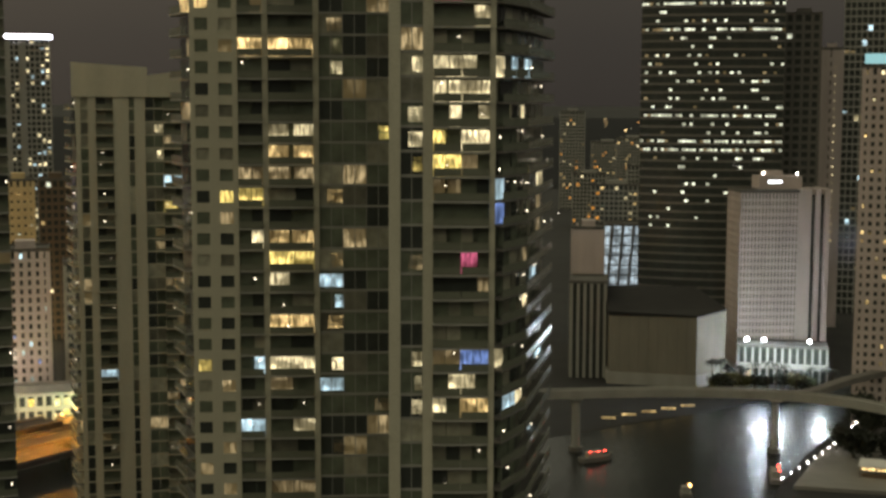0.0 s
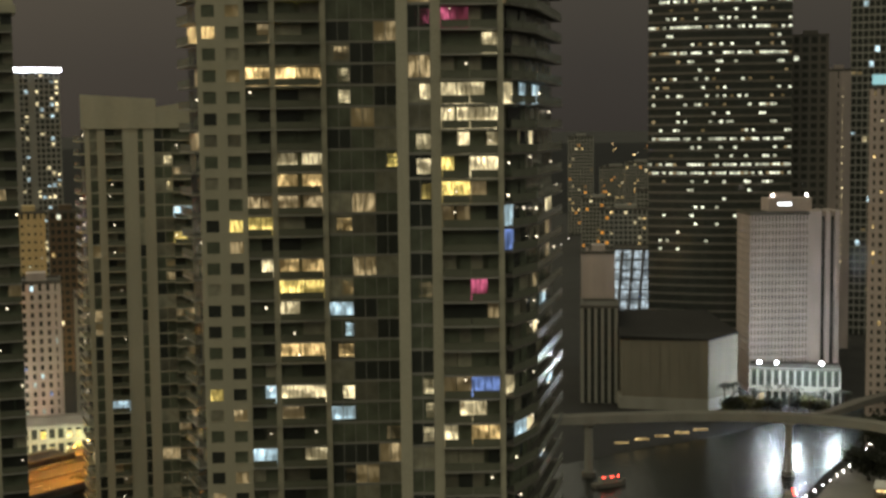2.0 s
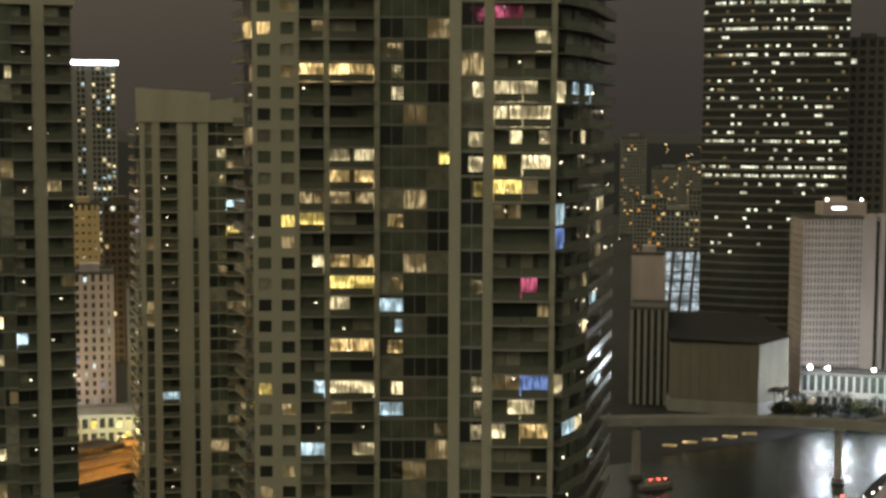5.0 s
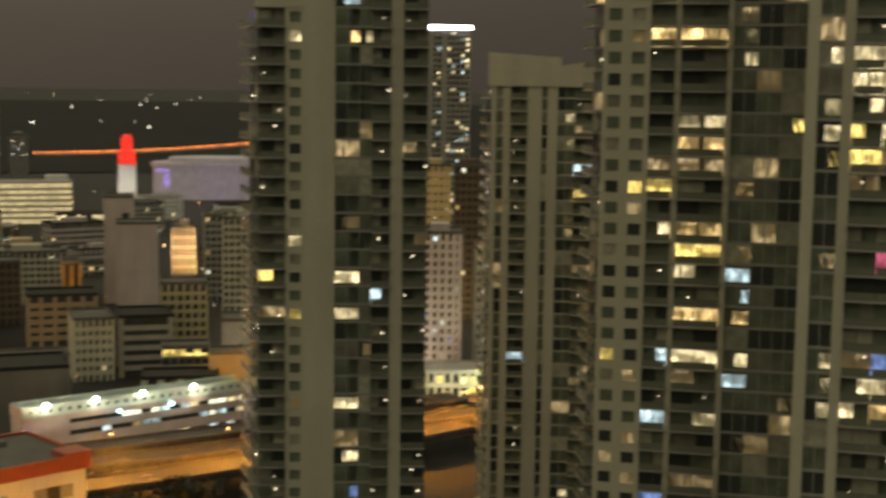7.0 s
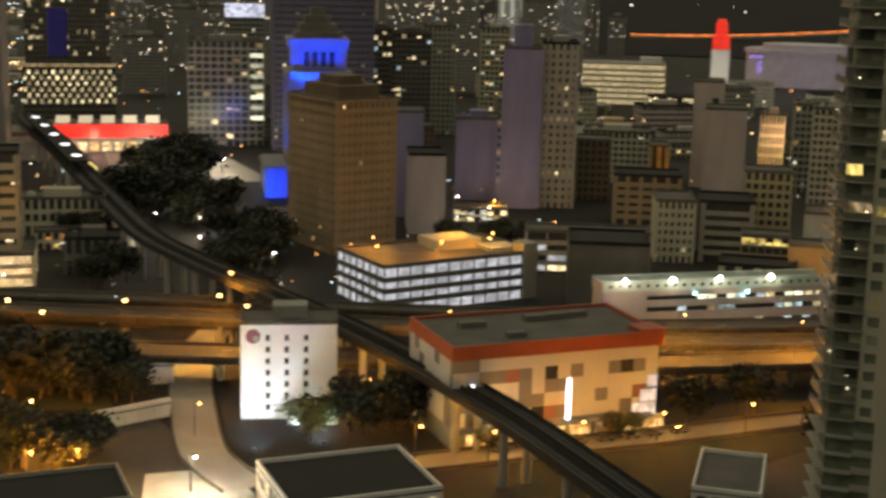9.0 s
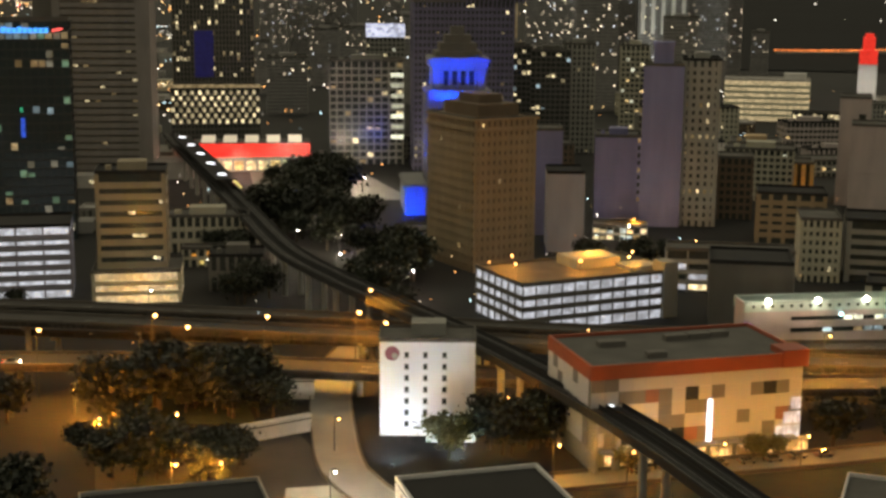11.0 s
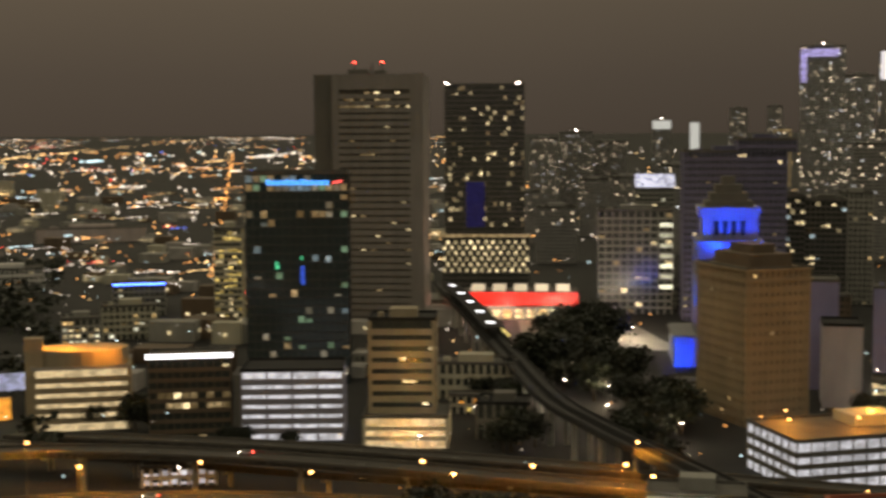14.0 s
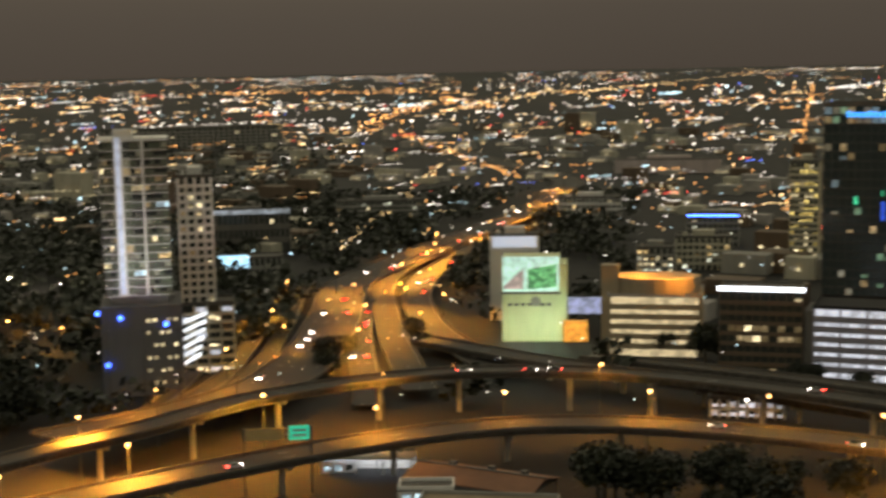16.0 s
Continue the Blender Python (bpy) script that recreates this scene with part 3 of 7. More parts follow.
# ---- the near apartment towers: facades laid out column by column, floor by floor ----
def facade(top, m, cols, floors, fh, z0, lit, rnd, wall, dim=0.12, slabmat=None, glass=None, low=0):
    """Columns are (x0, x1, kind): pier, punch (square windows in a wall), glass, balc (recessed, with slab and rail)."""
    glass = glass or [GLASS_GREEN, GLASS_GREEN, GLASS_DIM, GLASS]
    slabmat = slabmat or wall
    H = floors * fh
    if low:
        base, bands = Solid(), Solid()
        for x0, x1, kind in cols:
            if kind != "pier":
                base.box(x0, 0.3, z0, x1, 0.6, z0 + low * fh)
                for k in range(low):
                    bands.box(x0, -1.2 if kind == "balc" else -0.2, z0 + k * fh - 0.15, x1, 0.35, z0 + k * fh + (0.15 if kind == "balc" else fh * 0.3))
        part("lower_glazing", base, GLASS_GREEN, top, at=m)
        part("lower_bands", bands, slabmat, top, at=m, kind="stuff")
    for c, (x0, x1, kind) in enumerate(cols):
        if kind == "pier":
            part("pilaster", Solid().box(x0, -0.55, z0, x1, 0.05, z0 + H + 1.0), wall, top, at=m)
            continue
        cache = {}

        def pane(mt, y, a, b, zlo, zhi):
            key = (mt.name, a, zlo)
            if key not in cache:
                cache[key] = Solid().box(a, y, zlo, b, y + 0.08, zhi).mesh("window", mt)
            return cache[key]
        if kind == "punch":
            a, b = x0 + (x1 - x0) * 0.22, x1 - (x1 - x0) * 0.22
            shell = Solid().box(x0, -0.35, 0, a, 0.1, fh).box(b, -0.35, 0, x1, 0.1, fh).box(a, -0.35, 0, b, 0.1, fh * 0.24).box(a, -0.35, fh * 0.80, b, 0.1, fh)
            shell.box(a - 0.05, -0.42, fh * 0.20, b + 0.05, -0.3, fh * 0.24)
            shell = shell.mesh("wall_panel", wall)
        elif kind == "glass":
            shell = Solid().box(x0, -0.16, 0, x1, 0.08, 0.34)
            n = max(1, round((x1 - x0) / 1.6))
            for i in range(n + 1):
                x = x0 + (x1 - x0) * i / n
                shell.box(max(x0, x - 0.05), -0.12, 0.34, min(x1, x + 0.05), 0.06, fh)
            shell = shell.mesh("mullion_frame", slabmat)
        else:
            glow_point_mesh = Solid().gem((0, 0, 0), 0.13, 6, 4).mesh("balcony_lamp", L_ROOM)
            shell = Solid().box(x0, -1.15, -0.12, x1, 0.6, 0.12).mesh("balcony", slabmat)
            rail = Solid().box(x0 + 0.06, -1.12, 0.18, x1 - 0.06, -1.08, 1.1).box(x0 + 0.04, -1.16, 1.1, x1 - 0.04, -1.04, 1.16).mesh("railing", RAIL)
        for k in range(low, floors):
            z = z0 + k * fh
            at = m @ Matrix.Translation((0, 0, z))
            mt = lit.get((c, k))
            if mt is None:
                mt = W_DIM if rnd.random() < dim else glass[int(rnd.random() * len(glass))]
            if kind == "punch":
                part("wall_panel", shell, wall, top, at=at)
                part("window", pane(mt, -0.1, a, b, fh * 0.24, fh * 0.80), mt, top, at=at)
            elif kind == "glass":
                part("mullion_frame", shell, wall, top, at=at)
                xm = x0 + (x1 - x0) * rnd.choice((0.0, 0.35, 0.5, 0.5, 0.65)) if (c, k) in lit else x0
                other = glass[int(rnd.random() * len(glass))]
                if xm > x0:
                    part("window", pane(other, -0.04, x0, round(xm, 2), 0.34, fh), other, top, at=at)
                head = 0.72 if (c, k) in lit else 1.0
                part("window", pane(mt, -0.04, round(xm, 2), x1, 0.34 + (fh * 0.12 if head < 1 else 0), fh * (head + 0.12 if head < 1 else 1)), mt, top, at=at)
                if head < 1:
                    part("window", pane(glass[1], -0.02, round(xm, 2) + 0.001, x1, 0.34, fh), glass[1], top, at=at)
            else:
                bal = part("balcony", shell, wall, top, at=at)
                # small glowing balls at random spots for the bright points on the balconies
                if rnd.random() < 0.22:
                    part("balcony_lamp", glow_point_mesh, L_ROOM, top, at=at @ Matrix.Translation((rnd.uniform(x0 + 0.3, x1 - 0.3), rnd.uniform(-0.7, 0.3), rnd.uniform(0.9, fh - 0.45))))
                part("railing", rail, RAIL, bal)
                xm = x0 + (x1 - x0) * rnd.choice((0.45, 0.5, 0.55, 0.6))
                lights = (mt, mt if rnd.random() < 0.55 else glass[1]) if (c, k) in lit else (mt, glass[int(rnd.random() * len(glass))])
                if rnd.random() < 0.5:
                    lights = lights[::-1]
                for (a, b), w in zip(((x0, xm - 0.06), (xm + 0.06, x1)), lights):
                    part("window", pane(w, 0.45, round(a, 2), round(b, 2), 0.14, fh - 0.3), w, top, at=at)


rnd = random.Random(5)
FH = 3.06
ZG = 101.28  # sill level of the flat with the golden window
Z0 = ZG - 32 * FH
tower_m = pose(-36.0, 201.8, 0, 0, 0, 4)
tower = thing("apartment_tower", "tall pale concrete apartment tower with glazed balconies and many lit flats", "apartment tower", tower_m)
part("frame", Solid().prism([(0.1, 1.1), (28.8, 1.1), (28.8, 27), (0.1, 27)], 0, Z0 + 46 * FH), GLASS_GREEN, tower, "dark glazed core of the tower")
COLS = [(0, 3.3, "punch"), (3.3, 6.7, "punch"), (6.7, 10.2, "balc"), (10.2, 11.0, "pier"), (11.0, 17.4, "balc"), (17.4, 18.2, "pier"),
        (18.2, 21.6, "glass"), (21.6, 25.0, "glass"), (25.0, 28.4, "glass")]
Y, Wm, P, K, B = W_YEL, W_WARM, W_PALE, W_COOL, W_BLUE
LIT = {}


def light_up(book, col, base, pairs):
    for k, mt in pairs:
        book[(col, base + k)] = mt


light_up(LIT, 4, 32, [(7, Wm), (3, P), (2, Wm), (-2, Wm), (-3, Y), (-4, P), (-6, Wm), (-8, P), (-11, P), (11, Y), (1, W_DIM), (-9, W_DIM), (-14, W_DIM)])
light_up(LIT, 2, 32, [(7, Wm), (9, W_DIM), (-2, P), (-8, K), (-11, K), (0, Y), (-15, B), (1, W_DIM)])
light_up(LIT, 6, 32, [(7, P), (6, P), (0, Wm), (-3, Wm), (-4, K), (-5, K), (-6, Wm), (-8, P), (-9, K), (-12, W_DIM), (8, W_DIM)])
light_up(LIT, 8, 32, [(3, Y), (-10, W_DIM)])
light_up(LIT, 1, 32, [(0, Y), (7, W_DIM)])
light_up(LIT, 0, 32, [(-8, Y), (9, Wm)])
facade(tower, Matrix.Identity(4), COLS, 46, FH, Z0, LIT, rnd, CONC, dim=0.05, low=16, slabmat=CONC_GREY)
facade(tower, pose(-2.6, 7.5, 0, 0, 0, -71), [(0, 7.6, "balc")], 46, FH, Z0, {(0, 41): Wm, (0, 36): W_DIM}, rnd, CONC, dim=0.04, slabmat=CONC_GREY, low=16)
part("roof", Solid().box(-0.5, -0.5, Z0 + 46 * FH, 29, 27.5, Z0 + 46 * FH + 2.2), CONC, tower)

# the nearer wing of the same block, with a rounded corner of balconies
ZF = 107.25 - 34 * FH
wing = thing("apartment_tower", "pale apartment tower with white pilasters and rounded balcony corner", "apartment tower", pose(-6.76, 174.87, 0, 0, 0, 2))
part("frame", Solid().prism([(0.1, 1.1), (12.4, 1.1), (15.6, 7.6), (21.2, 30.5), (12, 32), (0.1, 32)], 0, ZF + 47 * FH), GLASS_GREEN, wing, "dark glazed core of the tower")
WCOLS = [(0, 1.45, "pier"), (1.45, 4.25, "glass"), (4.25, 5.5, "pier"), (5.5, 9.0, "balc"), (9.0, 12.5, "balc"), (12.5, 13.2, "pier")]
WLIT = {}
light_up(WLIT, 1, 34, [(0, Y), (1, P), (2, P), (4, P), (7, W_PINK), (-8, P), (-9, P), (-10, P), (-4, W_DIM), (9, P)])
light_up(WLIT, 3, 34, [(0, Y), (1, Y), (2, P), (3, P), (4, P), (7, W_PINK), (-8, W_DIM), (-9, P), (-10, P), (-1, W_DIM)])
light_up(WLIT, 4, 34, [(0, W_DIM), (1, P), (2, P), (3, P), (4, P), (6, P), (-4, W_PINK), (-8, B), (-9, P), (-10, Wm), (10, P)])
facade(wing, Matrix.Identity(4), WCOLS, 47, FH, ZF, WLIT, rnd, CONC, dim=0.06, low=18, slabmat=CONC_GREY)
# right-hand facades take dark concrete, putting that side's shade into the colour
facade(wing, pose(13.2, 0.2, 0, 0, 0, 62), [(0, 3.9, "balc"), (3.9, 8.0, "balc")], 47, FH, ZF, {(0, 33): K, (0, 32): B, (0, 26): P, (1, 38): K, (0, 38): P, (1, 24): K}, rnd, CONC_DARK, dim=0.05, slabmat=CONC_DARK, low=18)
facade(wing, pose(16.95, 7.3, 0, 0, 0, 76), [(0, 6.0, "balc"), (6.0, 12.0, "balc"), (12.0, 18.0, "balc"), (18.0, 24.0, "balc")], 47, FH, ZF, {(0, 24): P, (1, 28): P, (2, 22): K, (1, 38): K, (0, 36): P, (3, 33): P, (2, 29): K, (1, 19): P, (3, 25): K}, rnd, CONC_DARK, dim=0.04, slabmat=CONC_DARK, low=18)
part("roof", Solid().prism([(-0.5, -0.5), (13, -0.5), (17.0, 7.0), (23.0, 31), (12.4, 33), (-0.5, 33)], ZF + 47 * FH, ZF + 47 * FH + 2.2), CONC, wing)

# tower beside it with a window column, a blank wall and a glazed bay
near_m = pose(*polar(-23.95, 230), 0, 0, 20.7)
near = thing("apartment_tower", "grey-beige apartment tower with a blank wall and few lit flats", "apartment tower", near_m)
part("frame", Solid().box(7.6, 1.1, 0, 27.4, 24, 135).box(0.1, 1.1, 0, 7.6, 24, 129), GLASS_GREEN, near, "dark glazed core of the tower")
facade(near, Matrix.Identity(4), [(0, 4.4, "balc"), (4.4, 7.6, "punch")], 43, 3.0, 0, {(1, 30): P, (1, 26): Y, (1, 41): P, (0, 28): Y, (0, 26): W_DIM, (1, 21): W_DIM}, rnd, CONC, dim=0.04, slabmat=CONC_GREY, low=15)
NL = {(2, 41): Wm, (3, 41): P, (2, 43): K, (2, 31): W_DIM, (2, 28): P, (4, 27): K, (2, 26): P, (3, 24): W_DIM, (2, 21): P, (2, 18): P, (2, 16): B, (2, 15): P}
facade(near, Matrix.Identity(4), [(7.6, 11.9, "pier"), (11.9, 12.4, "pier"), (12.4, 16.4, "glass"), (16.4, 18.4, "glass"), (18.4, 21.4, "balc"), (21.4, 23.4, "pier"), (23.4, 27.4, "balc")],
       45, 3.0, 0, NL, rnd, CONC, dim=0.04, slabmat=CONC_GREY, low=15)
facade(near, pose(-2.4, 9.6, 0, 0, 0, -76), [(0, 9.8, "balc")], 43, 3.0, 0, {}, rnd, CONC, dim=0.02, slabmat=CONC_GREY, low=15)
part("roof", Solid().box(-0.5, -0.5, 129, 7.6, 24.5, 130.6), CONC, near)
part("roof", Solid().box(7.6, 6, 135, 28, 24.5, 137.8).box(7.7, -0.5, 135, 28, 6, 136.2), CONC, near)
part("beacon", Solid().gem((17, 9, 138.3), 0.25), L_RED, near, "red aircraft beacon")

# slimmer tower behind with tall pilasters, curved balconies and a flat cap
slim_m = pose(*polar(-14.55, 310), 0, 0, 12.5)
slim = thing("apartment_tower", "slim pale apartment tower with tall pilasters and a blank cap", "apartment tower", slim_m)
part("frame", Solid().box(0.1, 1.1, 0, 23, 22, 117), GLASS_GREEN, slim, "dark glazed core of the tower")
SL = {(8, 39): P, (8, 37): P, (9, 35): K, (9, 33): Y, (8, 31): W_DIM, (9, 27): W_DIM, (3, 20): K, (0, 20): P, (8, 9): P, (9, 9): P, (9, 38): W_DIM, (9, 22): W_DIM, (8, 30): W_DIM}
facade(slim, Matrix.Identity(4), [(0, 1.0, "pier"), (1.0, 2.6, "glass"), (2.6, 4.2, "pier"), (4.2, 7.8, "balc"), (7.8, 11.0, "pier"), (11.0, 12.2, "glass"), (12.2, 14.0, "pier"), (14.0, 14.4, "pier"), (14.4, 18.2, "glass"), (18.2, 23.0, "balc")],
       42, 2.79, 0, SL, rnd, CONC, dim=0.05, low=9)
facade(slim, pose(-1.6, 8.4, 0, 0, 0, -80), [(0, 8.4, "balc")], 42, 2.79, 0, {}, rnd, CONC, dim=0.03, low=9)
part("cap", Solid().prism([(-0.7, -0.9), (15, -0.9), (15, 12), (-0.7, 12)], 117, [124.3, 123.3, 123.3, 124.3]).prism([(15, -0.6), (23.4, -0.6), (23.4, 20), (15, 20)], 117, [121.6, 122.8, 122.8, 121.6]), CONC, slim, "blank pale parapet cap")


# ---- river side: offices, theatre, hotel ----
def ring(cx, cy, rx, ry, a0, a1, n):
    return [(cx + rx * math.cos(radians(a0 + (a1 - a0) * i / n)), cy + ry * math.sin(radians(a0 + (a1 - a0) * i / n))) for i in range(n + 1)]


office_rnd = random.Random(9)
dark_tower = thing("office_tower", "dark glass office tower with bands of lit office floors", "office tower", pose(126, 668, 0, 0, 0, -11))
plan = [(-33, 0.0)] + [(-33 + 66 * i / 10, -5.5 * math.sin(math.pi * i / 10)) for i in range(1, 10)] + [(33, 0.0)]
part("glazing", Solid().prism(plan + [(33, 38), (-33, 38)], 0, 205), GLASS, dark_tower)
belt = Solid().prism([(x * 1.008, y - 0.25) for x, y in plan] + [(33.2, 38.2), (-33.2, 38.2)], -0.55, 0.55).mesh("spandrel", CONC_DARK)
for k in range(51):
    part("spandrel", belt, CONC_DARK, dark_tower, at=Matrix.Translation((0, 0, 4 + k * 4.0)))
for k in range(13, 51):
    z, i = 4 + k * 4.0 + 0.7, 0
    full = office_rnd.random() < (0.35 if k > 20 else 0.1)
    for seg in range(10):
        (xa, ya), (xb, yb) = plan[seg], plan[seg + 1]
        for j in range(4):
            if office_rnd.random() > (0.76 if full else (0.2 if k > 20 else 0.06)):
                continue
            a, b = j / 4 + 0.02, (j + 1) / 4 - 0.02
            q = Solid().quad(*[(xa + (xb - xa) * t, ya + (yb - ya) * t - 0.12, zz) for t, zz in ((a, z), (b, z), (b, z + 1.1), (a, z + 1.1))])
            part("window", q, W_OFFICE if office_rnd.random() < 0.8 else W_DIM, dark_tower)
building("office_wing", "dark glass office wing with few lights", (171, 679), 17, 30, 157, rz=-14, floor=4, bay=4, wall=CONC_DARK, lit=0.02, seed=3, category="office tower")

# windowless theatre with a sloping black roof, beside the river
theatre = thing("theatre", "windowless beige theatre with a black sloping roof", "theatre", pose(103, 566, 0, 0, 0, 0))
TH = [(0, 0), (14.5, 13), (6, 40), (-33, 40), (-34, 9)]
part("wall", Solid().prism(TH, 0, [29, 30, 30, 28, 28.5]), mat("weathered_beige_render", (0.185, 0.17, 0.135), 0.9, streak=1), theatre)
part("roof", Solid().prism([(x * 1.02, y * 1.02 - 0.4) for x, y in TH], [29, 30, 30, 28, 28.5], [29.6, 30.6, 36.5, 36.5, 30.2]), ROOF_DARK, theatre)
part("base_plinth", Solid().prism([(x * 1.03, y * 1.03 - 0.6) for x, y in TH], 0, 5), CONC_GREY, theatre)
for i in range(1, 9):
    part("wall_joint", Solid().box(-34 * i / 9 - 0.06, 9 * i / 9 - 0.18, 0, -34 * i / 9 + 0.06, 9 * i / 9 + 0.1, 28.6), CONC_DARK, theatre)
building("finned_office", "low office block with tall white fins and dark glass", (61, 587), 14, 22, 40, rz=-6, floor=40, bay=2.8, pier=0.45, span=0.08, proud=0.9, wall=CONC_GREY, lit=0, category="office block", crown=False)
building("rosy_block", "plain rose-grey concrete block", (67, 650), 15, 20, 57, rz=-6, floor=19, bay=15, pier=0.05, span=0.04, wall=CONC_PINK, core=CONC_PINK, lit=0, seed=4, category="building")
atrium = building("glazed_atrium", "brightly lit glass atrium block with dark slanting braces", (91, 700), 22, 20, 54, rz=-7, floor=5, bay=3, pier=0.08, span=0.12, wall=STEEL, core=glow("atrium_glass", (0.72, 0.86, 0.95), 0.42, 0.2, 0.7), lit=0, category="office block", crown=False)
for i in range(4):
    part("brace", Solid().rod((2 + i * 5.2, -0.6, 22), (4.5 + i * 5.2, -0.6, 54), 0.8, 0.8, 6), CONC_DARK, atrium)
part("dark_side", Solid().box(22.4, 0, 0, 31, 20, 56), GLASS_GREEN, atrium)

hotel = building("hotel", "rose-grey slab hotel with closely ribbed facade", (140.5, 606), 25.5, 20, 77, rz=4, floor=3.1, bay=1.5, pier=0.5, span=0.35, proud=0.25, wall=CONC_PINK, core=CONC_DARK, lit=0.0, faces="f", category="hotel", crown=False)
for x0, x1 in ((25.8, 31.5), (33.5, 35.5), (37.5, 39.6)):
    part("shaft", Solid().box(x0, 1.0, 0, x1, 18, 78.5), CONC_PINK, hotel)
part("recess", Solid().box(25.6, 3, 0, 39.6, 17, 76), GLASS, hotel)
part("penthouse", Solid().box(9, 4, 78.4, 28, 15, 84).box(12, 6, 84, 20, 13, 86), CONC_PINK, hotel)
part("sign", Solid().box(13, 3.85, 80.9, 19, 4, 82.1), S_WHITE, hotel, "white lit roof sign")
for x in (11, 26):
    part("beacon", Solid().gem((x, 5, 85.2), 0.5), L_WHITE, hotel)
pav = building("riverside_pavilion", "low white pavilion under floodlights by the river", (140, 574), 36, 14, 15, rz=-12, floor=7.5, bay=3, pier=0.3, span=0.3, wall=CONC_GREY, core=GLASS, lit=0.12, seed=71, mats=[W_PALE, W_DIM], category="pavilion", crown=False)
for i, x in enumerate((3.5, 10.5, 28.5)):
    part("floodlight", Solid().gem((x, -0.8, 18.4), 0.75, 8, 5), L_COOLW, pav, "dazzling white floodlight")
    part("mast", Solid().rod((x, -0.3, 15), (x, -0.3, 18.4), 0.15), STEEL, pav)

rt = building("apartment_tower", "pale apartment tower with square windows and a teal-lit top", (160, 495), 27, 20, 128, rz=-17, floor=3.1, bay=2.7, pier=0.55, span=0.5, wall=CONC_PINK, lit=0.10, mats=[W_WARM, W_DIM, W_PALE], each=True, seed=6, lo=20, category="apartment tower")
part("light_band", Solid().box(0.5, -0.5, 129.5, 26, 0.2, 133.0), glow("teal_wash", (0.45, 0.85, 0.9), 0.5), rt, "pale teal light band")
building("glass_tower", "tall grey glass tower far behind the hotel", (231, 767), 30, 24, 210, rz=-17, floor=4, bay=3, pier=0.2, span=0.25, wall=CONC_GREY, lit=0.05, seed=7, mats=[W_DIM, W_PALE, W_COOL], category="office tower")
lt_ = building("slim_tower", "slim pale tower edged with a line of small lights", (197, 724), 12, 16, 142, rz=-15, floor=4.7, bay=12, pier=0.5, span=0.5, wall=CONC_PINK, lit=0.0, category="office tower")
for k in range(22):
    part("edge_light", Solid().gem((8.2, -0.5, 45 + k * 4.2), 0.42), W_PALE, lt_)
for i, (x, d, w, h, y) in enumerate(((5.2, 1500, 26, 103, 0), (6.6, 1800, 40, 62, 0), (7.6, 1700, 36, 70, 0), (5.9, 1300, 30, 48, 0), (8.2, 1250, 34, 58, 0), (7.0, 1000, 36, 56, 0))):
    building("far_block", "far city block with scattered lit windows", polar(x, d), w, 20, h, rz=-6, joined=True, floor=3.6, bay=3.4, wall=CONC_GREY, lit=0.10, seed=20 + i, mats=[W_WARM, S_ORANGE, W_PALE], category="building")

# ---- between the near towers ----
ct = building("crowned_tower", "tall grey tower with a dazzling white light band on top", (-254, 863), 30, 28, 152, rz=16, floor=3.5, bay=3.0, pier=0.35, span=0.35, wall=CONC_GREY, lit=0.34, mats=[W_PALE, W_COOL, W_PALE], seed=8, category="apartment tower", crown=False)
part("light_band", Solid().box(-1.5, -1.2, 152, 31.5, 1, 154.4), glow("crown_band", (0.86, 0.86, 1.0), 9), ct, "dazzling white roof light band")
part("shaft", Solid().box(2, -1.5, 20, 7, 0.2, 151).box(12.5, -1.5, 20, 16, 0.2, 151), CONC_GREY, ct)
building("stone_block", "ochre stone office block washed by street light", (-202, 670), 15, 20, 77, rz=17, floor=3.8, bay=3, pier=0.6, span=0.7, wall=mat("ochre_stone", (0.55, 0.42, 0.22), 0.85, streak=1), lit=0.03, seed=9)
building("brick_block", "dark brown block with a few lit windows", (-186, 676), 15, 20, 77, rz=16, floor=3.6, wall=BROWN_DARK, lit=0.05, seed=10)
building("grey_block", "mauve-grey block with bluish lit windows", (-160, 537), 18, 20, 58, rz=16, floor=3.4, bay=3, wall=CONC_PINK, core=GLASS, lit=0.10, mats=[W_COOL, W_BLUE], seed=11, pier=0.6)
building("grey_annex", "low grey block with a stepped roof", (-140, 545), 14, 18, 52, rz=16, wall=CONC_GREY, lit=0.05, seed=12)
building("market_hall", "low pale hall roofs lit from the street", (-140, 505), 34, 20, 9, rz=16, floor=4.5, wall=CONC, lit=0.5, seed=13, roof=ROOF_PALE, crown=False, mats=[W_PALE, W_YEL])
building("parking_hall", "low parking hall with lit green yard", (-120, 470), 20, 14, 6, rz=16, floor=3, wall=CONC, lit=0.3, seed=14, crown=False, mats=[W_YEL, L_GREEN])

# ---- downtown ----
ft = thing("spired_tower", "ornate old tower with a red-lit spire", "tower", pose(-705, 1267, 0, 0, 0, 29))
part("base", Solid().box(-9, 0, 0, 9, 18, 34), CONC_WHITE, ft)
# the red light on the upper stages is painted as the stone's own glow
RED_GLOW = glow("red_floodlit_glow", (1.0, 0.05, 0.03), 0.75, 0, 0.3)
part("shaft", Solid().box(-8.6, 1, 34, 8.6, 17, 47).box(-9.2, 0.4, 46, 9.2, 17.6, 47.4), RED_GLOW, ft, "red-lit upper stage")
part("lantern", Solid().box(-5.8, 4, 47.4, 5.8, 14, 60).box(-4.2, 5, 60, 4.2, 12, 63.5), RED_GLOW, ft, "red-lit lantern stage")
part("finial", Solid().rod((0, 8, 63.5), (0, 8, 67), 0.5, 0.2, 6), STEEL, ft)
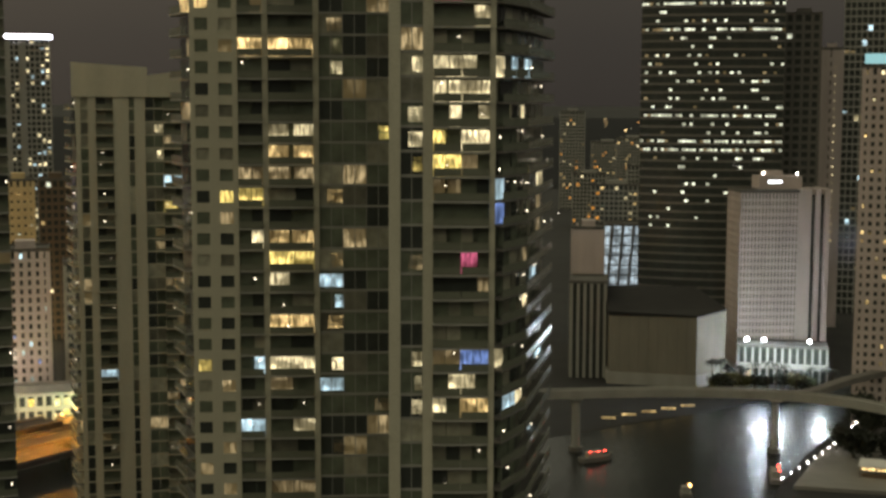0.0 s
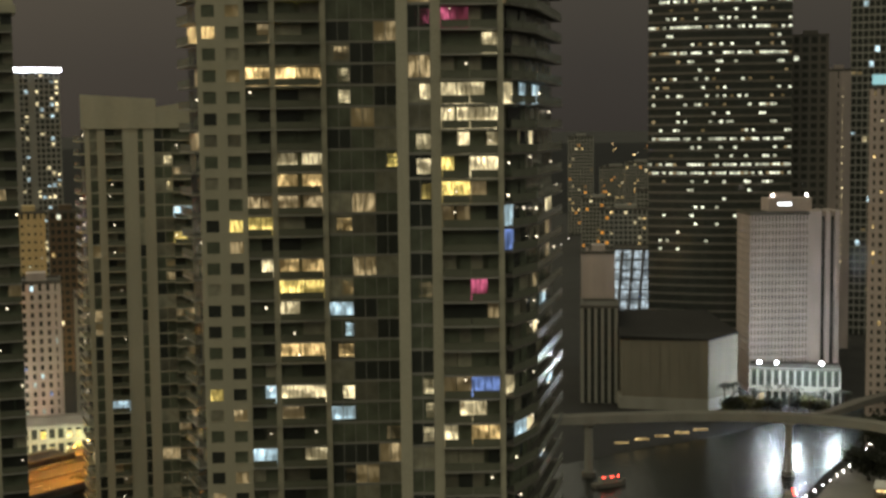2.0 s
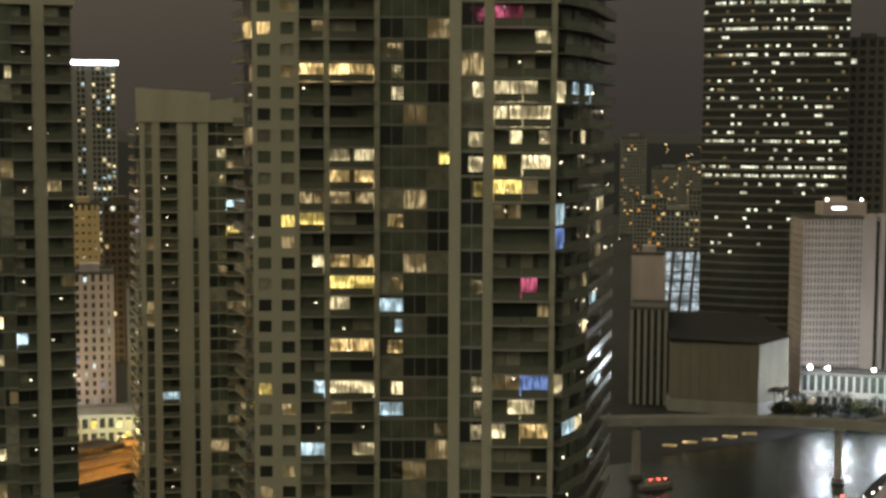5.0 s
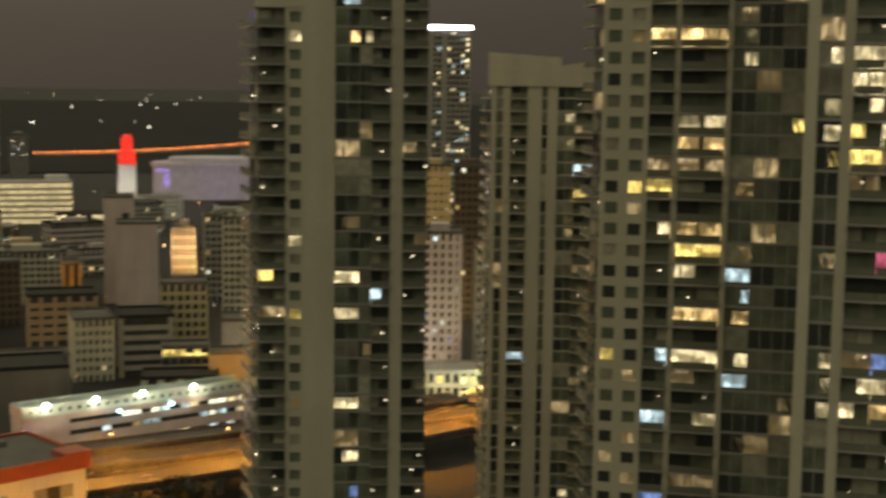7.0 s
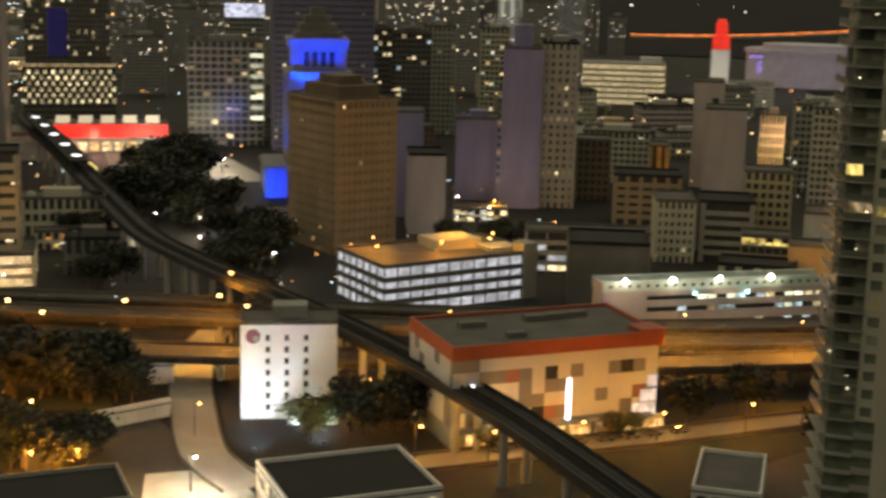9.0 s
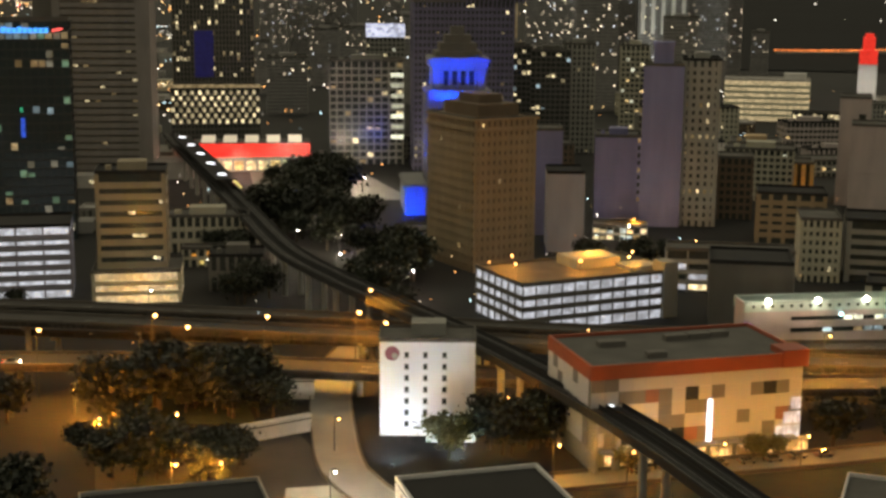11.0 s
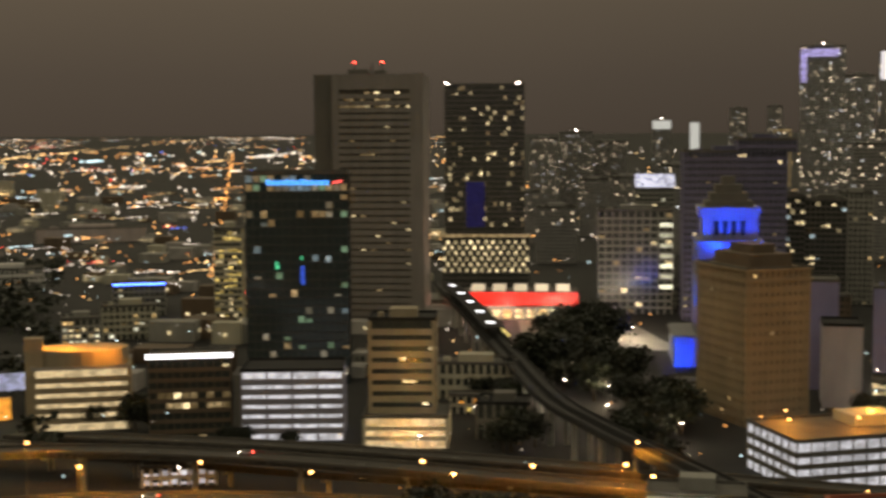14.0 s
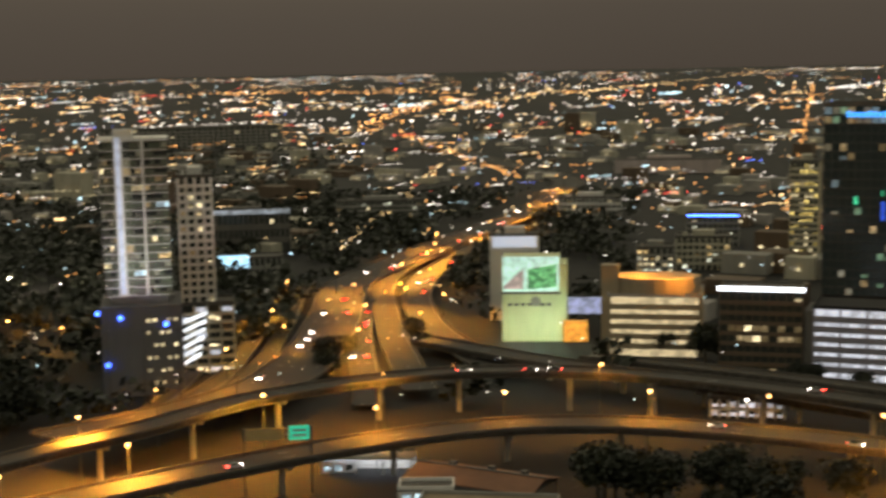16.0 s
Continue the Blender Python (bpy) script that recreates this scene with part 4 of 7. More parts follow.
arena = thing("arena", "wide low arena with a violet-lit front", "arena", pose(-622, 1285, 0, 0, 0, 26))
ARENA = mat("pale_arena_panel", (0.52, 0.48, 0.55), 0.7)
part("shell", Solid().prism(ring(0, 40, 58, 40, 180, 540, 28)[:-1], 0, 32), ARENA, arena)
part("roof", Solid().prism(ring(0, 40, 60, 42, 180, 540, 28)[:-1], 32, 36).prism(ring(4, 40, 46, 32, 180, 540, 28)[:-1], 36, 41), ARENA, arena)
part("screen", Solid().box(-54, 12, 27, -26, 13, 30).box(-46, 12, 12, -36, 13, 25), glow("violet_screen", (0.5, 0.35, 1.0), 0.6, 0, 0.6), arena, "violet light screen")
part("screen", Solid().box(50, 12, 20, 56, 13, 28), glow("lilac_screen", (0.8, 0.7, 1.0), 2.0), arena)
yp = building("parking_garage", "pale green parking garage with brightly lit decks", (-651, 1008), 69, 40, 33, rz=33, floor=4.7, bay=17, pier=0.03, span=0.45, wall=mat("pale_green_render", (0.5, 0.5, 0.36), 0.8), core=S_DECKW, lit=0, category="parking garage", crown=False, roof=ROOF_PALE)
part("stair_tower", Solid().box(48, 8, 33, 66, 20, 39), CONC_WHITE, yp)
building("canopy_market", "long low roof with a row of white lights", (-575, 1000), 78, 10, 12, rz=31, floor=6, bay=4, pier=0.1, span=0.3, wall=CONC_DARK, lit=0.8, mats=[W_PALE], lo=5, seed=15, crown=False)

gar = building("parking_garage", "parking garage with white-lit decks and an orange-lit roof", (-308.5, 338.3), 60, 34, 15.6, rz=71, centre=False, floor=3.9, bay=5.0, pier=0.06, span=0.44, wall=CONC_DARK, core=S_DECK, lit=0, category="parking garage", crown=False, roof=ROOF, proud=0.5)
part("ramp_tower", Solid().box(30, 16, 16, 48, 30, 19.4).box(46, 6, 16, 58, 16, 17.4), CONC, gar)
part("stair_tower", Solid().box(55, -1.4, 0, 60.8, 6, 19.6), CONC_GREY, gar)

brown = building("hotel_block", "old brown stone block with rows of small dark windows", (-383.2, 408.4), 28.3, 38, 61, rz=75, floor=3.7, bay=2.5, pier=0.62, span=0.55, wall=BROWN, core=BROWN_DARK, lit=0.012, mats=[W_PALE, W_WARM], seed=3, each=True, category="office block", crown=False)
part("cornice", Solid().box(-0.9, -0.9, 56.5, 29.2, 38.9, 57.5).box(-1.0, -1.0, 60.6, 29.3, 39, 61.5), BROWN, brown)
part("attic", Solid().box(5, 6, 61, 24, 33, 66.5).box(9, 12, 66.5, 20, 28, 70), BROWN_DARK, brown)

BLUE_STONE = mat("courthouse_stone", (0.24, 0.24, 0.24), 0.8, streak=1, var=0.15)
court = thing("courthouse", "stepped stone courthouse tower flooded with blue light", "courthouse", pose(-487.4, 487.2, 0, 0, 0, GRID))
part("base_block", Solid().box(-27, 2, 0, 30, 46, 15.4).box(-27.8, 1.2, 13.6, 30.8, 46.8, 14.6), BLUE_STONE, court)
for i in range(14):
    part("base_column", Solid().rod((-26 + i * 4.2, 1.4, 2), (-26 + i * 4.2, 1.4, 13.6), 0.75, 0.65, 8), BLUE_STONE, court)
part("shaft", Solid().box(-15.5, 8, 15.4, 15.5, 38, 61), BLUE_STONE, court)
for i in range(9):
    part("pilaster", Solid().box(-15.4 + i * 3.7, 7.5, 15.4, -14.2 + i * 3.7, 8.05, 59.5), BLUE_STONE, court)
    part("pilaster", Solid().box(-16.0, 9 + i * 3.3, 15.4, -15.45, 10.2 + i * 3.3, 59.5), BLUE_STONE, court)
part("cornice", Solid().box(-16.2, 7.0, 59.6, 16.2, 38.8, 61.2), BLUE_STONE, court)
part("upper_stage", Solid().box(-13, 12, 61.2, 13, 34, 76), BLUE_STONE, court)
for i in range(4):
    part("window", Solid().box(-7.6 + i * 4.2, 11.9, 63.5, -5.0 + i * 4.2, 12.05, 70.5), GLASS, court)
for i in range(7):
    part("column", Solid().rod((-12.6 + i * 4.2, 11.2, 62), (-12.6 + i * 4.2, 11.2, 72.4), 0.95, 0.8, 8), BLUE_STONE, court)
for x in (-13.2, 9.8):
    part("corner_pier", Solid().box(x, 10.4, 61.2, x + 3.4, 12.4, 73), BLUE_STONE, court)
part("entablature", Solid().box(-14.4, 9.8, 72.4, 14.4, 36, 75).box(-14.9, 9.3, 75, 14.9, 36.6, 77.2), BLUE_STONE, court)
part("roof", Solid().prism([(-11.5, 12.5), (11.5, 12.5), (11.5, 33.5), (-11.5, 33.5)], 77.2, 80).prism([(-9.2, 14.5), (9.2, 14.5), (9.2, 31.5), (-9.2, 31.5)], 80, 84).prism([(-6.6, 17), (6.6, 17), (6.6, 29), (-6.6, 29)], 84, 88).prism([(-3.4, 20), (3.4, 20), (3.4, 26), (-3.4, 26)], 88, 92), CONC_DARK, court, "dark stepped roof")
building("slate_tower", "dark slate-blue office tower with one lit floor", (-603, 605), 60, 34, 101, rz=GRID, floor=3.9, bay=2.6, pier=0.45, span=0.5, wall=SLATE, lit=0.025, mats=[W_PALE, W_DIM], seed=16, category="office tower")
building("slate_tower", "dark slate-blue upper storeys of an office tower", (-590, 618), 34, 24, 108, rz=GRID, floor=3.9, bay=2.6, pier=0.45, span=0.5, wall=SLATE, lit=0.01, seed=17, category="office tower", z0=101)
for i, (x, y, w, h, l) in enumerate(((-610, 662, 15, 72, 0.3), (-595, 675, 25, 70, 0.12))):
    building("dark_tower", "dark unfinished-looking tower with lit window strips", (x, y), w, 22, h, rz=44, floor=3.4, bay=3, pier=0.2, span=0.3, wall=CONC_DARK, lit=l * 0.6, seed=30 + i, mats=[W_PALE, W_COOL], category="apartment tower")
building("slate_block", "plain slate-blue painted block", (-430.6, 539.2), 21.5, 24, 40, rz=40, floor=10, bay=21.5, pier=0.05, span=0.03, wall=VIOLET, core=VIOLET, lit=0, seed=18)
building("slate_block", "narrow slate-blue painted block with blank walls", (-423.8, 479.6), 13.3, 20, 48, rz=45, floor=12, bay=13.3, pier=0.05, span=0.03, wall=VIOLET, core=VIOLET, lit=0, seed=72, crown=False)
vt = building("slate_tower", "tall slate-grey blank-walled tower with one window column", (-402.1, 535.9), 18.3, 22, 75.9, rz=38, floor=3.6, bay=18.3, pier=0.05, span=0.05, wall=VIOLET, core=VIOLET, lit=0.0, seed=19, category="office tower", proud=0.2, crown=False)
part("roof_room", Solid().box(4.5, 6, 76, 13.5, 16, 85).box(4, 5.5, 85, 14, 16.5, 87), VIOLET, vt)
for k in range(16):
    part("window", Solid().box(-1.8, -0.35, 12 + 3.5 * k, -0.6, -0.18, 14 + 3.5 * k), W_DIM if k % 4 == 0 else GLASS, vt)
building("beige_tower", "beige office tower with paired small windows", (-390.9, 550.3), 17, 22, 78.4, rz=38, floor=3.7, bay=3.4, pier=0.6, span=0.5, wall=CONC_GREY, lit=0.02, band=0.10, mats=[W_PALE, W_DIM], seed=20, each=True, category="office tower", roof=ROOF_DARK)
building("white_slab", "blank white concrete slab block", (-391, 455), 15.4, 22, 34, rz=44, floor=34, bay=15.4, pier=0.05, span=0.02, wall=mat("lavender_render", (0.36, 0.35, 0.38), 0.85, streak=1), core=mat("lavender_render", (0.36, 0.35, 0.38)), lit=0, seed=21, crown=False, roof=ROOF_DARK)
ob_ = building("columned_block", "sandstone block with tall orange-lit piers", (-432.3, 661.2), 26.6, 26, 27.2, rz=34, floor=27, bay=5.3, pier=0.45, span=0.12, proud=0.8, wall=mat("sandstone", (0.5, 0.36, 0.2), 0.85), lit=0, seed=22)
building("columned_block", "low sandstone block with orange-lit piers", (-407, 665.4), 14.2, 20, 18.2, rz=34, floor=18, bay=4.7, pier=0.45, span=0.15, proud=0.8, wall=MATS["sandstone"], lit=0, seed=73, crown=False)
building("stepped_block", "beige stepped block with small square windows", (-284, 482.7), 15, 24, 24.3, rz=36, floor=3.6, bay=2.4, pier=0.5, span=0.5, wall=CONC, lit=0.04, each=True, mats=[W_PALE, W_DIM], seed=23, crown=False)
building("dark_hall", "dark flat-roofed block with ribbon windows", (-269, 497), 21, 24, 24, rz=32, floor=3.8, bay=21, pier=0.1, span=0.5, wall=CONC_GREY, lit=0.0, seed=24, roof=ROOF_DARK, crown=False)
building("brown_block", "dull brown flat-roofed block behind the old hall", (-336, 544.7), 30, 22, 22, rz=34, floor=3.8, bay=6, pier=0.3, span=0.6, wall=BROWN, lit=0.0, seed=74, roof=ROOF_DARK, crown=False)
building("dark_hall", "dark windowless warehouse block", (-256.6, 393.8), 26.8, 24, 23.5, rz=36, floor=24, bay=27, pier=0.04, span=0.05, wall=CONC_DARK, core=CONC_DARK, lit=0, seed=25, roof=ROOF_DARK, crown=False)
building("low_garage", "long low parking deck with white-lit floors", (-296, 439.5), 47, 14, 15.8, rz=38, floor=3.9, bay=8, pier=0.08, span=0.45, wall=CONC_GREY, lit=0.75, mats=[S_DECK, W_PALE], seed=26, crown=False, each=True)
building("ochre_block", "dull ochre office block with small windows", (-267, 526), 19, 18, 33.5, rz=28, floor=3.6, wall=mat("dull_ochre_stone", (0.38, 0.32, 0.18), 0.85, streak=1), lit=0.02, seed=27, crown=False)
building("teal_block", "pale bluish plain block", (-226, 490.5), 12, 18, 26, rz=25, floor=13, bay=12, pier=0.05, span=0.05, wall=mat("bluish_render", (0.30, 0.34, 0.36), 0.85), core=mat("bluish_render", (0.30, 0.34, 0.36)), lit=0, seed=28, crown=False)
building("bus_depot", "low flat-roofed depot with dark roof", (-222, 434), 26, 16, 15, rz=27, floor=7, bay=6, wall=CONC, lit=0.3, mats=[W_WARM, W_DIM], seed=29, roof=ROOF_DARK, crown=False)
building("market_canopy", "market canopy with a bright yellow-lit upper floor", (-236, 466), 17, 12, 19.3, rz=28, floor=3.2, bay=2.8, pier=0.1, span=0.2, wall=CONC_GREY, lit=0.9, mats=[W_YEL], lo=15, seed=75, crown=False)
building("orange_hall", "plain hall wall washed by sodium light", (-211, 453), 16, 12, 21, rz=27, floor=21, bay=16, pier=0.05, span=0.05, wall=mat("tan_render", (0.33, 0.27, 0.18), 0.85, streak=1), core=mat("tan_render", (0.33, 0.27, 0.18)), lit=0, seed=76, crown=False)
building("ornate_hall", "small ornate hall glowing under warm floodlights", (-371, 731), 13, 14, 34, rz=26, floor=6, bay=2.2, pier=0.45, span=0.3, proud=0.6, wall=mat("cream_stone", (0.6, 0.5, 0.38), 0.8), lit=0, seed=77)
building("mauve_tower", "blank mauve-grey slab block", (-346, 631.4), 20, 20, 45.8, rz=30, floor=11, bay=20, pier=0.05, span=0.03, wall=CONC_PINK, core=CONC_PINK, lit=0.0, seed=31, crown=False)
mb = building("mauve_tower", "mauve-grey block with one square opening", (-373.6, 661.8), 15.2, 20, 55.9, rz=30, floor=14, bay=15.2, pier=0.05, span=0.03, wall=CONC_PINK, core=CONC_PINK, lit=0.0, seed=78, crown=False)
part("opening", Solid().box(9.5, -0.4, 43, 13, -0.2, 48), GLASS, mb)
building("old_block", "dim beige block with many small windows", (-416, 640), 36, 22, 27, rz=32, floor=3.5, wall=CONC, lit=0.05, seed=32)
building("shop_row", "low shop row with bright warm and white fronts", (-392, 494), 24, 10, 6, rz=40, floor=3, bay=3, pier=0.12, span=0.3, wall=CONC_GREY, lit=0.6, mats=[W_PALE, W_WARM, W_COOL], seed=79, crown=False, each=True)
building("dim_tower", "dim tower in the middle of downtown", (-322, 690), 28, 22, 46, rz=28, floor=3.5, wall=CONC_GREY, lit=0.05, seed=33)
building("dim_tower", "dim tower in the middle of downtown", (-290, 640), 24, 22, 50, rz=26, floor=3.5, wall=CONC, lit=0.04, seed=34)
building("dark_slab", "dark brown slab block", (-390.5, 581), 16.2, 20, 30, rz=36, floor=3.7, wall=BROWN_DARK, lit=0.01, seed=35, crown=False)
building("stone_tower", "pale greenish tower behind the old blocks", (-615, 726), 22, 22, 72, rz=42, floor=3.6, wall=CONC_GREY, lit=0.04, seed=36, pier=0.5)
building("stone_tower", "pale greenish tower behind the old blocks", (-618, 790), 20, 22, 69, rz=40, floor=3.6, wall=CONC, lit=0.1, seed=37)

lw = thing("long_depot", "long white depot with teal parapet, roof floodlights and lit ribbon windows", "depot", pose(-217.5, 394.7, 0, 0, 0, 53.8))
part("glazing", Solid().box(-37, 0.4, 0, 40, 9, 15), GLASS, lw)
part("wall", Solid().box(-37, 0, 0, -22, 0.8, 18.0).box(-37.2, 0.2, 0, -36.6, 9, 18), CONC_PINK, lw)
for z0_, z1_ in ((0, 3.4), (5.0, 8.0), (9.6, 11.8), (13.2, 15.0)):
    part("spandrel", Solid().box(-22, 0, z0_, 40.3, 9.2, z1_), CONC_PINK, lw)
part("parapet", Solid().box(-37.4, -0.25, 15, 40.5, 0.5, 18.4).box(-37.4, 8.5, 15, 40.5, 9.4, 18.4), mat("teal_render", (0.42, 0.52, 0.46), 0.8), lw)
part("roof", Solid().box(-37, 0.5, 15.0, 40, 8.5, 15.4), ROOF, lw)
for i in range(24):
    part("porthole", Solid().box(-35 + i * 3.1, -0.32, 16.2, -34 + i * 3.1, -0.2, 17.2), GLASS, lw)
dep = random.Random(4)
for z in (3.5, 8.1, 11.85):
    for i in range(18):
        if dep.random() < (0.45 if z > 5 else 0.2):
            part("window", Solid().box(-21.5 + i * 3.4, 0.3, z, -18.6 + i * 3.4, 0.42, z + 1.35), dep.choice([W_PALE, W_OFFICE, W_COOL, W_DIM]), lw)
for x in (-30, -14, 2, 20):
    part("floodlight", Solid().gem((x, -0.9, 18.6), 0.75, 8, 5), L_WHITE, lw, "dazzling white roof floodlight")
for x in (-6, 12):
    part("floodlight", Solid().gem((x, -0.9, 13.8), 0.5, 8, 5), L_TEAL, lw)
part("sign", Solid().box(-37.6, -0.4, 9, -35.2, -0.1, 11.4), glow("violet_sign", (0.6, 0.2, 1.0), 2.2), lw, "violet lit sign")

# storage building: red band, chequered grey and white panels
rw = thing("storage_building", "white storage building with orange-red band and grey chequer panels", "warehouse", pose(-207.0, 252.0, 0, 0, 0, 61))
part("shell", Solid().box(0, 0.3, 0, 56, 30, 24.6), CONC_GREY, rw)
part("roof", Solid().box(0.3, 0.5, 24.6, 55.7, 29.7, 25.2), ROOF, rw)
for q in ((-0.4, -0.4, 56.4, 0.3), (-0.4, 29.7, 56.4, 30.4), (-0.4, 0.3, 0.3, 29.7), (55.7, 0.3, 56.4, 29.7)):
    part("red_band", Solid().box(q[0], q[1], 22.4, q[2], q[3], 26.0), RED_PAINT, rw)
part("corner_box", Solid().box(50, -0.8, 22.4, 57, 6, 26.8), RED_PAINT, rw)
pn = random.Random(12)
pw_, ph_ = 3.5, 3.4
panel_w = Solid().box(0.03, -0.14, 0.03, pw_ - 0.03, 0.05, ph_ - 0.03)
pm = {k: panel_w.mesh("panel", v) for k, v in (("w", mat("off_white_panel", (0.56, 0.54, 0.52), 0.7, var=0.12, streak=1)), ("g", GREY_PAINT), ("k", GLASS), ("r", mat("grey_red_panel", (0.30, 0.13, 0.10), 0.7)))}
for i in range(16):
    for k in range(5):
        kind = "k" if pn.random() < 0.07 else "g" if pn.random() < 0.27 else ("r" if pn.random() < 0.03 else "w")
        part("panel", pm[kind], None, rw, at=Matrix.Translation((i * pw_, 0.2, 5.5 + k * ph_)))
for i in range(8):
    for k in range(5):
        part("panel", pm["g" if pn.random() < 0.3 else "w"], None, rw, at=pose(-0.2, 30 - i * 3.6, 5.5 + k * ph_, 0, 0, -90))
for x, z, w_, h_ in ((4.5, 9.5, 1.1, 6.5), (30.5, 4.5, 1.1, 11)):
    part("light_strip", Solid().box(x, -0.25, z, x + w_, 0.0, z + h_), S_WHITE, rw, "vertical white light strip")
for k, x in ((0, 49.2), (1, 51.2), (2, 53.2)):
    part("window", Solid().box(x, -0.28, 4.2 + k * 3.6, 55.8, -0.1, 7.2 + k * 3.6), S_DECK, rw, "lit stair window")
for x, y, a, b in ((9, 18, 7, 3), (28, 20, 6, 3), (34.5, 20.5, 6, 3), (41, 21, 5, 3), (17, 6, 5, 2.5)):
    part("roof_unit", Solid().box(x, y, 25.2, x + a, y + b, 26.6), CONC_DARK, rw)
part("canopy", Solid().box(2, -3, 4.4, 54, 0, 4.9), CONC_GREY, rw)
for x in range(4, 54, 7):
    part("shop_window", Solid().box(x, 0.12, 0.4, x + 5.6, 0.28, 4.0), W_WARM if x % 3 else W_DIM, rw)

# white block with a round sign
wb = thing("white_block", "blank white block with three window columns and round sign", "building", pose(-261.0, 232.5, 0, 0, 0, 46))
part("wall", Solid().box(0, 0, 0, 24.5, 14, 25), WHITE_PAINT, wb)
part("roof", Solid().box(-0.3, -0.3, 25, 24.8, 14.3, 25.3).box(-0.3, -0.3, 25.3, 24.8, 0.1, 26).box(-0.3, 13.9, 25.3, 24.8, 14.3, 26).box(-0.3, 0.1, 25.3, 0.1, 13.9, 26).box(24.4, 0.1, 25.3, 24.8, 13.9, 26), ROOF, wb)
part("lift_room", Solid().box(8, 6, 25.3, 17, 12, 28.5), CONC_GREY, wb)
small = Solid().box(-0.55, -0.1, 0, 0.55, 0.06, 1.4).mesh("window", GLASS)
frame_ = Solid().box(-0.75, -0.16, -0.2, 0.75, -0.08, -0.05).mesh("sill", CONC_GREY)
for x in (6.9, 11.7, 16.6):
    for k in range(7):
        wdw = part("window", small, GLASS, wb, at=Matrix.Translation((x, -0.02, 2.6 + k * 3.05)))
        part("sill", frame_, CONC_GREY, wdw)
part("round_sign", Solid().rod((3.2, 0.0, 22.0), (3.2, -0.25, 22.0), 1.9, 1.9, 24), mat("sign_red", (0.20, 0.06, 0.09), 0.6), wb, "round dark-red sign with pale mark")
part("sign_mark", Solid().rod((3.9, -0.25, 21.4), (3.9, -0.32, 21.4), 0.8, 0.8, 16), CONC_GREY, wb)
part("porch", Solid().box(12, -5, 0, 24.5, 0, 4.4).box(16, -5.4, 0, 19, -5, 3.6), CONC_WHITE, wb)

# ---- Government quarter ----
clark = thing("government_tower", "tall brown-grey government tower with ribbon windows and roof masts", "office tower", pose(-716, 421, 0, 0, 0, GRID))
part("side_wing", Solid().box(-34, 6, 0, -18, 30, 148), CONC_DARK, clark)
part("core", Solid().box(-22, 0.5, 0, 32, 30, 147), mat("tower_stone", (0.215, 0.195, 0.175), 0.85, streak=1), clark)
part("glazing", Solid().box(-18, 0.2, 0, 24, 1, 140), mat("bronze_window_glass", (0.085, 0.07, 0.055), 0.3, var=0.4, fine=0.5), clark)
belt = Solid().box(-18.2, -0.35, -1.42, 24.2, 0.6, 1.42).mesh("spandrel", MATS["tower_stone"])
for k in range(34):
    part("spandrel", belt, None, clark, at=Matrix.Translation((0, 0, 3 + k * 4.0)))
part("pier", Solid().box(-22, -0.6, 0, -18, 0.6, 148), MATS["tower_stone"], clark)
part("pier", Solid().box(24, -0.6, 0, 32, 0.6, 148), MATS["tower_stone"], clark)
part("parapet", Solid().box(-22, -0.7, 139, 32, 1, 148), MATS["tower_stone"], clark)
gr = random.Random(2)
for k in range(3, 34):
    for i in range(14):
        p = 0.75 if k in (31, 32) else (0.25 if k in (33, 24) else 0.035)
        if gr.random() < p:
            part("window", Solid().box(-17.6 + i * 3, -0.02, 4.3 + k * 4.0, -15.0 + i * 3, 0.16, 5.6 + k * 4.0), gr.choice([W_PALE, W_DIM, W_DIM]), clark)
part("roof_unit", Solid().box(-14, 8, 148, -2, 18, 151).box(2, 8, 148, 8, 18, 150.4), CONC_DARK, clark)
for x in (-10.5, 0, 6):
    m_ = part("mast", Solid().rod((x, 12, 148), (x, 12, 155), 0.5, 0.2, 6), STEEL, clark)
    if x:
        part("beacon", Solid().gem((x, 12, 155.3), 0.7), L_RED, clark, "red aircraft beacon")
t2 = building("apartment_tower", "dark glass tower with scattered bright flats and a blue-lit stripe", (-818, 575), 56, 30, 146, rz=GRID + 4, floor=3.6, bay=2.4, pier=0.40, span=0.22, wall=CONC_DARK, lit=0.16, mats=[W_PALE, W_DIM, W_PALE], seed=41, lo=44, category="apartment tower", crown=False)
# thin glowing sheet paints the faint blue light onto the facade
part("blue_stripe", Solid().box(15, -0.42, 46, 28, -0.33, 78), glow("blue_wash", (0.07, 0.07, 0.5), 0.06, 0, 0.9), t2, "thin glowing sheet painted as a dim blue light wash")
for x in (1, 52):
    part("beacon", Solid().gem((x, 0, 147.5), 0.8), L_WHITE, t2)
pod = building("station_podium", "podium with chequered lit openings below a tower", (-800, 563), 60, 14, 40, rz=GRID + 4, floor=3.9, bay=2.6, pier=0.35, span=0.4, wall=CONC_DARK, lit=0.0, seed=42, category="parking garage", crown=False)
checker = Solid().box(0.3, -0.45, 0.5, 2.3, -0.3, 3.3).mesh("window", W_PALE)
for k in range(4, 10):
    for i in range(23):
        if (i + k) % 2 == 0:
            part("window", checker, W_PALE, pod, at=Matrix.Translation((i * 2.608, 0, k * 3.9)))
part("lit_cornice", Solid().box(-1, -1.5, 40.5, 61, 2, 42.5), W_DIM, pod)
st = thing("railway_station", "railway station hall with a glowing red light band", "station", pose(-683, 506, 0, 0, 0, GRID + 2))
part("hall", Solid().box(-33, 1, 0, 34, 24, 8.5), CONC_GREY, st)
part("red_band", Solid().box(-35, -0.5, 9, 35, 0.6, 17), S_RED, st, "glowing red light band")
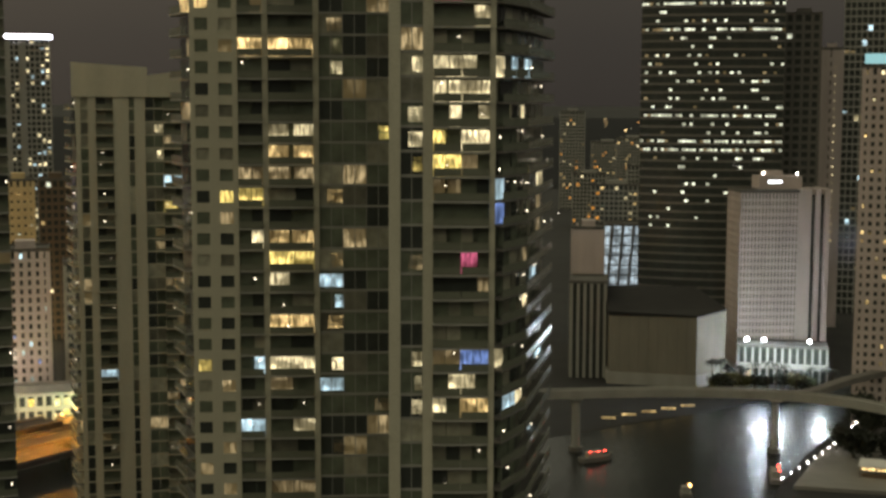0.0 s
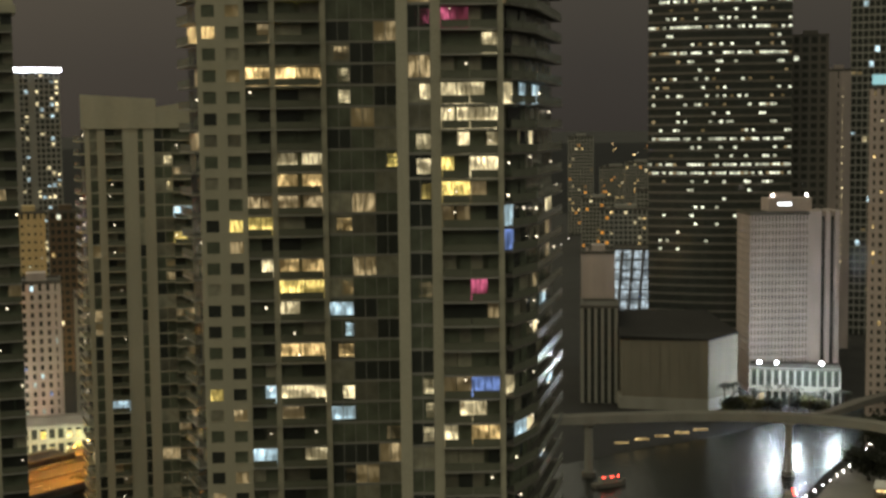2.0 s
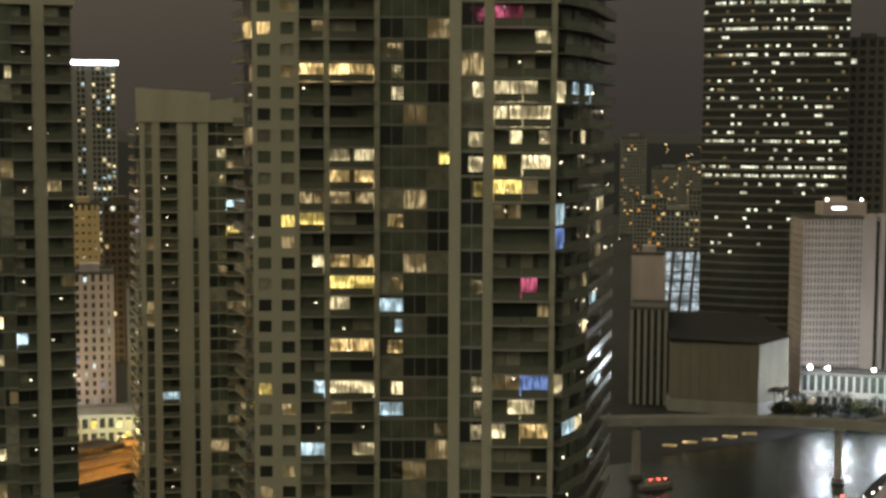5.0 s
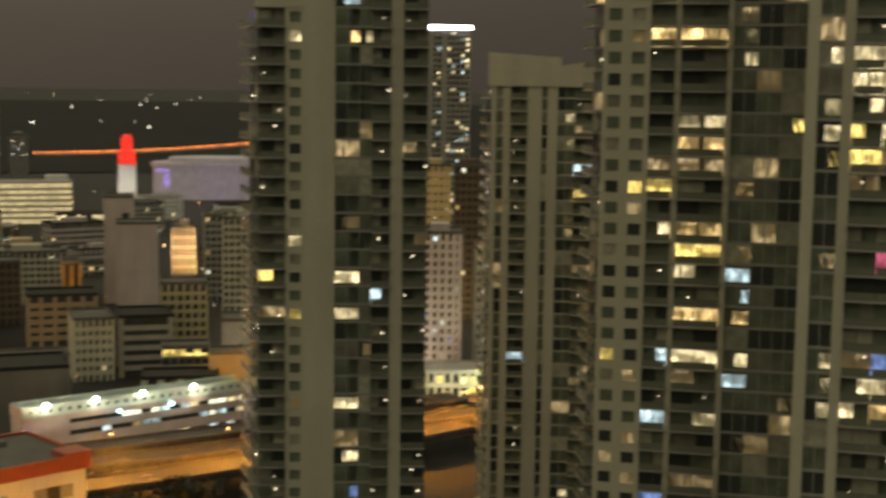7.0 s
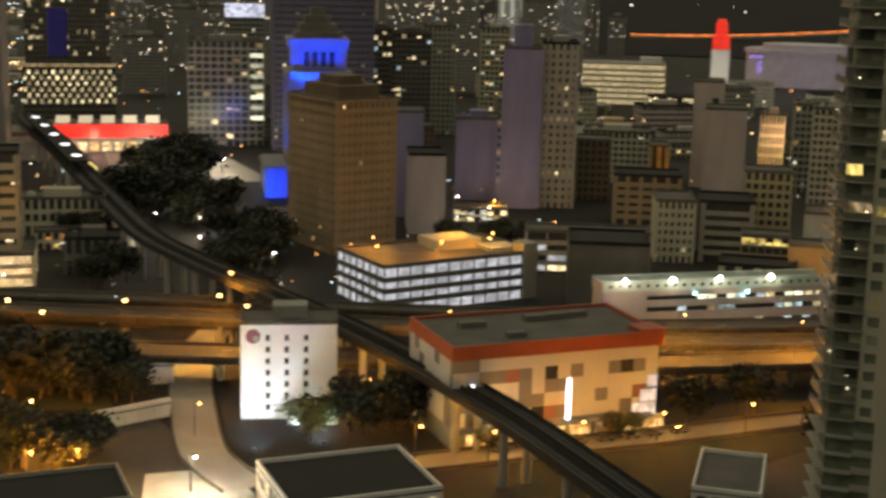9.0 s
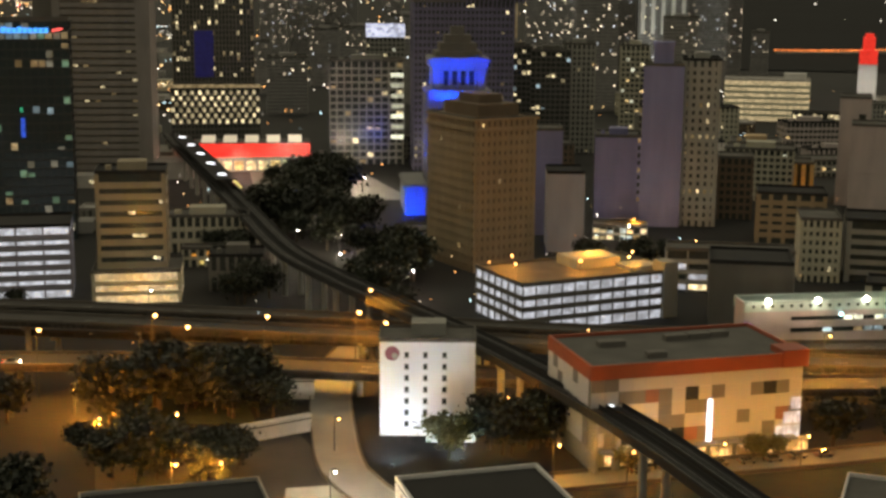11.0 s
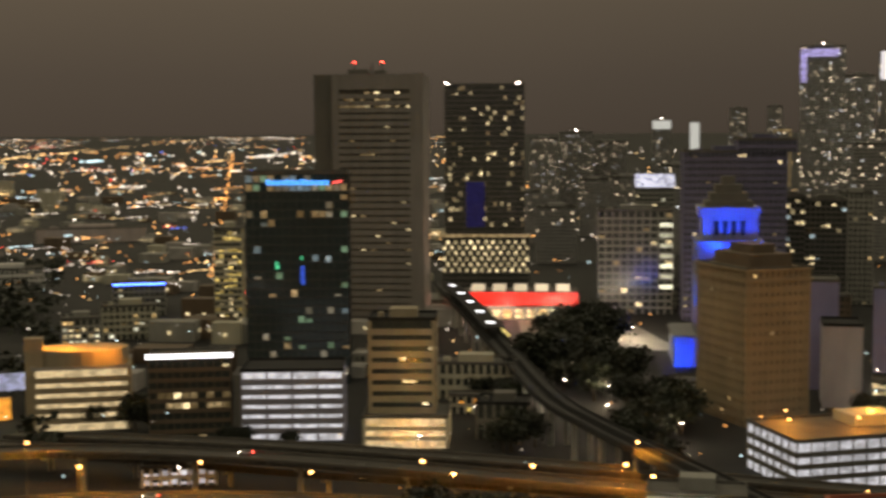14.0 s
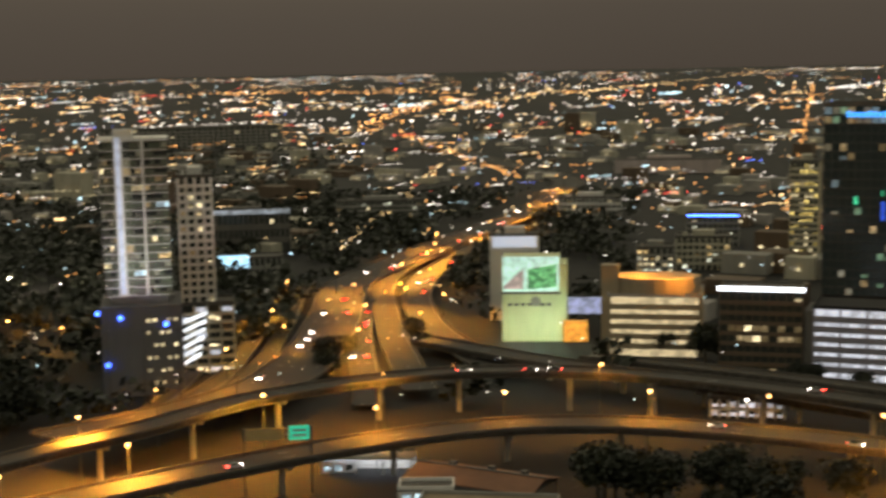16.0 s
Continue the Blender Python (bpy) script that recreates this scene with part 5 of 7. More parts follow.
part("red_band", Solid().box(-35.6, -0.5, 9, -35.05, 22, 17), S_RED, st, "glowing red light band")
part("roof", Solid().box(-35, 0.6, 9, 35, 24, 17.3), ROOF, st)
for i in range(5):
    part("skylight", Solid().prism([(-30 + i * 13, 3), (-22 + i * 13, 3), (-22 + i * 13, 20), (-30 + i * 13, 20)], 17.3, [17.6, 17.6, 20, 20]), glow("skylight_glow", (1.0, 0.85, 0.6), 0.6, 0.2), st)
for i in range(9):
    part("shop_window", Solid().box(-32 + i * 7.2, 0.6, 1, -26.5 + i * 7.2, 0.95, 6.5), W_PALE if i % 3 else W_WARM, st)
plat = thing("station_platform", "long railway platform canopy with lamps and a yellow edge light", "platform", Matrix.Identity(4))
pl = smooth([(-548, 391, 16), (-630, 434, 16), (-716, 478, 16)])
part("canopy", ribbon(pl, -5, 5, 4.2, 4.8), ROOF_DARK, plat)
part("edge_light", ribbon(pl, 6.6, 7.3, 0.2, 1.0), glow("yellow_edge", (1.0, 0.85, 0.25), 0.8), plat, "yellow platform edge light")
for i in range(2, len(pl) - 1, 5):
    part("canopy_lamp", Solid().box(pl[i].x - 2.2, pl[i].y - 1.2, 20.9, pl[i].x + 2.2, pl[i].y + 1.2, 21.2), S_WHITE, plat)

off = building("office_block", "beige nine-storey office block with ribbon windows", (-439, 271), 24.5, 20, 46, rz=GRID + 4, floor=4.1, bay=24.5, pier=0.06, span=0.55, wall=mat("tan_render", (0.33, 0.27, 0.18), 0.85, streak=1), lit=0.0, seed=43, each=True, category="office block", roof=ROOF_DARK)
for k, i in ((5, 9), (5, 11), (7, 8), (3, 14), (8, 16)):
    part("window", Solid().box(i * 1.4, -0.1, 2.4 + k * 4.1, i * 1.4 + 2.6, 0.0, 3.9 + k * 4.1), W_PALE, off)
offp = building("office_podium", "lit parking podium under the office block", (-432, 268), 31, 26, 11, rz=GRID + 4, floor=3.7, bay=31, pier=0.04, span=0.45, wall=CONC, core=S_DECKW, lit=0, category="parking garage", crown=False, roof=ROOF)
wgar = building("parking_garage", "white parking garage with cool-lit horizontal decks", (-467, 240), 38, 26, 26, rz=GRID + 8, floor=3.6, bay=9.5, pier=0.07, span=0.62, wall=mat("mauve_concrete", (0.25, 0.235, 0.27), 0.85), core=S_DECK, lit=0, category="parking garage", crown=False, roof=ROOF_DARK)
part("corner_drum", Solid().prism(ring(0.5, 4, 4, 4, 180, 360, 10) + [(4, 20), (-3.5, 20)], 0, 25), CONC_DARK, wgar)
# dim blue and green panes glow to imitate reflections in the glass
sg = building("office_tower", "dark glass office tower with a blue lit roof sign", (-569, 296), 46, 26, 96, rz=GRID + 8, floor=4, bay=3.4, pier=0.10, span=0.22, wall=mat("blue_black_spandrel", (0.03, 0.036, 0.038), 0.4), core=mat("blue_green_glass", (0.04, 0.058, 0.06), 0.15), lit=0.10, band=0.10, mats=[glow("dim_office_row", (0.9, 0.88, 0.7), 0.10, 0.9, 0.8), glow("blue_reflection_glow", (0.5, 0.75, 0.9), 0.16, 0.7, 0.5), glow("green_reflection_glow", (0.5, 0.9, 0.6), 0.14, 0.7, 0.5), W_DIM], seed=46, category="office tower", crown=False)
for i in range(13):
    part("sign_bar", Solid().box(9.5 + i * 2.2, -0.8, 91.2, 11.3 + i * 2.2, -0.5, 93.2 + 0.5 * (i in (0, 4, 7))), S_BLUE, sg, "blue lit sign bar")
part("sign_mark", Solid().prism([(39.2, -0.8), (43.6, -0.8), (43.6, -0.5), (39.2, -0.5)], [91.6, 92.4, 92.4, 91.6], [92.6, 93.4, 93.4, 92.6]), glow("red_sign", (1.0, 0.12, 0.1), 1.6), sg, "red slanting sign mark")
# glowing boxes painted on as reflections of coloured signs
for x, z, w_, h_, m_ in ((24.5, 46, 3, 12, L_BLUE), (13, 53, 3, 5, L_GREEN), (36, 56, 4, 4, W_COOL), (24.5, 57, 2, 3, L_GREEN)):
    part("reflected_sign", Solid().box(x, -0.5, z, x + w_ * 0.6, -0.3, z + h_ * 0.7), glow(m_.name + "_soft", tuple(m_.node_tree.nodes["Principled BSDF"].inputs["Emission Color"].default_value)[:3], 0.5, 0, 0.6), sg)

dn = building("dark_office", "dark low office with a bright neon roof line", (-488, 208), 30, 20, 31, rz=GRID + 14, floor=3.9, bay=3, pier=0.1, span=0.4, wall=BROWN_DARK, lit=0.06, band=0.1, mats=[W_DIM, W_DIM, W_PALE], seed=45, category="office block", crown=False)
part("neon_line", Solid().box(-1, -0.9, 31.6, 31, -0.3, 33.2), S_WHITE, dn, "bright neon roof line")
og = building("round_garage", "garage with an orange-lit roof deck and pale ribbon decks", (-530, 181), 37, 26, 24, rz=GRID + 18, floor=4, bay=37, pier=0.04, span=0.55, wall=mat("tan_render", (0.33, 0.27, 0.18), 0.85), core=S_DECKW, lit=0, category="parking garage", crown=False, roof=ROOF_PALE)
part("roof_drum", Solid().prism(ring(18.5, 12, 18, 12, 0, 360, 24)[:-1], 24.6, 31), mat("tan_render", (0.33, 0.27, 0.18), 0.85), og)
part("stair_tower", Solid().box(-3, 4, 0, 4, 10, 36), mat("tan_render", (0.33, 0.27, 0.18), 0.85), og)
bl = thing("billboard_building", "pale green block carrying a large lit picture billboard", "building", pose(-573, 142, 0, 0, 0, 74))
part("wall", Solid().box(-13, 0, 0, 11.5, 18, 35.5), mat("pale_green_wall", (0.62, 0.66, 0.38), 0.8, streak=1), bl)
part("side_wall", Solid().box(11.5, 1, 0, 14.5, 18, 33), mat("pale_green_wall", (0.62, 0.66, 0.38), 0.8), bl)
bb = part("billboard", Solid().box(-12.6, -0.5, 21.5, 11.2, -0.1, 36.3), glow("billboard_face", (0.62, 0.95, 0.80), 0.75, 0, 0.3), bl, "large lit picture billboard in pale teal and green")
part("green_field", Solid().prism([(-2, -0.65), (10, -0.65), (10, -0.52), (-2, -0.52)], [22.5, 23.5, 23.5, 22.5], [31, 33, 33, 31]), glow("billboard_green", (0.22, 0.70, 0.28), 0.55, 0, 0.7), bb)
part("dark_field", Solid().prism([(-12, -0.62), (-4, -0.62), (-4, -0.52), (-12, -0.52)], [22.5, 22.5, 22.5, 22.5], [24, 31, 31, 24]), glow("billboard_pink", (0.75, 0.62, 0.55), 0.45, 0, 0.5), bb)
part("trim_line", Solid().box(-13.2, -0.3, 20.3, 11.7, 0.0, 21.3), CONC_DARK, bl)
for i in range(7):
    part("letter_bar", Solid().box(-10.5 + i * 2.7, -0.2, 15.2, -8.6 + i * 2.7, 0.0, 16.6), CONC_DARK, bl)
part("emblem", Solid().rod((1.2, 0, 17.2), (1.2, -0.3, 17.2), 2.2, 2.2, 12), CONC_GREY, bl)
part("small_sign", Solid().box(14.8, -1, 12, 31, -0.4, 19), glow("lilac_billboard", (0.5, 0.55, 0.85), 0.5, 0, 0.5), bl, "small lilac lit billboard")
part("orange_lobby", Solid().box(13, -0.6, 0, 23, 0.8, 9), S_ORANGE, bl)
wx = building("white_box", "white box-shaped roof structure lit pale blue", (-623, 146), 22, 16, 39, rz=76, floor=6, bay=22, pier=0.05, span=0.1, wall=CONC_WHITE, core=CONC_WHITE, lit=0, seed=46)
part("light_panel", Solid().box(1, -0.6, 34, 21, -0.35, 39), glow("pale_panel", (0.8, 0.88, 1.0), 0.5), wx)
building("slab_block", "slab block with rows of yellow-lit landings", (-728, 335), 15, 30, 60, rz=62, floor=3.3, bay=2.4, pier=0.2, span=0.4, wall=CONC, lit=0.55, mats=[W_YEL, W_PALE], seed=47, category="apartment block")

# ---- the lone white tower in the west ----
lt = thing("apartment_tower", "white apartment tower with stacked balconies on a dark podium", "apartment tower", pose(*polar(-93.35, 520), 0, 0, 91))
part("frame", Solid().box(0.1, 1.1, 36, 24, 22, 92), GLASS_DIM, lt)
facade(lt, Matrix.Translation((0, 0, 0)), [(0, 2.6, "balc"), (2.6, 5.0, "balc"), (5.0, 8.2, "pier"), (8.2, 10.8, "glass"), (10.8, 14.6, "balc"), (14.6, 15.6, "pier"), (15.6, 19.4, "balc"), (19.4, 23.9, "balc")], 18, 3.1, 36, {(0, 14): P, (4, 12): P, (7, 10): K, (6, 6): P, (7, 4): Wm, (1, 5): P, (0, 3): P, (4, 2): K}, rnd, CONC_WHITE, dim=0.08, slabmat=CONC_WHITE)
part("light_strip", Solid().box(5.6, -0.9, 36.5, 7.4, -0.56, 93.5), glow("strip_light", (0.8, 0.86, 1.0), 0.42, 0, 0.3), lt, "tall pale light strip")
part("crown", Solid().box(-0.5, -0.6, 92, 24.5, 22.5, 93).box(5, 2, 93, 12, 10, 96), CONC_WHITE, lt)
part("podium", Solid().box(-2, -6, 0, 27, 26, 33).box(2, -2, 33, 22, 22, 36), mat("podium_concrete", (0.14, 0.135, 0.135), 0.85, streak=1), lt, "dark grey podium")
for i in range(5):
    for k in range(6):
        if (i * 7 + k * 5) % 3:
            part("window", Solid().box(14 + i * 2.4, -6.3, 4 + k * 4.6, 15.4 + i * 2.4, -6.0, 5.2 + k * 4.6), P, lt)
for x, z in ((-3, 31), (5, 29), (21, 26), (0, 12)):
    part("blue_light", Solid().gem((x, -6.6, z), 0.9), L_BLUE, lt)
building("apartment_tower", "grey apartment tower standing behind the white one", (-548, 3), 13, 22, 76, rz=90, floor=3.1, bay=3, wall=CONC_WHITE, lit=0.12, seed=48, mats=[W_PALE, W_DIM], category="apartment tower")
pk = building("lit_stair_block", "pale parking block with bright white slanting light bands", (-545, 6), 20, 16, 27, rz=88, floor=3.4, bay=5, pier=0.15, span=0.4, wall=CONC, lit=0.3, mats=[S_DECK, W_PALE], each=True, seed=49, crown=False)
for k in range(6):
    part("light_band", Solid().prism([(0.5, -1.2), (7 + k * 0.6, -1.2), (7 + k * 0.6, -0.7), (0.5, -0.7)], [4 + k * 3.2, 7.5 + k * 3.2, 7.5 + k * 3.2, 4 + k * 3.2], [5.2 + k * 3.2, 8.9 + k * 3.2, 8.9 + k * 3.2, 5.2 + k * 3.2]), glow("white_fan_light", (0.92, 0.97, 1.0), 1.5, 0.2, 0.3), pk)

# ---- low buildings in the foreground and the west ----
for i, (nm, lb, x, y, w_, d_, h_, rz_, kw) in enumerate((
    ("tiled_house", "old dark-roofed hall beside the railway", -494, 341, 36, 18, 15, GRID, dict(wall=CONC, lit=0.0, floor=5)),
    ("shop_row", "low shop row lit yellow", -466, 327, 28, 8, 7, GRID, dict(wall=CONC, lit=0.4, floor=3.5, mats=[W_YEL, S_ORANGE])),
    ("dark_shed", "dark unlit shed beside the railway", -424, 306, 20, 16, 13, GRID, dict(wall=CONC_DARK, lit=0.0, floor=6, roof=ROOF_DARK)),
    ("black_roofed_hall", "low hall with a flat black roof and pale parapet", -192, 184, 32, 26, 9, 61.8, dict(centre=False, wall=CONC_WHITE, lit=0.25, floor=4.5, roof=ROOF_DARK, mats=[W_PALE, W_COOL])),
    ("grey_roofed_hall", "low hall with a dark sloping roof", -240, 134.6, 38, 20, 7, 61.8, dict(centre=False, wall=CONC_GREY, lit=0.05, floor=3.5, roof=ROOF_DARK)),
    ("brown_roofed_hall", "low hall with brown corrugated roof", -320, 66, 34, 18, 9, 70, dict(wall=CONC_GREY, lit=0.0, floor=4.5, roof=BROWN)),
    ("white_annex", "low white annex by the dock", -141, 253, 14, 25, 7, 25, dict(centre=False, wall=CONC_WHITE, lit=0.1, floor=3.5)),
    ("underpass_wall", "pale retaining wall under the viaduct", -305, 232, 22, 2, 5, 48, dict(wall=CONC_WHITE, core=CONC_WHITE, pier=0.05, lit=0.0, floor=5, bay=4)),
    ("yard_wall", "long pale yard wall beside the street", -280, 201, 21, 1.0, 3.4, 79, dict(centre=False, wall=CONC_WHITE, core=CONC_WHITE, pier=0.08, lit=0.0, floor=3.4, bay=4)),
    ("lit_shop", "small white lit kiosk under the flyover", -352, 58, 14, 8, 7, 78, dict(wall=CONC_WHITE, lit=0.5, floor=3.5, mats=[W_COOL, W_PALE])),
    ("lit_shop", "small lit shop under the flyover", -398, 40, 10, 8, 6, 84, dict(wall=CONC_WHITE, lit=0.4, floor=3.0, mats=[W_COOL])),
    ("bus", "long white-lit coach hall below the flyover", -428, 178, 24, 6, 6, 66, dict(wall=CONC_WHITE, lit=0.9, floor=3.0, mats=[S_DECK])),
    ("white_house", "long white low block with lit edge", -1008, 294, 46, 20, 17, 74, dict(wall=CONC_WHITE, lit=0.1, floor=4)),
    ("neon_shop", "low block with a blue neon roof line", -839, 325, 32, 20, 19, 69, dict(wall=CONC_GREY, lit=0.1, floor=4)),
    ("office_block", "low office with lit ribbon windows", -719, 246, 20, 16, 17, 71, dict(wall=CONC_GREY, lit=0.6, floor=3.4)),
    ("office_block", "low pale office with few lit windows", -748, 284, 30, 18, 18, 69, dict(wall=CONC, lit=0.15, floor=3.6)),
    ("apartment_block", "long four-storey apartment block", -1040, 142, 66, 16, 17, 82, dict(wall=CONC_GREY, lit=0.15, floor=3.4)),
    ("white_hall", "white hall with a bright roof edge", -899, 33, 62, 16, 26, 88, dict(wall=CONC_DARK, lit=0.05, floor=8)),
    ("low_hall", "low hall carrying a blue-white lit billboard", -800, 28, 48, 18, 10, 88, dict(wall=CONC_GREY, lit=0.0, floor=5)),
    ("stadium_stand", "pale stadium stand in the distance", -1415, 498, 110, 30, 14, 71, dict(wall=CONC_PINK, core=CONC_PINK, lit=0.0, floor=14, bay=50)),
    ("hospital", "long pale hospital block in the distance", -2150, 11, 270, 30, 30, 90, dict(wall=CONC_GREY, lit=0.06, floor=5, bay=8)),
)):
    o = building(nm, lb, (x, y), w_, d_, h_, rz=rz_, seed=60 + i, each=h_ < 12, crown=h_ > 12, **{"bay": 3.2, **kw})
    if nm == "neon_shop":
        part("neon_line", Solid().box(0, -0.7, 19.4, 32, -0.3, 20.4), L_BLUE, o, "blue neon roof line")
    if nm == "low_hall":
        part("billboard", Solid().box(12, -0.8, 5, 29, -0.4, 12.5), glow("blue_billboard", (0.45, 0.8, 1.0), 1.6, 0, 0.3), o, "blue-white lit billboard")
    if nm == "white_hall":
        part("roof_light", Solid().box(0, -0.8, 25.4, 62, -0.4, 28.4), glow("pale_edge", (0.8, 0.9, 1.0), 0.3, 0, 0.7), o)
    if nm == "bus":
        part("lamp", Solid().gem((12, -1, 6.6), 0.5), L_WHITE, o)

# ---- distant towers ----
FAR = glow("far_window", (1.0, 0.84, 0.58), 1.4, 0.9)
FARW = glow("far_window_white", (0.85, 0.93, 1.0), 1.0, 0.9)
# the haze of distance is put into the tone of these two surfaces
HAZE = mat("haze_tinted_concrete", (0.27, 0.26, 0.245), 0.9)
HAZE_GLASS = mat("haze_tinted_glass", (0.075, 0.074, 0.072), 0.5)
for i, (a, d_, w_, top_) in enumerate(((-52.5, 1900, 36, 100), (-51.2, 1950, 46, 108), (-49.9, 2000, 50, 94), (-47.8, 2050, 26, 124), (-46.5, 2050, 13, 121), (-44.8, 2050, 24, 140), (-43.4, 2000, 20, 142), (-43.1, 1700, 19, 112),
                                     (-41.6, 1500, 44, 196), (-40.2, 1500, 30, 166), (-38.8, 1600, 40, 193), (-37.0, 1450, 50, 178), (-35.3, 1500, 42, 174), (-50.5, 1500, 30, 60), (-49.2, 1400, 34, 66), (-47.2, 1300, 30, 80), (-39.6, 1250, 36, 100), (-36.3, 1250, 30, 82), (-34.4, 1600, 26, 120), (-45.7, 1350, 36, 62),
                                     (-53.3, 1400, 30, 52), (-52.0, 1200, 34, 48), (-33.2, 1750, 20, 52), (-44.0, 1150, 30, 72))):
    o = building("distant_tower", "hazy distant tower dotted with lit windows", polar(a, d_), w_, 24, top_, rz=-a, floor=3.0, bay=2.2, pier=0.45, span=0.4, wall=HAZE, core=HAZE_GLASS, joined=True, lit=0.11 if i < 13 else 0.08, mats=[FAR, FARW, FAR], seed=90 + i, lo=20, category="apartment tower", crown=True)
    if i == 8:
        part("light_column", Solid().box(0, -1.2, 160, 6, -0.6, 190).box(0, -1.2, 186, 38, -0.6, 194), glow("violet_column", (0.55, 0.5, 1.0), 0.7, 0, 0.6), o, "violet light column")
    if i == 10:
        part("light_column", Solid().box(2, -1.2, 165, 12, -0.6, 195), glow("white_column", (0.9, 0.9, 0.95), 0.8), o)
    if i in (3, 4):
        part("light_panel", Solid().box(0, -1.2, top_ - 42 if i == 4 else top_ - 12, w_, -0.6, top_), glow("pale_column", (0.85, 0.9, 0.85), 0.5), o)
    if i == 11:
        for k in range(5):
            part("lit_pilaster", Solid().box(3 + k * 10, -1.6, 60, 7 + k * 10, 0.1, 178), CONC_WHITE, o)
    if i == 7:
        for q in ((0, 44, 2, 112), (17, 44, 19, 112), (0, 109, 19, 112)):
            part("edge_light", Solid().box(q[0], -1.2, q[1], q[2], -0.6, q[3]), W_DIM, o)
    if i in (1, 3, 8, 11):
        part("beacon", Solid().gem((w_ / 2, 0, top_ + 3), 0.8), L_WHITE, o)
fin = building("finned_office", "dark office with white fins and bright stair floors", (-663, 580), 46, 24, 64, rz=GRID, floor=4.2, bay=4.6, pier=0.22, span=0.3, wall=CONC_GREY, lit=0.1, seed=130, mats=[W_DIM, W_PALE], category="office block")
for k in range(7):
    part("stair_light", Solid().box(38, -0.7, 16 + k * 6.4, 46, -0.3, 18.6 + k * 6.4), W_OFFICE, fin)
scr = building("screen_building", "block with a pale lilac lit screen on its roof", (-818, 735), 30, 20, 69, rz=49, wall=CONC_GREY, lit=0.08, seed=131, crown=False)
part("screen", Solid().box(0, -0.5, 69.6, 30, 0, 80), glow("lilac_roof_screen", (0.75, 0.8, 1.0), 0.9, 0, 0.5), scr, "pale lilac lit screen")

fill = random.Random(31)
TAKEN = [(o.location.x, o.location.y) for o in bpy.data.objects if o.parent is None and o.type == "EMPTY" and o.location.length > 1]
placed = 0
while placed < 46:
    az, r = fill.uniform(-60, -19), fill.uniform(600, 1250)
    c = polar(az, r)
    if any((c.x - x) ** 2 + (c.y - y) ** 2 < 42 ** 2 for x, y in TAKEN) or min((c - q).length for q in rail_line) < 46 or (-57 < az < -46.5 and r < 700) or (-40 < az < -27 and r < 700) or (c - Vector((-500, 480, 0))).length < 75:
        continue
    TAKEN.append((c.x, c.y))
    building("low_block", fill.choice(("low downtown block with a few lit windows", "dim old downtown block above the streets", "low flat-roofed shop block with lit fronts")), c, fill.uniform(16, 40), fill.uniform(14, 24), fill.choice((7, 9, 12, 15, 18, 24)) * fill.uniform(0.9, 1.2), rz=GRID,
             floor=3.6, bay=3.2, pier=fill.choice((0.2, 0.5, 0.6)), span=0.45, wall=fill.choice((CONC, CONC_GREY, CONC_PINK, BROWN_DARK, CONC_WHITE)), lit=fill.uniform(0.03, 0.2), mats=[W_PALE, W_WARM, W_DIM, W_DIM], seed=200 + placed, joined=True, crown=fill.random() < 0.5, roof=fill.choice((ROOF, ROOF_DARK, ROOF_PALE)))
    placed += 1


# ---- street lamps ----
def lamp_light(name, at, watts, col, r=0.5):
    d = bpy.data.lights.new(name, "POINT")
    d.energy, d.color, d.shadow_soft_size = watts, col, r
    o = new(name, d)
    o.location = at
    return o


def down_light(name, at, watts, col, deg):
    d = bpy.data.lights.new(name, "SPOT")
    d.energy, d.color, d.spot_size, d.spot_blend, d.shadow_soft_size = watts, col, radians(deg), 0.5, 0.5
    o = new(name, d)
    o.location = at
    return o


SODIUM, WARMW, COOLW = (1.0, 0.37, 0.035), (1.0, 0.85, 0.62), (0.82, 0.93, 1.0)
post_mesh = Solid().rod((0, 0, 0), (0, 0, 1), 0.16, 0.09, 8)


def street_lamp(x, y, base, top, lens, watts, col, size=0.42):
    o = thing("street_lamp", "tall street lamp with an orange sodium head" if lens is L_ORANGE else "tall street lamp with a white head", "street lamp", pose(x, y, base), "street lamps")
    h = top - base
    part("pole", Solid().rod((0, 0, 0), (0, 0, h), 0.2, 0.1, 8).rod((0, 0, h), (1.6, 0, h + 0.3), 0.09, 0.07, 6), STEEL, o)
    part("head", Solid().box(1.2, -0.3, h + 0.2, 2.4, 0.3, h + 0.5), STEEL, o)
    # lens drawn larger than life, its size standing in for the lamp's glare
    part("lens", Solid().gem((1.8, 0, h - 0.25), size, 8, 5), lens, o, "glowing lens")
    if watts:
        if lens is L_ORANGE and top > 10:  # cut-off head: light goes down only
            down_light("street_light", (x + 1.8, y, top - 0.9), watts, col, 163 if top > 17 else 158)
        else:
            lamp_light("street_light", (x + 1.8, y, top - 1.2), watts, col)
    return o


for x, y in ((-396, 51), (-406, -33), (-405, 91), (-420, 20), (-372, -18), (-350, -48)):
    street_lamp(x, y, 0.0, 20, L_ORANGE, 15000 if y > 80 else 38000 if y > 40 else 150000, SODIUM, 0.55)
for x, y in ((-435, 130), (-395, 133), (-380, 164), (-351, 185), (-344, 218)):
    street_lamp(x, y, 0.0, 20, L_ORANGE, 34000, SODIUM, 0.6)
for x, y in ((-326, 217), (-321, 241), (-307, 264), (-292, 261), (-327, 286)):
    street_lamp(x, y, 0.0, 20, L_ORANGE, 34000, SODIUM, 0.6)
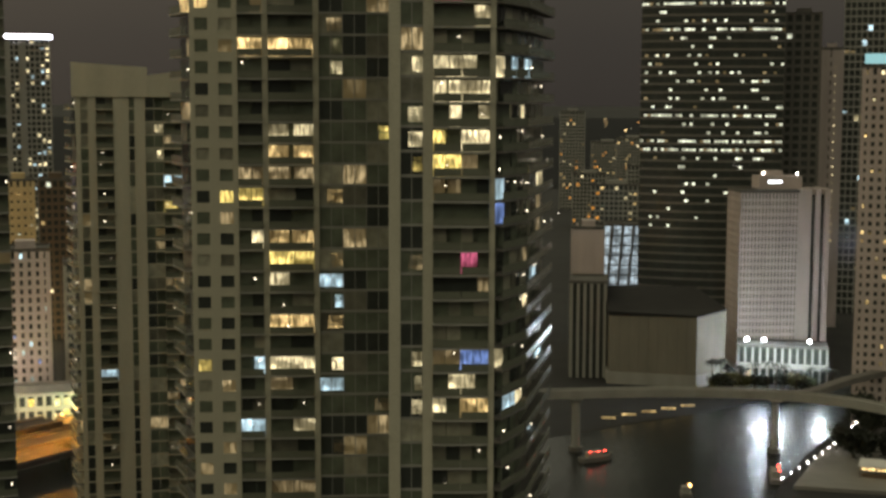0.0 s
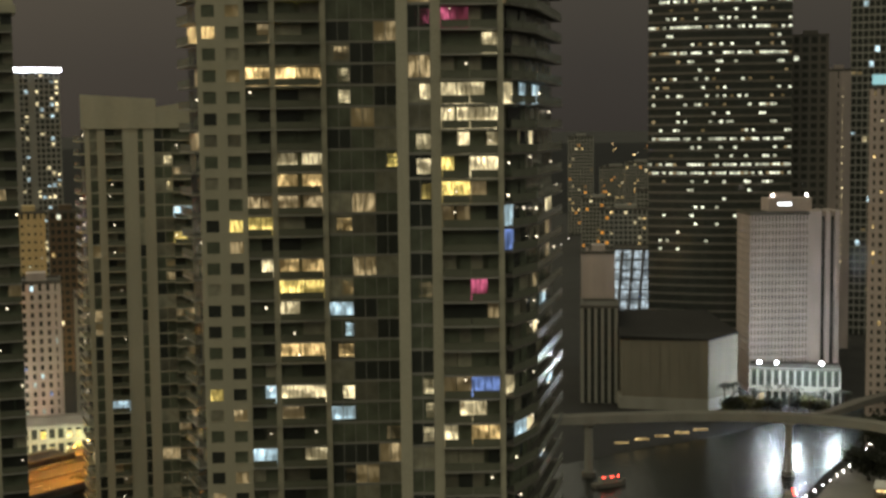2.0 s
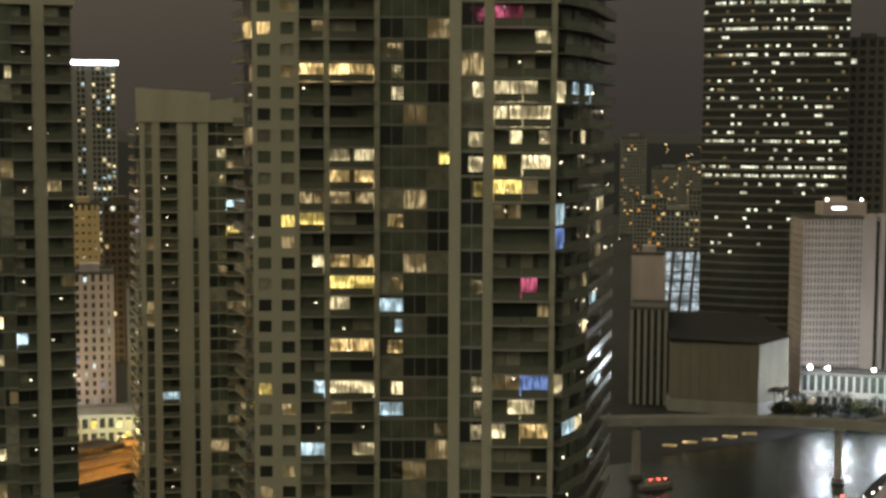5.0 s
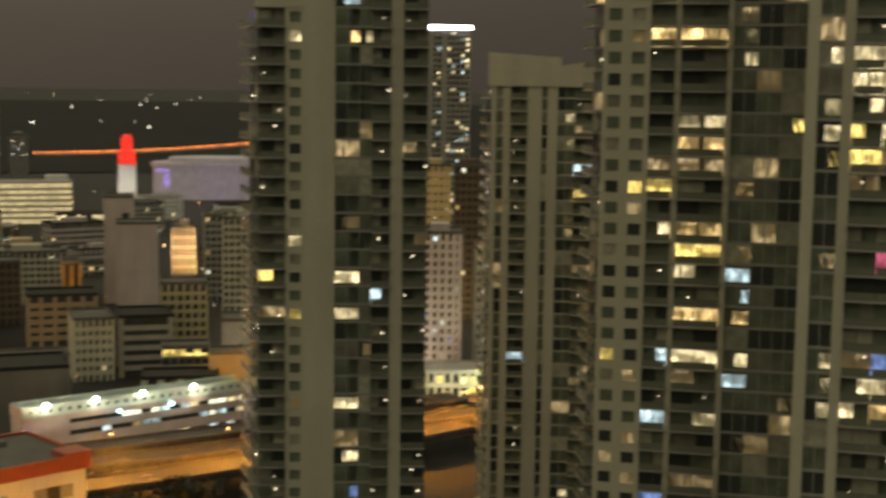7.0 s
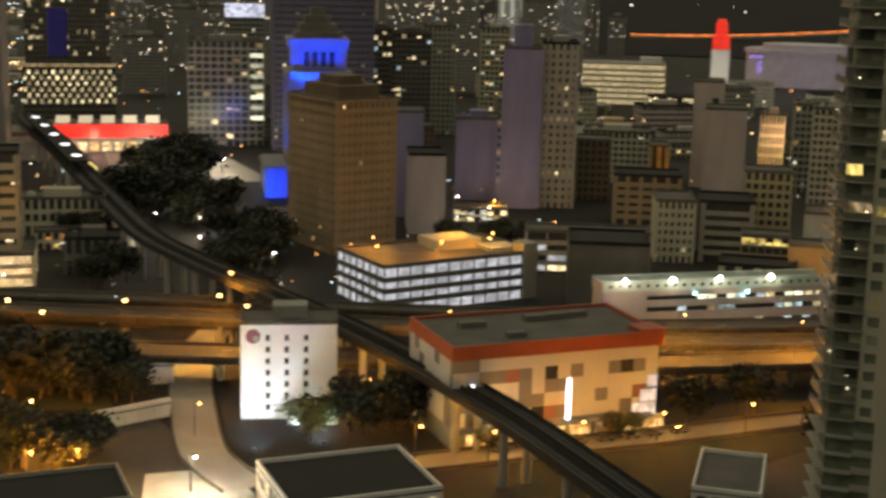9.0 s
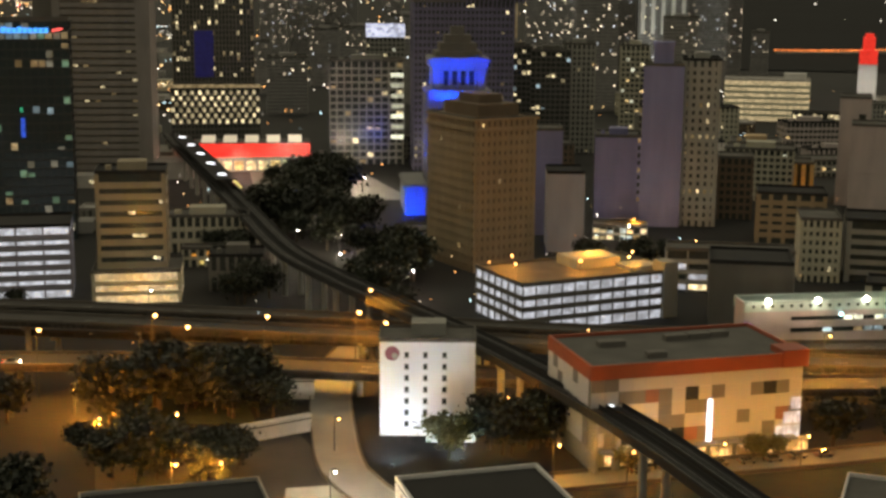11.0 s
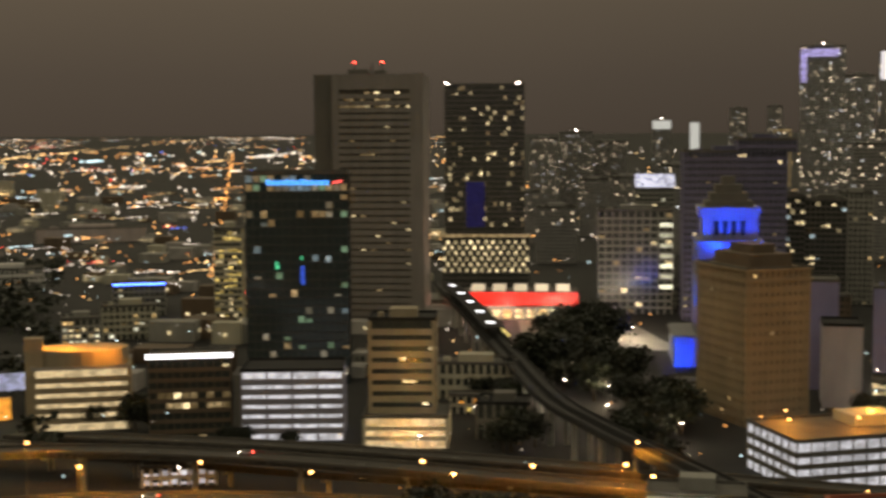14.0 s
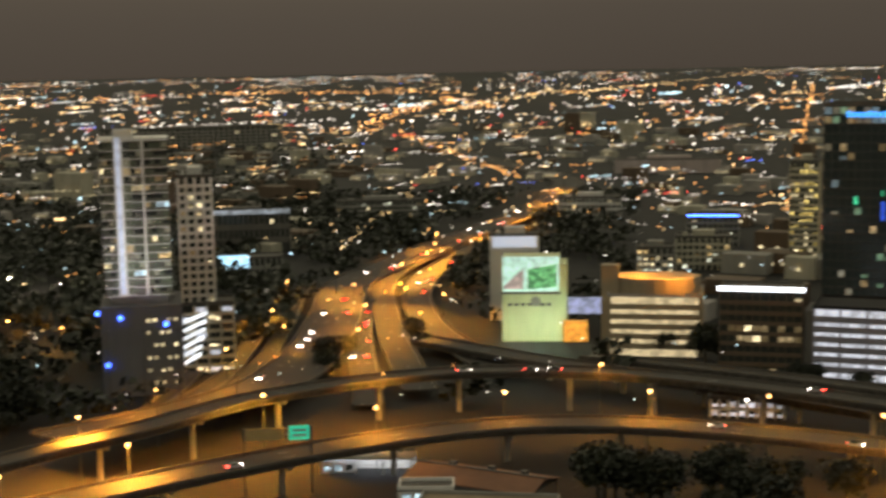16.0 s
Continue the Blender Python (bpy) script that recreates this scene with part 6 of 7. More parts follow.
for x, y in ((-250, 300), (-200, 345), (-155, 392), (-118, 440), (-90, 480), (-385, -70), (-440, -12), (-478, 14), (-445, 60), (-228, 330), (-172, 362), (-137, 412)):
    street_lamp(x, y, 0.0, 19, L_ORANGE, 56000, SODIUM, 0.3)
for x, y in ((-600, 74), (-660, 76), (-545, 64), (-575, 94), (-640, 98), (-720, 108), (-800, 140), (-900, 194), (-1000, 246), (-1120, 298), (-1230, 335), (-700, 72), (-760, 128), (-850, 150), (-520, 12), (-560, 36), (-600, 34), (-680, 46), (-620, 112), (-590, 16)):
    street_lamp(x, y, 0.0, 15, L_ORANGE, 160000 if x < -700 else 75000 if y > 60 else 26000, SODIUM, 0.5)
for x, y, w in ((-330, 184, 30000), (-290, 189, 30000), (-300, 173, 34000), (-259, 168, 26000), (-253, 176, 12000), (-259.5, 216, 1200), (-243, 260, 9000), (-209, 241, 5000), (-132, 475, 3000), (-194, 250, 6000), (-183, 270.5, 7000), (-172.5, 290, 7000), (-160, 312, 8000), *[(*polar(a_, r_).xy, 5500) for a_, r_ in ((-33, 505), (-35.5, 590), (-38, 640), (-24, 520))], (-616, -55, 14000), (-640, -80, 9000)):
    street_lamp(x, y, 0.0, 9, L_ORANGE, w, SODIUM, 0.34)
for x, y, w in ((-231, 191, 15000), (-214, 170, 9000), (-199, 258, 1800), (-118, 316, 2600), (-472, 372, 2500), (-545, 425, 2500), (-430, 330, 5000), (-420, 352, 5000), (-398, 368, 4000), (-452, 380, 5000), (-378, 352, 3000), (-384, 488, 6000), (-338, 474, 6000), (-352, 430, 4000), (-412, 500, 4000), (-362, 462, 4000), (-556, 428, 5000), (-415, 262, 7000), (-748, -66, 9000), (-776, -95, 9000), (-585, 470, 20000), (-640, 500, 24000), (-612, 515, 24000), (-575, 500, 18000), (-560, 540, 3000)):
    street_lamp(x, y, 0.0, 9, L_WHITE, w, WARMW, 0.3)
for x, y in ((-319, 346), (-308, 367), (-301, 385), (-330, 356), (-306, 393)):
    o = thing("roof_lamp", "short roof lamp with an orange sodium head", "lamp", pose(x, y, 16.0), "roof lamps")
    part("post", Solid().rod((0, 0, 0), (0, 0, 4.4), 0.08), STEEL, o)
    part("lens", Solid().gem((0, 0, 4.7), 0.42, 8, 5), L_ORANGE, o)
# floodlights of the buildings, and bare points added to brighten arena, spire base, station and market
for x, y, z, w, c in ((137, 560, 19.5, 14000, COOLW), (128, 562, 19.5, 14000, COOLW), (152, 557, 19.5, 16000, COOLW), (-232.4, 368.4, 18.6, 1500, WARMW), (-223, 381.3, 18.6, 1500, WARMW), (-213.5, 394.2, 18.6, 1500, WARMW), (-202.9, 408.8, 18.6, 1500, WARMW),
                      (-319, 346, 19.8, 5200, SODIUM), (-308, 367, 19.8, 5200, SODIUM), (-301, 385, 19.8, 5200, SODIUM), (-330, 357, 19.8, 5200, SODIUM), (-318, 385, 21.5, 5200, SODIUM), (-525, 190, 36, 15000, SODIUM), (-540, 178, 36, 12000, SODIUM), (-560, 132, 6, 5200, (0.82, 1.0, 0.72)), (-558, 146, 8, 5200, (0.82, 1.0, 0.72)),
                      (-418, 662, 3, 6000, SODIUM), (-436, 655, 3, 5000, SODIUM), (-203, 441, 19, 5000, SODIUM), (-362, 721, 20, 15000, (1.0, 0.6, 0.28)), (-400, 657, 4, 5000, SODIUM), (-600, 1235, 26, 9000, (0.85, 0.75, 1.0)), (-560, 1250, 26, 9000, (0.85, 0.75, 1.0)), (-697, 1250, 14, 8000, (1.0, 0.95, 0.85)), (-676, 490, 7, 16000, (1.0, 0.55, 0.42)), (-700, 478, 7, 9000, (1.0, 0.55, 0.42)), (-195, 655, 8, 9000, (1.0, 0.72, 0.3)), (-425, 262, 6, 2200, SODIUM), (-130, 500, 8, 9000, (0.9, 1.0, 0.6)), (-152, 488, 9, 7000, WARMW), (-112, 448, 7, 6000, (0.75, 1.0, 0.55)), (-168, 520, 12, 6000, WARMW)):
    lamp_light("floodlight", (x, y, z), w, c)


def spot(name, at, target, watts, col, deg=70, blend=0.6):
    d = bpy.data.lights.new(name, "SPOT")
    d.energy, d.color, d.spot_size, d.spot_blend, d.shadow_soft_size = watts, col, radians(deg), blend, 0.6
    o = new(name, d)
    o.matrix_basis = look(at, target)
    return o


BLUE = (0.0, 0.05, 1.0)
cm = pose(-487.4, 487.2, 0, 0, 0, GRID)
for a, b, w, deg in (((-12, -9, 17), (-9, 8, 46), 110000, 100), ((6, -9, 17), (6, 8, 46), 110000, 100), ((-27, 14, 17), (-16, 18, 42), 70000, 50), ((-27, 26, 17), (-16, 26, 42), 40000, 45),
                     ((-9, -1, 54), (-6, 11, 70), 80000, 90), ((9, -1, 54), (6, 11, 70), 80000, 90), ((-27, 22, 57), (-13, 22, 68), 40000, 50), ((-27, -12, 1), (-25, 2, 8), 60000, 90)):
    spot("blue_floodlight", cm @ Vector(a), cm @ Vector(b), w, BLUE, deg)
wm = pose(-261.0, 232.5, 0, 0, 0, 46)
for a, b, w in (((4, -24, 0.6), (7, 0, 15), 19000), ((21, -20, 0.6), (17, 0, 12), 16000)):
    spot("wall_floodlight", wm @ Vector(a), wm @ Vector(b), w * 1.9, (0.60, 0.82, 1.0), 120)
    o = thing("ground_floodlight", "ground floodlight aimed at the white wall", "floodlight", pose(*(wm @ Vector(a)).xy, 0, 0, 0, 46), "ground floodlights")
    part("housing", Solid().box(-0.5, -0.6, 0, 0.5, -0.1, 0.9), STEEL, o)
    part("lens", Solid().box(-0.4, -0.1, 0.2, 0.4, -0.02, 0.8), L_COOLW, o)

for a_, w_ in ((-37.5, 90000), (-36.5, 90000)):
    spot("tower_floodlight", polar(a_, 1360, 2), polar(a_, 1455, 120), w_, (0.9, 1.0, 0.92), 100)

# mast floodlights added to brighten the white tower; no such masts are seen
tm = pose(*polar(-93.35, 520), 0, 0, 91)
for a, b in (((1, -24, 28), (5, 0, 66)), ((13, -24, 28), (13, 0, 66)), ((25, -24, 28), (20, 0, 66))):
    spot("facade_floodlight", tm @ Vector(a), tm @ Vector(b), 17000, (0.92, 0.96, 1.0), 90)
    o = thing("facade_floodlight", "added unseen mast floodlight that brightens the white tower", "floodlight", pose(*(tm @ Vector(a)).xy, 0), "facade floodlights")
    part("mast", Solid().rod((0, 0, 0), (0, 0, 27), 0.3, 0.15, 8), STEEL, o)
    part("housing", Solid().box(-0.5, -0.4, 27, 0.5, 0.4, 27.7), STEEL, o)

# ---- causeway over the bay, with its row of orange lamps ----
cw = thing("causeway", "long causeway bridge over the bay with orange lamps", "bridge", Matrix.Identity(4))
cl = [polar(a, 2250, 4 + 0.23 * (a + 32.6) ** 2) for a in [-32.6 + 0.25 * i for i in range(36)]]
part("deck", ribbon(cl, -6, 6, -1.5, 0), CONC_GREY, cw)
beads = Solid()
for a, b in zip(cl, cl[1:]):
    for t in (0.0, 0.5):
        beads.gem(a.lerp(b, t) + Vector((0, 0, 3)), 1.9, 6, 3)
part("lamp_chain", beads, glow("causeway_lamp", (1.0, 0.28, 0.06), 1.3, 0.5), cw, kind="stuff")

# ---- the city to the horizon: countless lamps, low roofs and woods ----
RTAB = [(r, math.degrees(math.atan2(ground_height(r) + 9 - EYE, r))) for r in range(500, 4950, 10)]


def reach(el):
    for r, e_ in RTAB:
        if e_ >= el:
            return r
    return 4930


city = random.Random(77)
KINDS = {"orange": glow("far_sodium", (1.0, 0.45, 0.12), 2.6, 0.9), "white": glow("far_white", (1.0, 0.93, 0.8), 2.4, 0.9), "cool": glow("far_cool", (0.6, 0.9, 1.0), 2.0, 0.9), "gold": glow("far_gold", (1.0, 0.68, 0.3), 2.4, 0.9), "red": glow("far_red", (1.0, 0.08, 0.05), 2.6, 0.6), "blue": glow("far_blue", (0.1, 0.2, 1.0), 2.4, 0.5)}
beads = {k: Solid() for k in KINDS}


def bead(kind, az, el, size=1.0, lift=9.0):
    r = reach(el)
    p = polar(az, r, ground_height(r) + lift)
    beads[kind].gem(p, r * 0.00056 * size * (0.5 if el > -0.9 else 0.9), 5, 3)


for i in range(7600):
    az, el = city.uniform(-107, -55), -0.40 - 5.6 * city.random() ** 1.6
    n_ = noise.noise(Vector((az * 0.35, el * 2.2, 0))) + 0.5 * noise.noise(Vector((az * 1.2, el * 6, 3)))
    if n_ < city.uniform(-0.45, 0.35) or (el < -3.2 and city.random() < 0.45):
        continue
    u = city.random()
    kind = "orange" if u < 0.27 else "gold" if u < 0.47 else "white" if u < 0.85 else "cool" if u < 0.95 else "red" if u < 0.985 else "blue"
    s_ = city.uniform(0.55, 1.35) * (1.7 if city.random() < 0.04 else 1.0)
    bead(kind, az, el, s_)
    if city.random() < 0.25:  # short rows along a street
        for j in range(1, city.randint(3, 8)):
            bead(kind, az + j * 0.13 * city.choice((1, 1, 0.6)), el + j * 0.004, s_ * 0.8)
for i in range(520):  # behind the downtown towers
    az, el = city.uniform(-56, -40), -0.8 - 4.0 * city.random()
    bead(city.choice(("orange", "gold", "white", "white")), az, el, city.uniform(0.5, 1.3))
for i in range(70):  # far shore of the bay
    bead(city.choice(("white", "white", "gold")), city.uniform(-40, -12), -0.5 - 1.5 * city.random() ** 2.5, city.uniform(0.4, 1.3))
for i in range(50):
    bead(city.choice(("orange", "gold", "white", "white")), city.uniform(4, 10), -0.7 - 4.5 * city.random(), city.uniform(0.5, 1.2))
for i in range(250):  # lamps in the downtown streets
    a_, r_s = city.uniform(-60, -18), city.uniform(440, 1500)
    beads[city.choice(("white", "gold", "orange", "orange", "cool"))].gem(polar(a_, r_s, city.uniform(3, 8)), r_s * 0.0006 * city.uniform(0.5, 1.3), 5, 3)
for i in range(330):  # lamps of the lots and side streets in the west
    a_, r_s = city.uniform(-107, -62), city.uniform(450, 1100)
    beads[city.choice(("white", "white", "gold", "orange", "cool"))].gem(polar(a_, r_s, city.uniform(5, 12)), r_s * 0.0006 * city.uniform(0.5, 1.2), 5, 3)
for i in range(80):  # lamps round the railway
    a_, r_s = city.uniform(-62, -34), city.uniform(400, 720)
    beads[city.choice(("white", "white", "gold", "orange", "cool"))].gem(polar(a_, r_s, city.uniform(4, 9)), r_s * 0.0006 * city.uniform(0.4, 1.1), 5, 3)
# long lit avenues seen end-on or slanting
for a0, e0, a1, e1, n_, kind, sp in ((-74.2, -1.2, -65.8, -0.42, 70, "gold", 0.10), (-80.0, -1.9, -74.5, -1.0, 60, "gold", 0.16), (-65.0, -1.0, -66.0, -6.0, 80, "orange", 0.10),  
                                   (-82.6, -2.2, -76.5, -4.6, 90, "orange", 0.22), (-83.0, -2.3, -80.2, -1.6, 60, "orange", 0.3), (-79.5, -3.8, -84.0, -7.4, 50, "gold", 0.3), (-92, -2.2, -84, -2.1, 40, "white", 0.12), (-98, -0.5, -80, -0.42, 90, "white", 0.08), (-90, -0.9, -79, -1.1, 70, "orange", 0.12), (-62, -4.6, -66.5, -5.4, 40, "gold", 0.2)):
    for i in range(n_):
        t = (i + city.random()) / n_
        bead(kind, a0 + (a1 - a0) * t + city.gauss(0, sp * 0.4), min(-0.4, e0 + (e1 - e0) * t + city.gauss(0, sp * 0.25)), city.uniform(0.6, 1.4))
for k, s_ in beads.items():
    tagged(part("city_lights_" + k, s_, KINDS[k]), "countless small city lights out to the horizon", "city lights", kind="stuff")
roofs = {m_: Solid() for m_ in (CONC, CONC_GREY, ROOF_PALE, BROWN_DARK)}
glints = Solid()
for i in range(620):
    az, r = city.uniform(-107, -57), 640 + 1900 * city.random() ** 1.3
    p = polar(az, r)
    if (-86 < az < -72 and r < 1400) or (az < -86 and r < 900):
        continue
    w_, d_, h_ = city.uniform(8, 34), city.uniform(8, 20), city.uniform(4, 12) + (city.random() < 0.06) * city.uniform(8, 22)
    c, s = math.cos(radians(GRID)), math.sin(radians(GRID))
    q = [(p.x + c * x - s * y, p.y + s * x + c * y) for x, y in ((0, 0), (w_, 0), (w_, d_), (0, d_))]
    z_ = ground_height(r)
    roofs[city.choice(list(roofs))].prism(q, z_, z_ + h_)
    if city.random() < 0.55:
        n_ = city.randint(1, 4)
        for j in range(n_):
            t = (j + 0.5) / n_
            x, y = q[0][0] + (q[1][0] - q[0][0]) * t, q[0][1] + (q[1][1] - q[0][1]) * t
            glints.box(x - 1.4, y - 1.6, z_ + h_ * 0.4, x + 1.4, y - 0.4, z_ + h_ * 0.4 + 1.6)
for m_, s_ in roofs.items():
    tagged(part("low_roofs", s_, m_), "low houses and sheds spread over the flat suburbs", "houses", kind="stuff")
tagged(part("lit_shopfronts", glints, W_PALE), "small lit shopfronts of the low suburbs", "windows", kind="stuff")


# ---- trees ----
def make_tree(seed, h, spread, leaf, leaves=1500):
    r_ = random.Random(seed)
    o = thing("tree", "broad dark street tree with an uneven leafy crown", "tree", Matrix.Identity(4), "street trees")
    trunk = Solid().rod((0, 0, 0), (0.2, 0.1, h * 0.45), 0.045 * h, 0.028 * h, 8)
    tips = []
    for i in range(13):
        a, u = r_.uniform(0, 6.28), r_.uniform(0.2, 1.0)
        tip = (math.cos(a) * spread * u * 0.75, math.sin(a) * spread * u * 0.75, h * r_.uniform(0.5, 0.95))
        trunk.rod((0.2, 0.1, h * r_.uniform(0.3, 0.45)), tip, 0.014 * h, 0.004 * h, 5)
        tips.append(tip)
    part("trunk", trunk, BARK, o)
    crown = Solid()
    for i in range(leaves):
        t = r_.choice(tips)
        p = Vector(t) + Vector((r_.gauss(0, 1), r_.gauss(0, 1), r_.gauss(0, 0.75))) * spread * 0.26
        n_ = Vector((r_.gauss(0, 1), r_.gauss(0, 1), r_.gauss(0, 1) + 0.6)).normalized()
        u_ = n_.orthogonal().normalized() * r_.uniform(0.45, 1.0) * h * 0.08
        v_ = n_.cross(u_) * r_.uniform(0.6, 1.0)
        crown.quad(tuple(p - u_), tuple(p - v_ * 0.7), tuple(p + u_), tuple(p + v_))
    part("crown", crown, leaf, o)
    return o


def make_palm(seed, h):
    r_ = random.Random(seed)
    o = thing("palm_tree", "tall palm with drooping fronds", "palm tree", Matrix.Identity(4), "palms")
    part("trunk", Solid().rod((0, 0, 0), (0.3, 0.1, h * 0.5), 0.26, 0.2, 8).rod((0.3, 0.1, h * 0.5), (0.5, 0.3, h), 0.2, 0.16, 8), BARK, o)
    fr = Solid()
    for i in range(15):
        a, up = i * 2.4, r_.uniform(0.2, 1.1)
        d = Vector((math.cos(a), math.sin(a), 0))
        sdir = Vector((-d.y, d.x, 0))
        for j in range(5):
            t0, t1 = j / 5, (j + 1) / 5
            pts = [Vector((0.5, 0.3, h)) + d * (3.4 * t) + Vector((0, 0, up * t * 2.2 - 3.2 * t * t)) for t in (t0, t1)]
            wd = [0.5 * math.sin(math.pi * min(0.97, t + 0.08)) for t in (t0, t1)]
            fr.quad(tuple(pts[0] - sdir * wd[0]), tuple(pts[1] - sdir * wd[1]), tuple(pts[1] + sdir * wd[1] + Vector((0, 0, 0.1))), tuple(pts[0] + sdir * wd[0]))
    part("fronds", fr, LEAF, o)
    return o


protos = [make_tree(1, 12, 6.0, LEAF), make_tree(2, 15, 8.0, LEAF, 1900), make_tree(3, 9, 4.6, LEAF), make_tree(4, 9, 5, LEAF_OLIVE)]
palm = make_palm(5, 11)
first = dict.fromkeys(range(5), True)


def plant(kind, x, y, s=1.0, z=0.0):
    src = protos[kind] if kind < 4 else palm
    m_ = pose(x, y, z, 0, 0, city.uniform(0, 360)) @ Matrix.Diagonal((s, s, s * city.uniform(0.9, 1.1), 1))
    if first[kind]:
        first[kind] = False
        src.matrix_basis = m_
        return src
    o = copy_thing(src, m_)
    o.matrix_basis = m_
    return o


def grove(area, n_, kinds, s0, s1, seed):
    r_ = random.Random(seed)
    (ax, ay), (bx, by), wide = area
    d = Vector((bx - ax, by - ay))
    side = Vector((-d.y, d.x)).normalized()
    for i in range(n_):
        p = Vector((ax, ay)) + d * r_.random() + side * r_.uniform(-wide, wide)
        plant(r_.choice(kinds), p.x, p.y, r_.uniform(s0, s1))


grove(((-322, 188), (-302, 227), 9), 20, (0, 1, 2), 0.9, 1.2, 1)
grove(((-282, 166), (-262, 190), 6), 9, (0, 2), 0.7, 1.0, 2)
grove(((-330, 196), (-292, 226), 6), 8, (0, 1), 0.7, 0.95, 3)
grove(((-300, 170), (-250, 186), 8), 9, (0, 2), 0.7, 1.0, 21)
grove(((-520, 410), (-440, 385), 18), 16, (1, 0), 1.1, 1.5, 4)
grove(((-590, 470), (-540, 450), 20), 12, (1, 0), 1.1, 1.5, 5)
grove(((-520, 330), (-470, 362), 8), 5, (0,), 0.7, 0.9, 6)
grove(((-236, 244), (-222, 262), 6), 4, (0,), 0.9, 1.1, 7)
grove(((-200, 256), (-178, 296), 1.0), 7, (2, 3), 0.5, 0.75, 8)
grove(((-152, 346), (-132, 366), 5), 5, (0, 2), 0.9, 1.2, 9)
grove(((-140, 300), (-100, 330), 14), 9, (2, 0), 0.7, 1.0, 10)
grove(((-358, 94), (-347, 122), 4), 6, (0, 1), 0.8, 1.1, 11)
grove(((-352, 134), (-338, 170), 4), 6, (0, 2), 0.8, 1.1, 22)
grove(((-522, 46), (-556, 60), 4), 5, (0,), 0.7, 0.9, 23)
grove(((-560, 90), (-600, 97), 3), 4, (2,), 0.7, 0.9, 24)
grove(((-300, 92), (-262, 140), 10), 5, (0, 1), 0.8, 1.1, 25)
grove(((-232, 246), (-226, 258), 3), 4, (0, 2), 0.8, 1.1, 26)
plant(0, -176, 311, 1.0); plant(0, -166, 327, 1.1)
grove(((-345, 120), (-325, 160), 8), 6, (2, 0), 0.8, 1.0, 12)
grove(((-560, 168), (-505, 205), 5), 8, (2, 0), 0.8, 1.1, 13)
grove(((-470, 210), (-440, 240), 3), 3, (2,), 0.8, 1.0, 14)
grove(((118, 424), (165, 492), 12), 14, (2, 0), 0.7, 1.0, 15)
grove(((-112, 430), (-88, 470), 10), 8, (0, 2), 0.8, 1.0, 16)
grove(((-96, 396), (-70, 440), 12), 6, (0,), 0.8, 1.0, 17)
grove(((-565, -10), (-620, -30), 14), 9, (0, 1), 0.8, 1.2, 18)
grove(((-480, -60), (-450, -90), 14), 7, (0, 2), 0.8, 1.2, 19)
grove(((-472, 338), (-402, 300), 8), 12, (0, 1), 0.7, 1.0, 27)
grove(((-446, 398), (-384, 350), 12), 16, (0, 1), 0.8, 1.15, 28)
grove(((-400, 345), (-345, 318), 7), 9, (0, 2), 0.7, 1.0, 29)
grove(((-372, 432), (-330, 462), 12), 11, (0, 2), 0.7, 1.0, 30)
plant(3, -243, 236, 1.0); plant(3, -238, 240, 0.9); plant(3, -236, 233, 0.8)
for i in range(14):
    plant(4, 108 + i * 3.6, 558 + (i % 3) * 2.5 - i * 0.7, city.uniform(0.8, 1.1))
grove(((124, 561), (158, 552), 3), 9, (3, 2), 0.6, 0.85, 40)
grove(((104, 548), (122, 556), 3), 5, (2, 3), 0.6, 0.9, 41)
woods = Solid()
for i in range(17000):
    az, r = city.uniform(-107, -84), city.uniform(620, 2000)
    if city.random() < 0.45:
        az, r = city.uniform(-95, -80), city.uniform(600, 1150)
    if noise.noise(Vector((az * 0.25, r * 0.006, 9))) < -0.12 or (az > -88 and r < 900 and az > -86):
        continue
    p = polar(az, r, city.uniform(2, 10))
    n_ = Vector((city.gauss(0, 1), city.gauss(0, 1), city.gauss(0, 1) + 1)).normalized()
    u_ = n_.orthogonal().normalized() * city.uniform(1.5, 3.4)
    v_ = n_.cross(u_) * city.uniform(0.6, 1.0)
    woods.quad(tuple(p - u_), tuple(p - v_), tuple(p + u_), tuple(p + v_))
ROADS = [[Vector(p) for p in l_] for l_ in (((-400, -60), (-463, -6), (-504, 29), (-571, 58), (-650, 72), (-722, 88), (-881, 168), (-1094, 271), (-1266, 345)), ((-470, 60), (-560, 84), (-639, 96), (-740, 110)), ((-470, 130), (-560, 110), (-640, 100)), ((-540, 240), (-800, 370), (-1000, 478)))]
SITES = [Vector(p) for p in ((-560, 140), (-540, 160), (-519, -20), (-520, 0), (-540, 10), (-525, -34), (-530, 181), (-545, 205), (-623, 150), (-616, -55), (-748, -66))]


def clear(p, gap):
    for l_ in ROADS:
        for a, b in zip(l_, l_[1:]):
            t = max(0, min(1, (p - a).dot(b - a) / (b - a).length_squared))
            if (p - a - (b - a) * t).length < gap:
                return False
    return all((p - s).length > 24 for s in SITES)


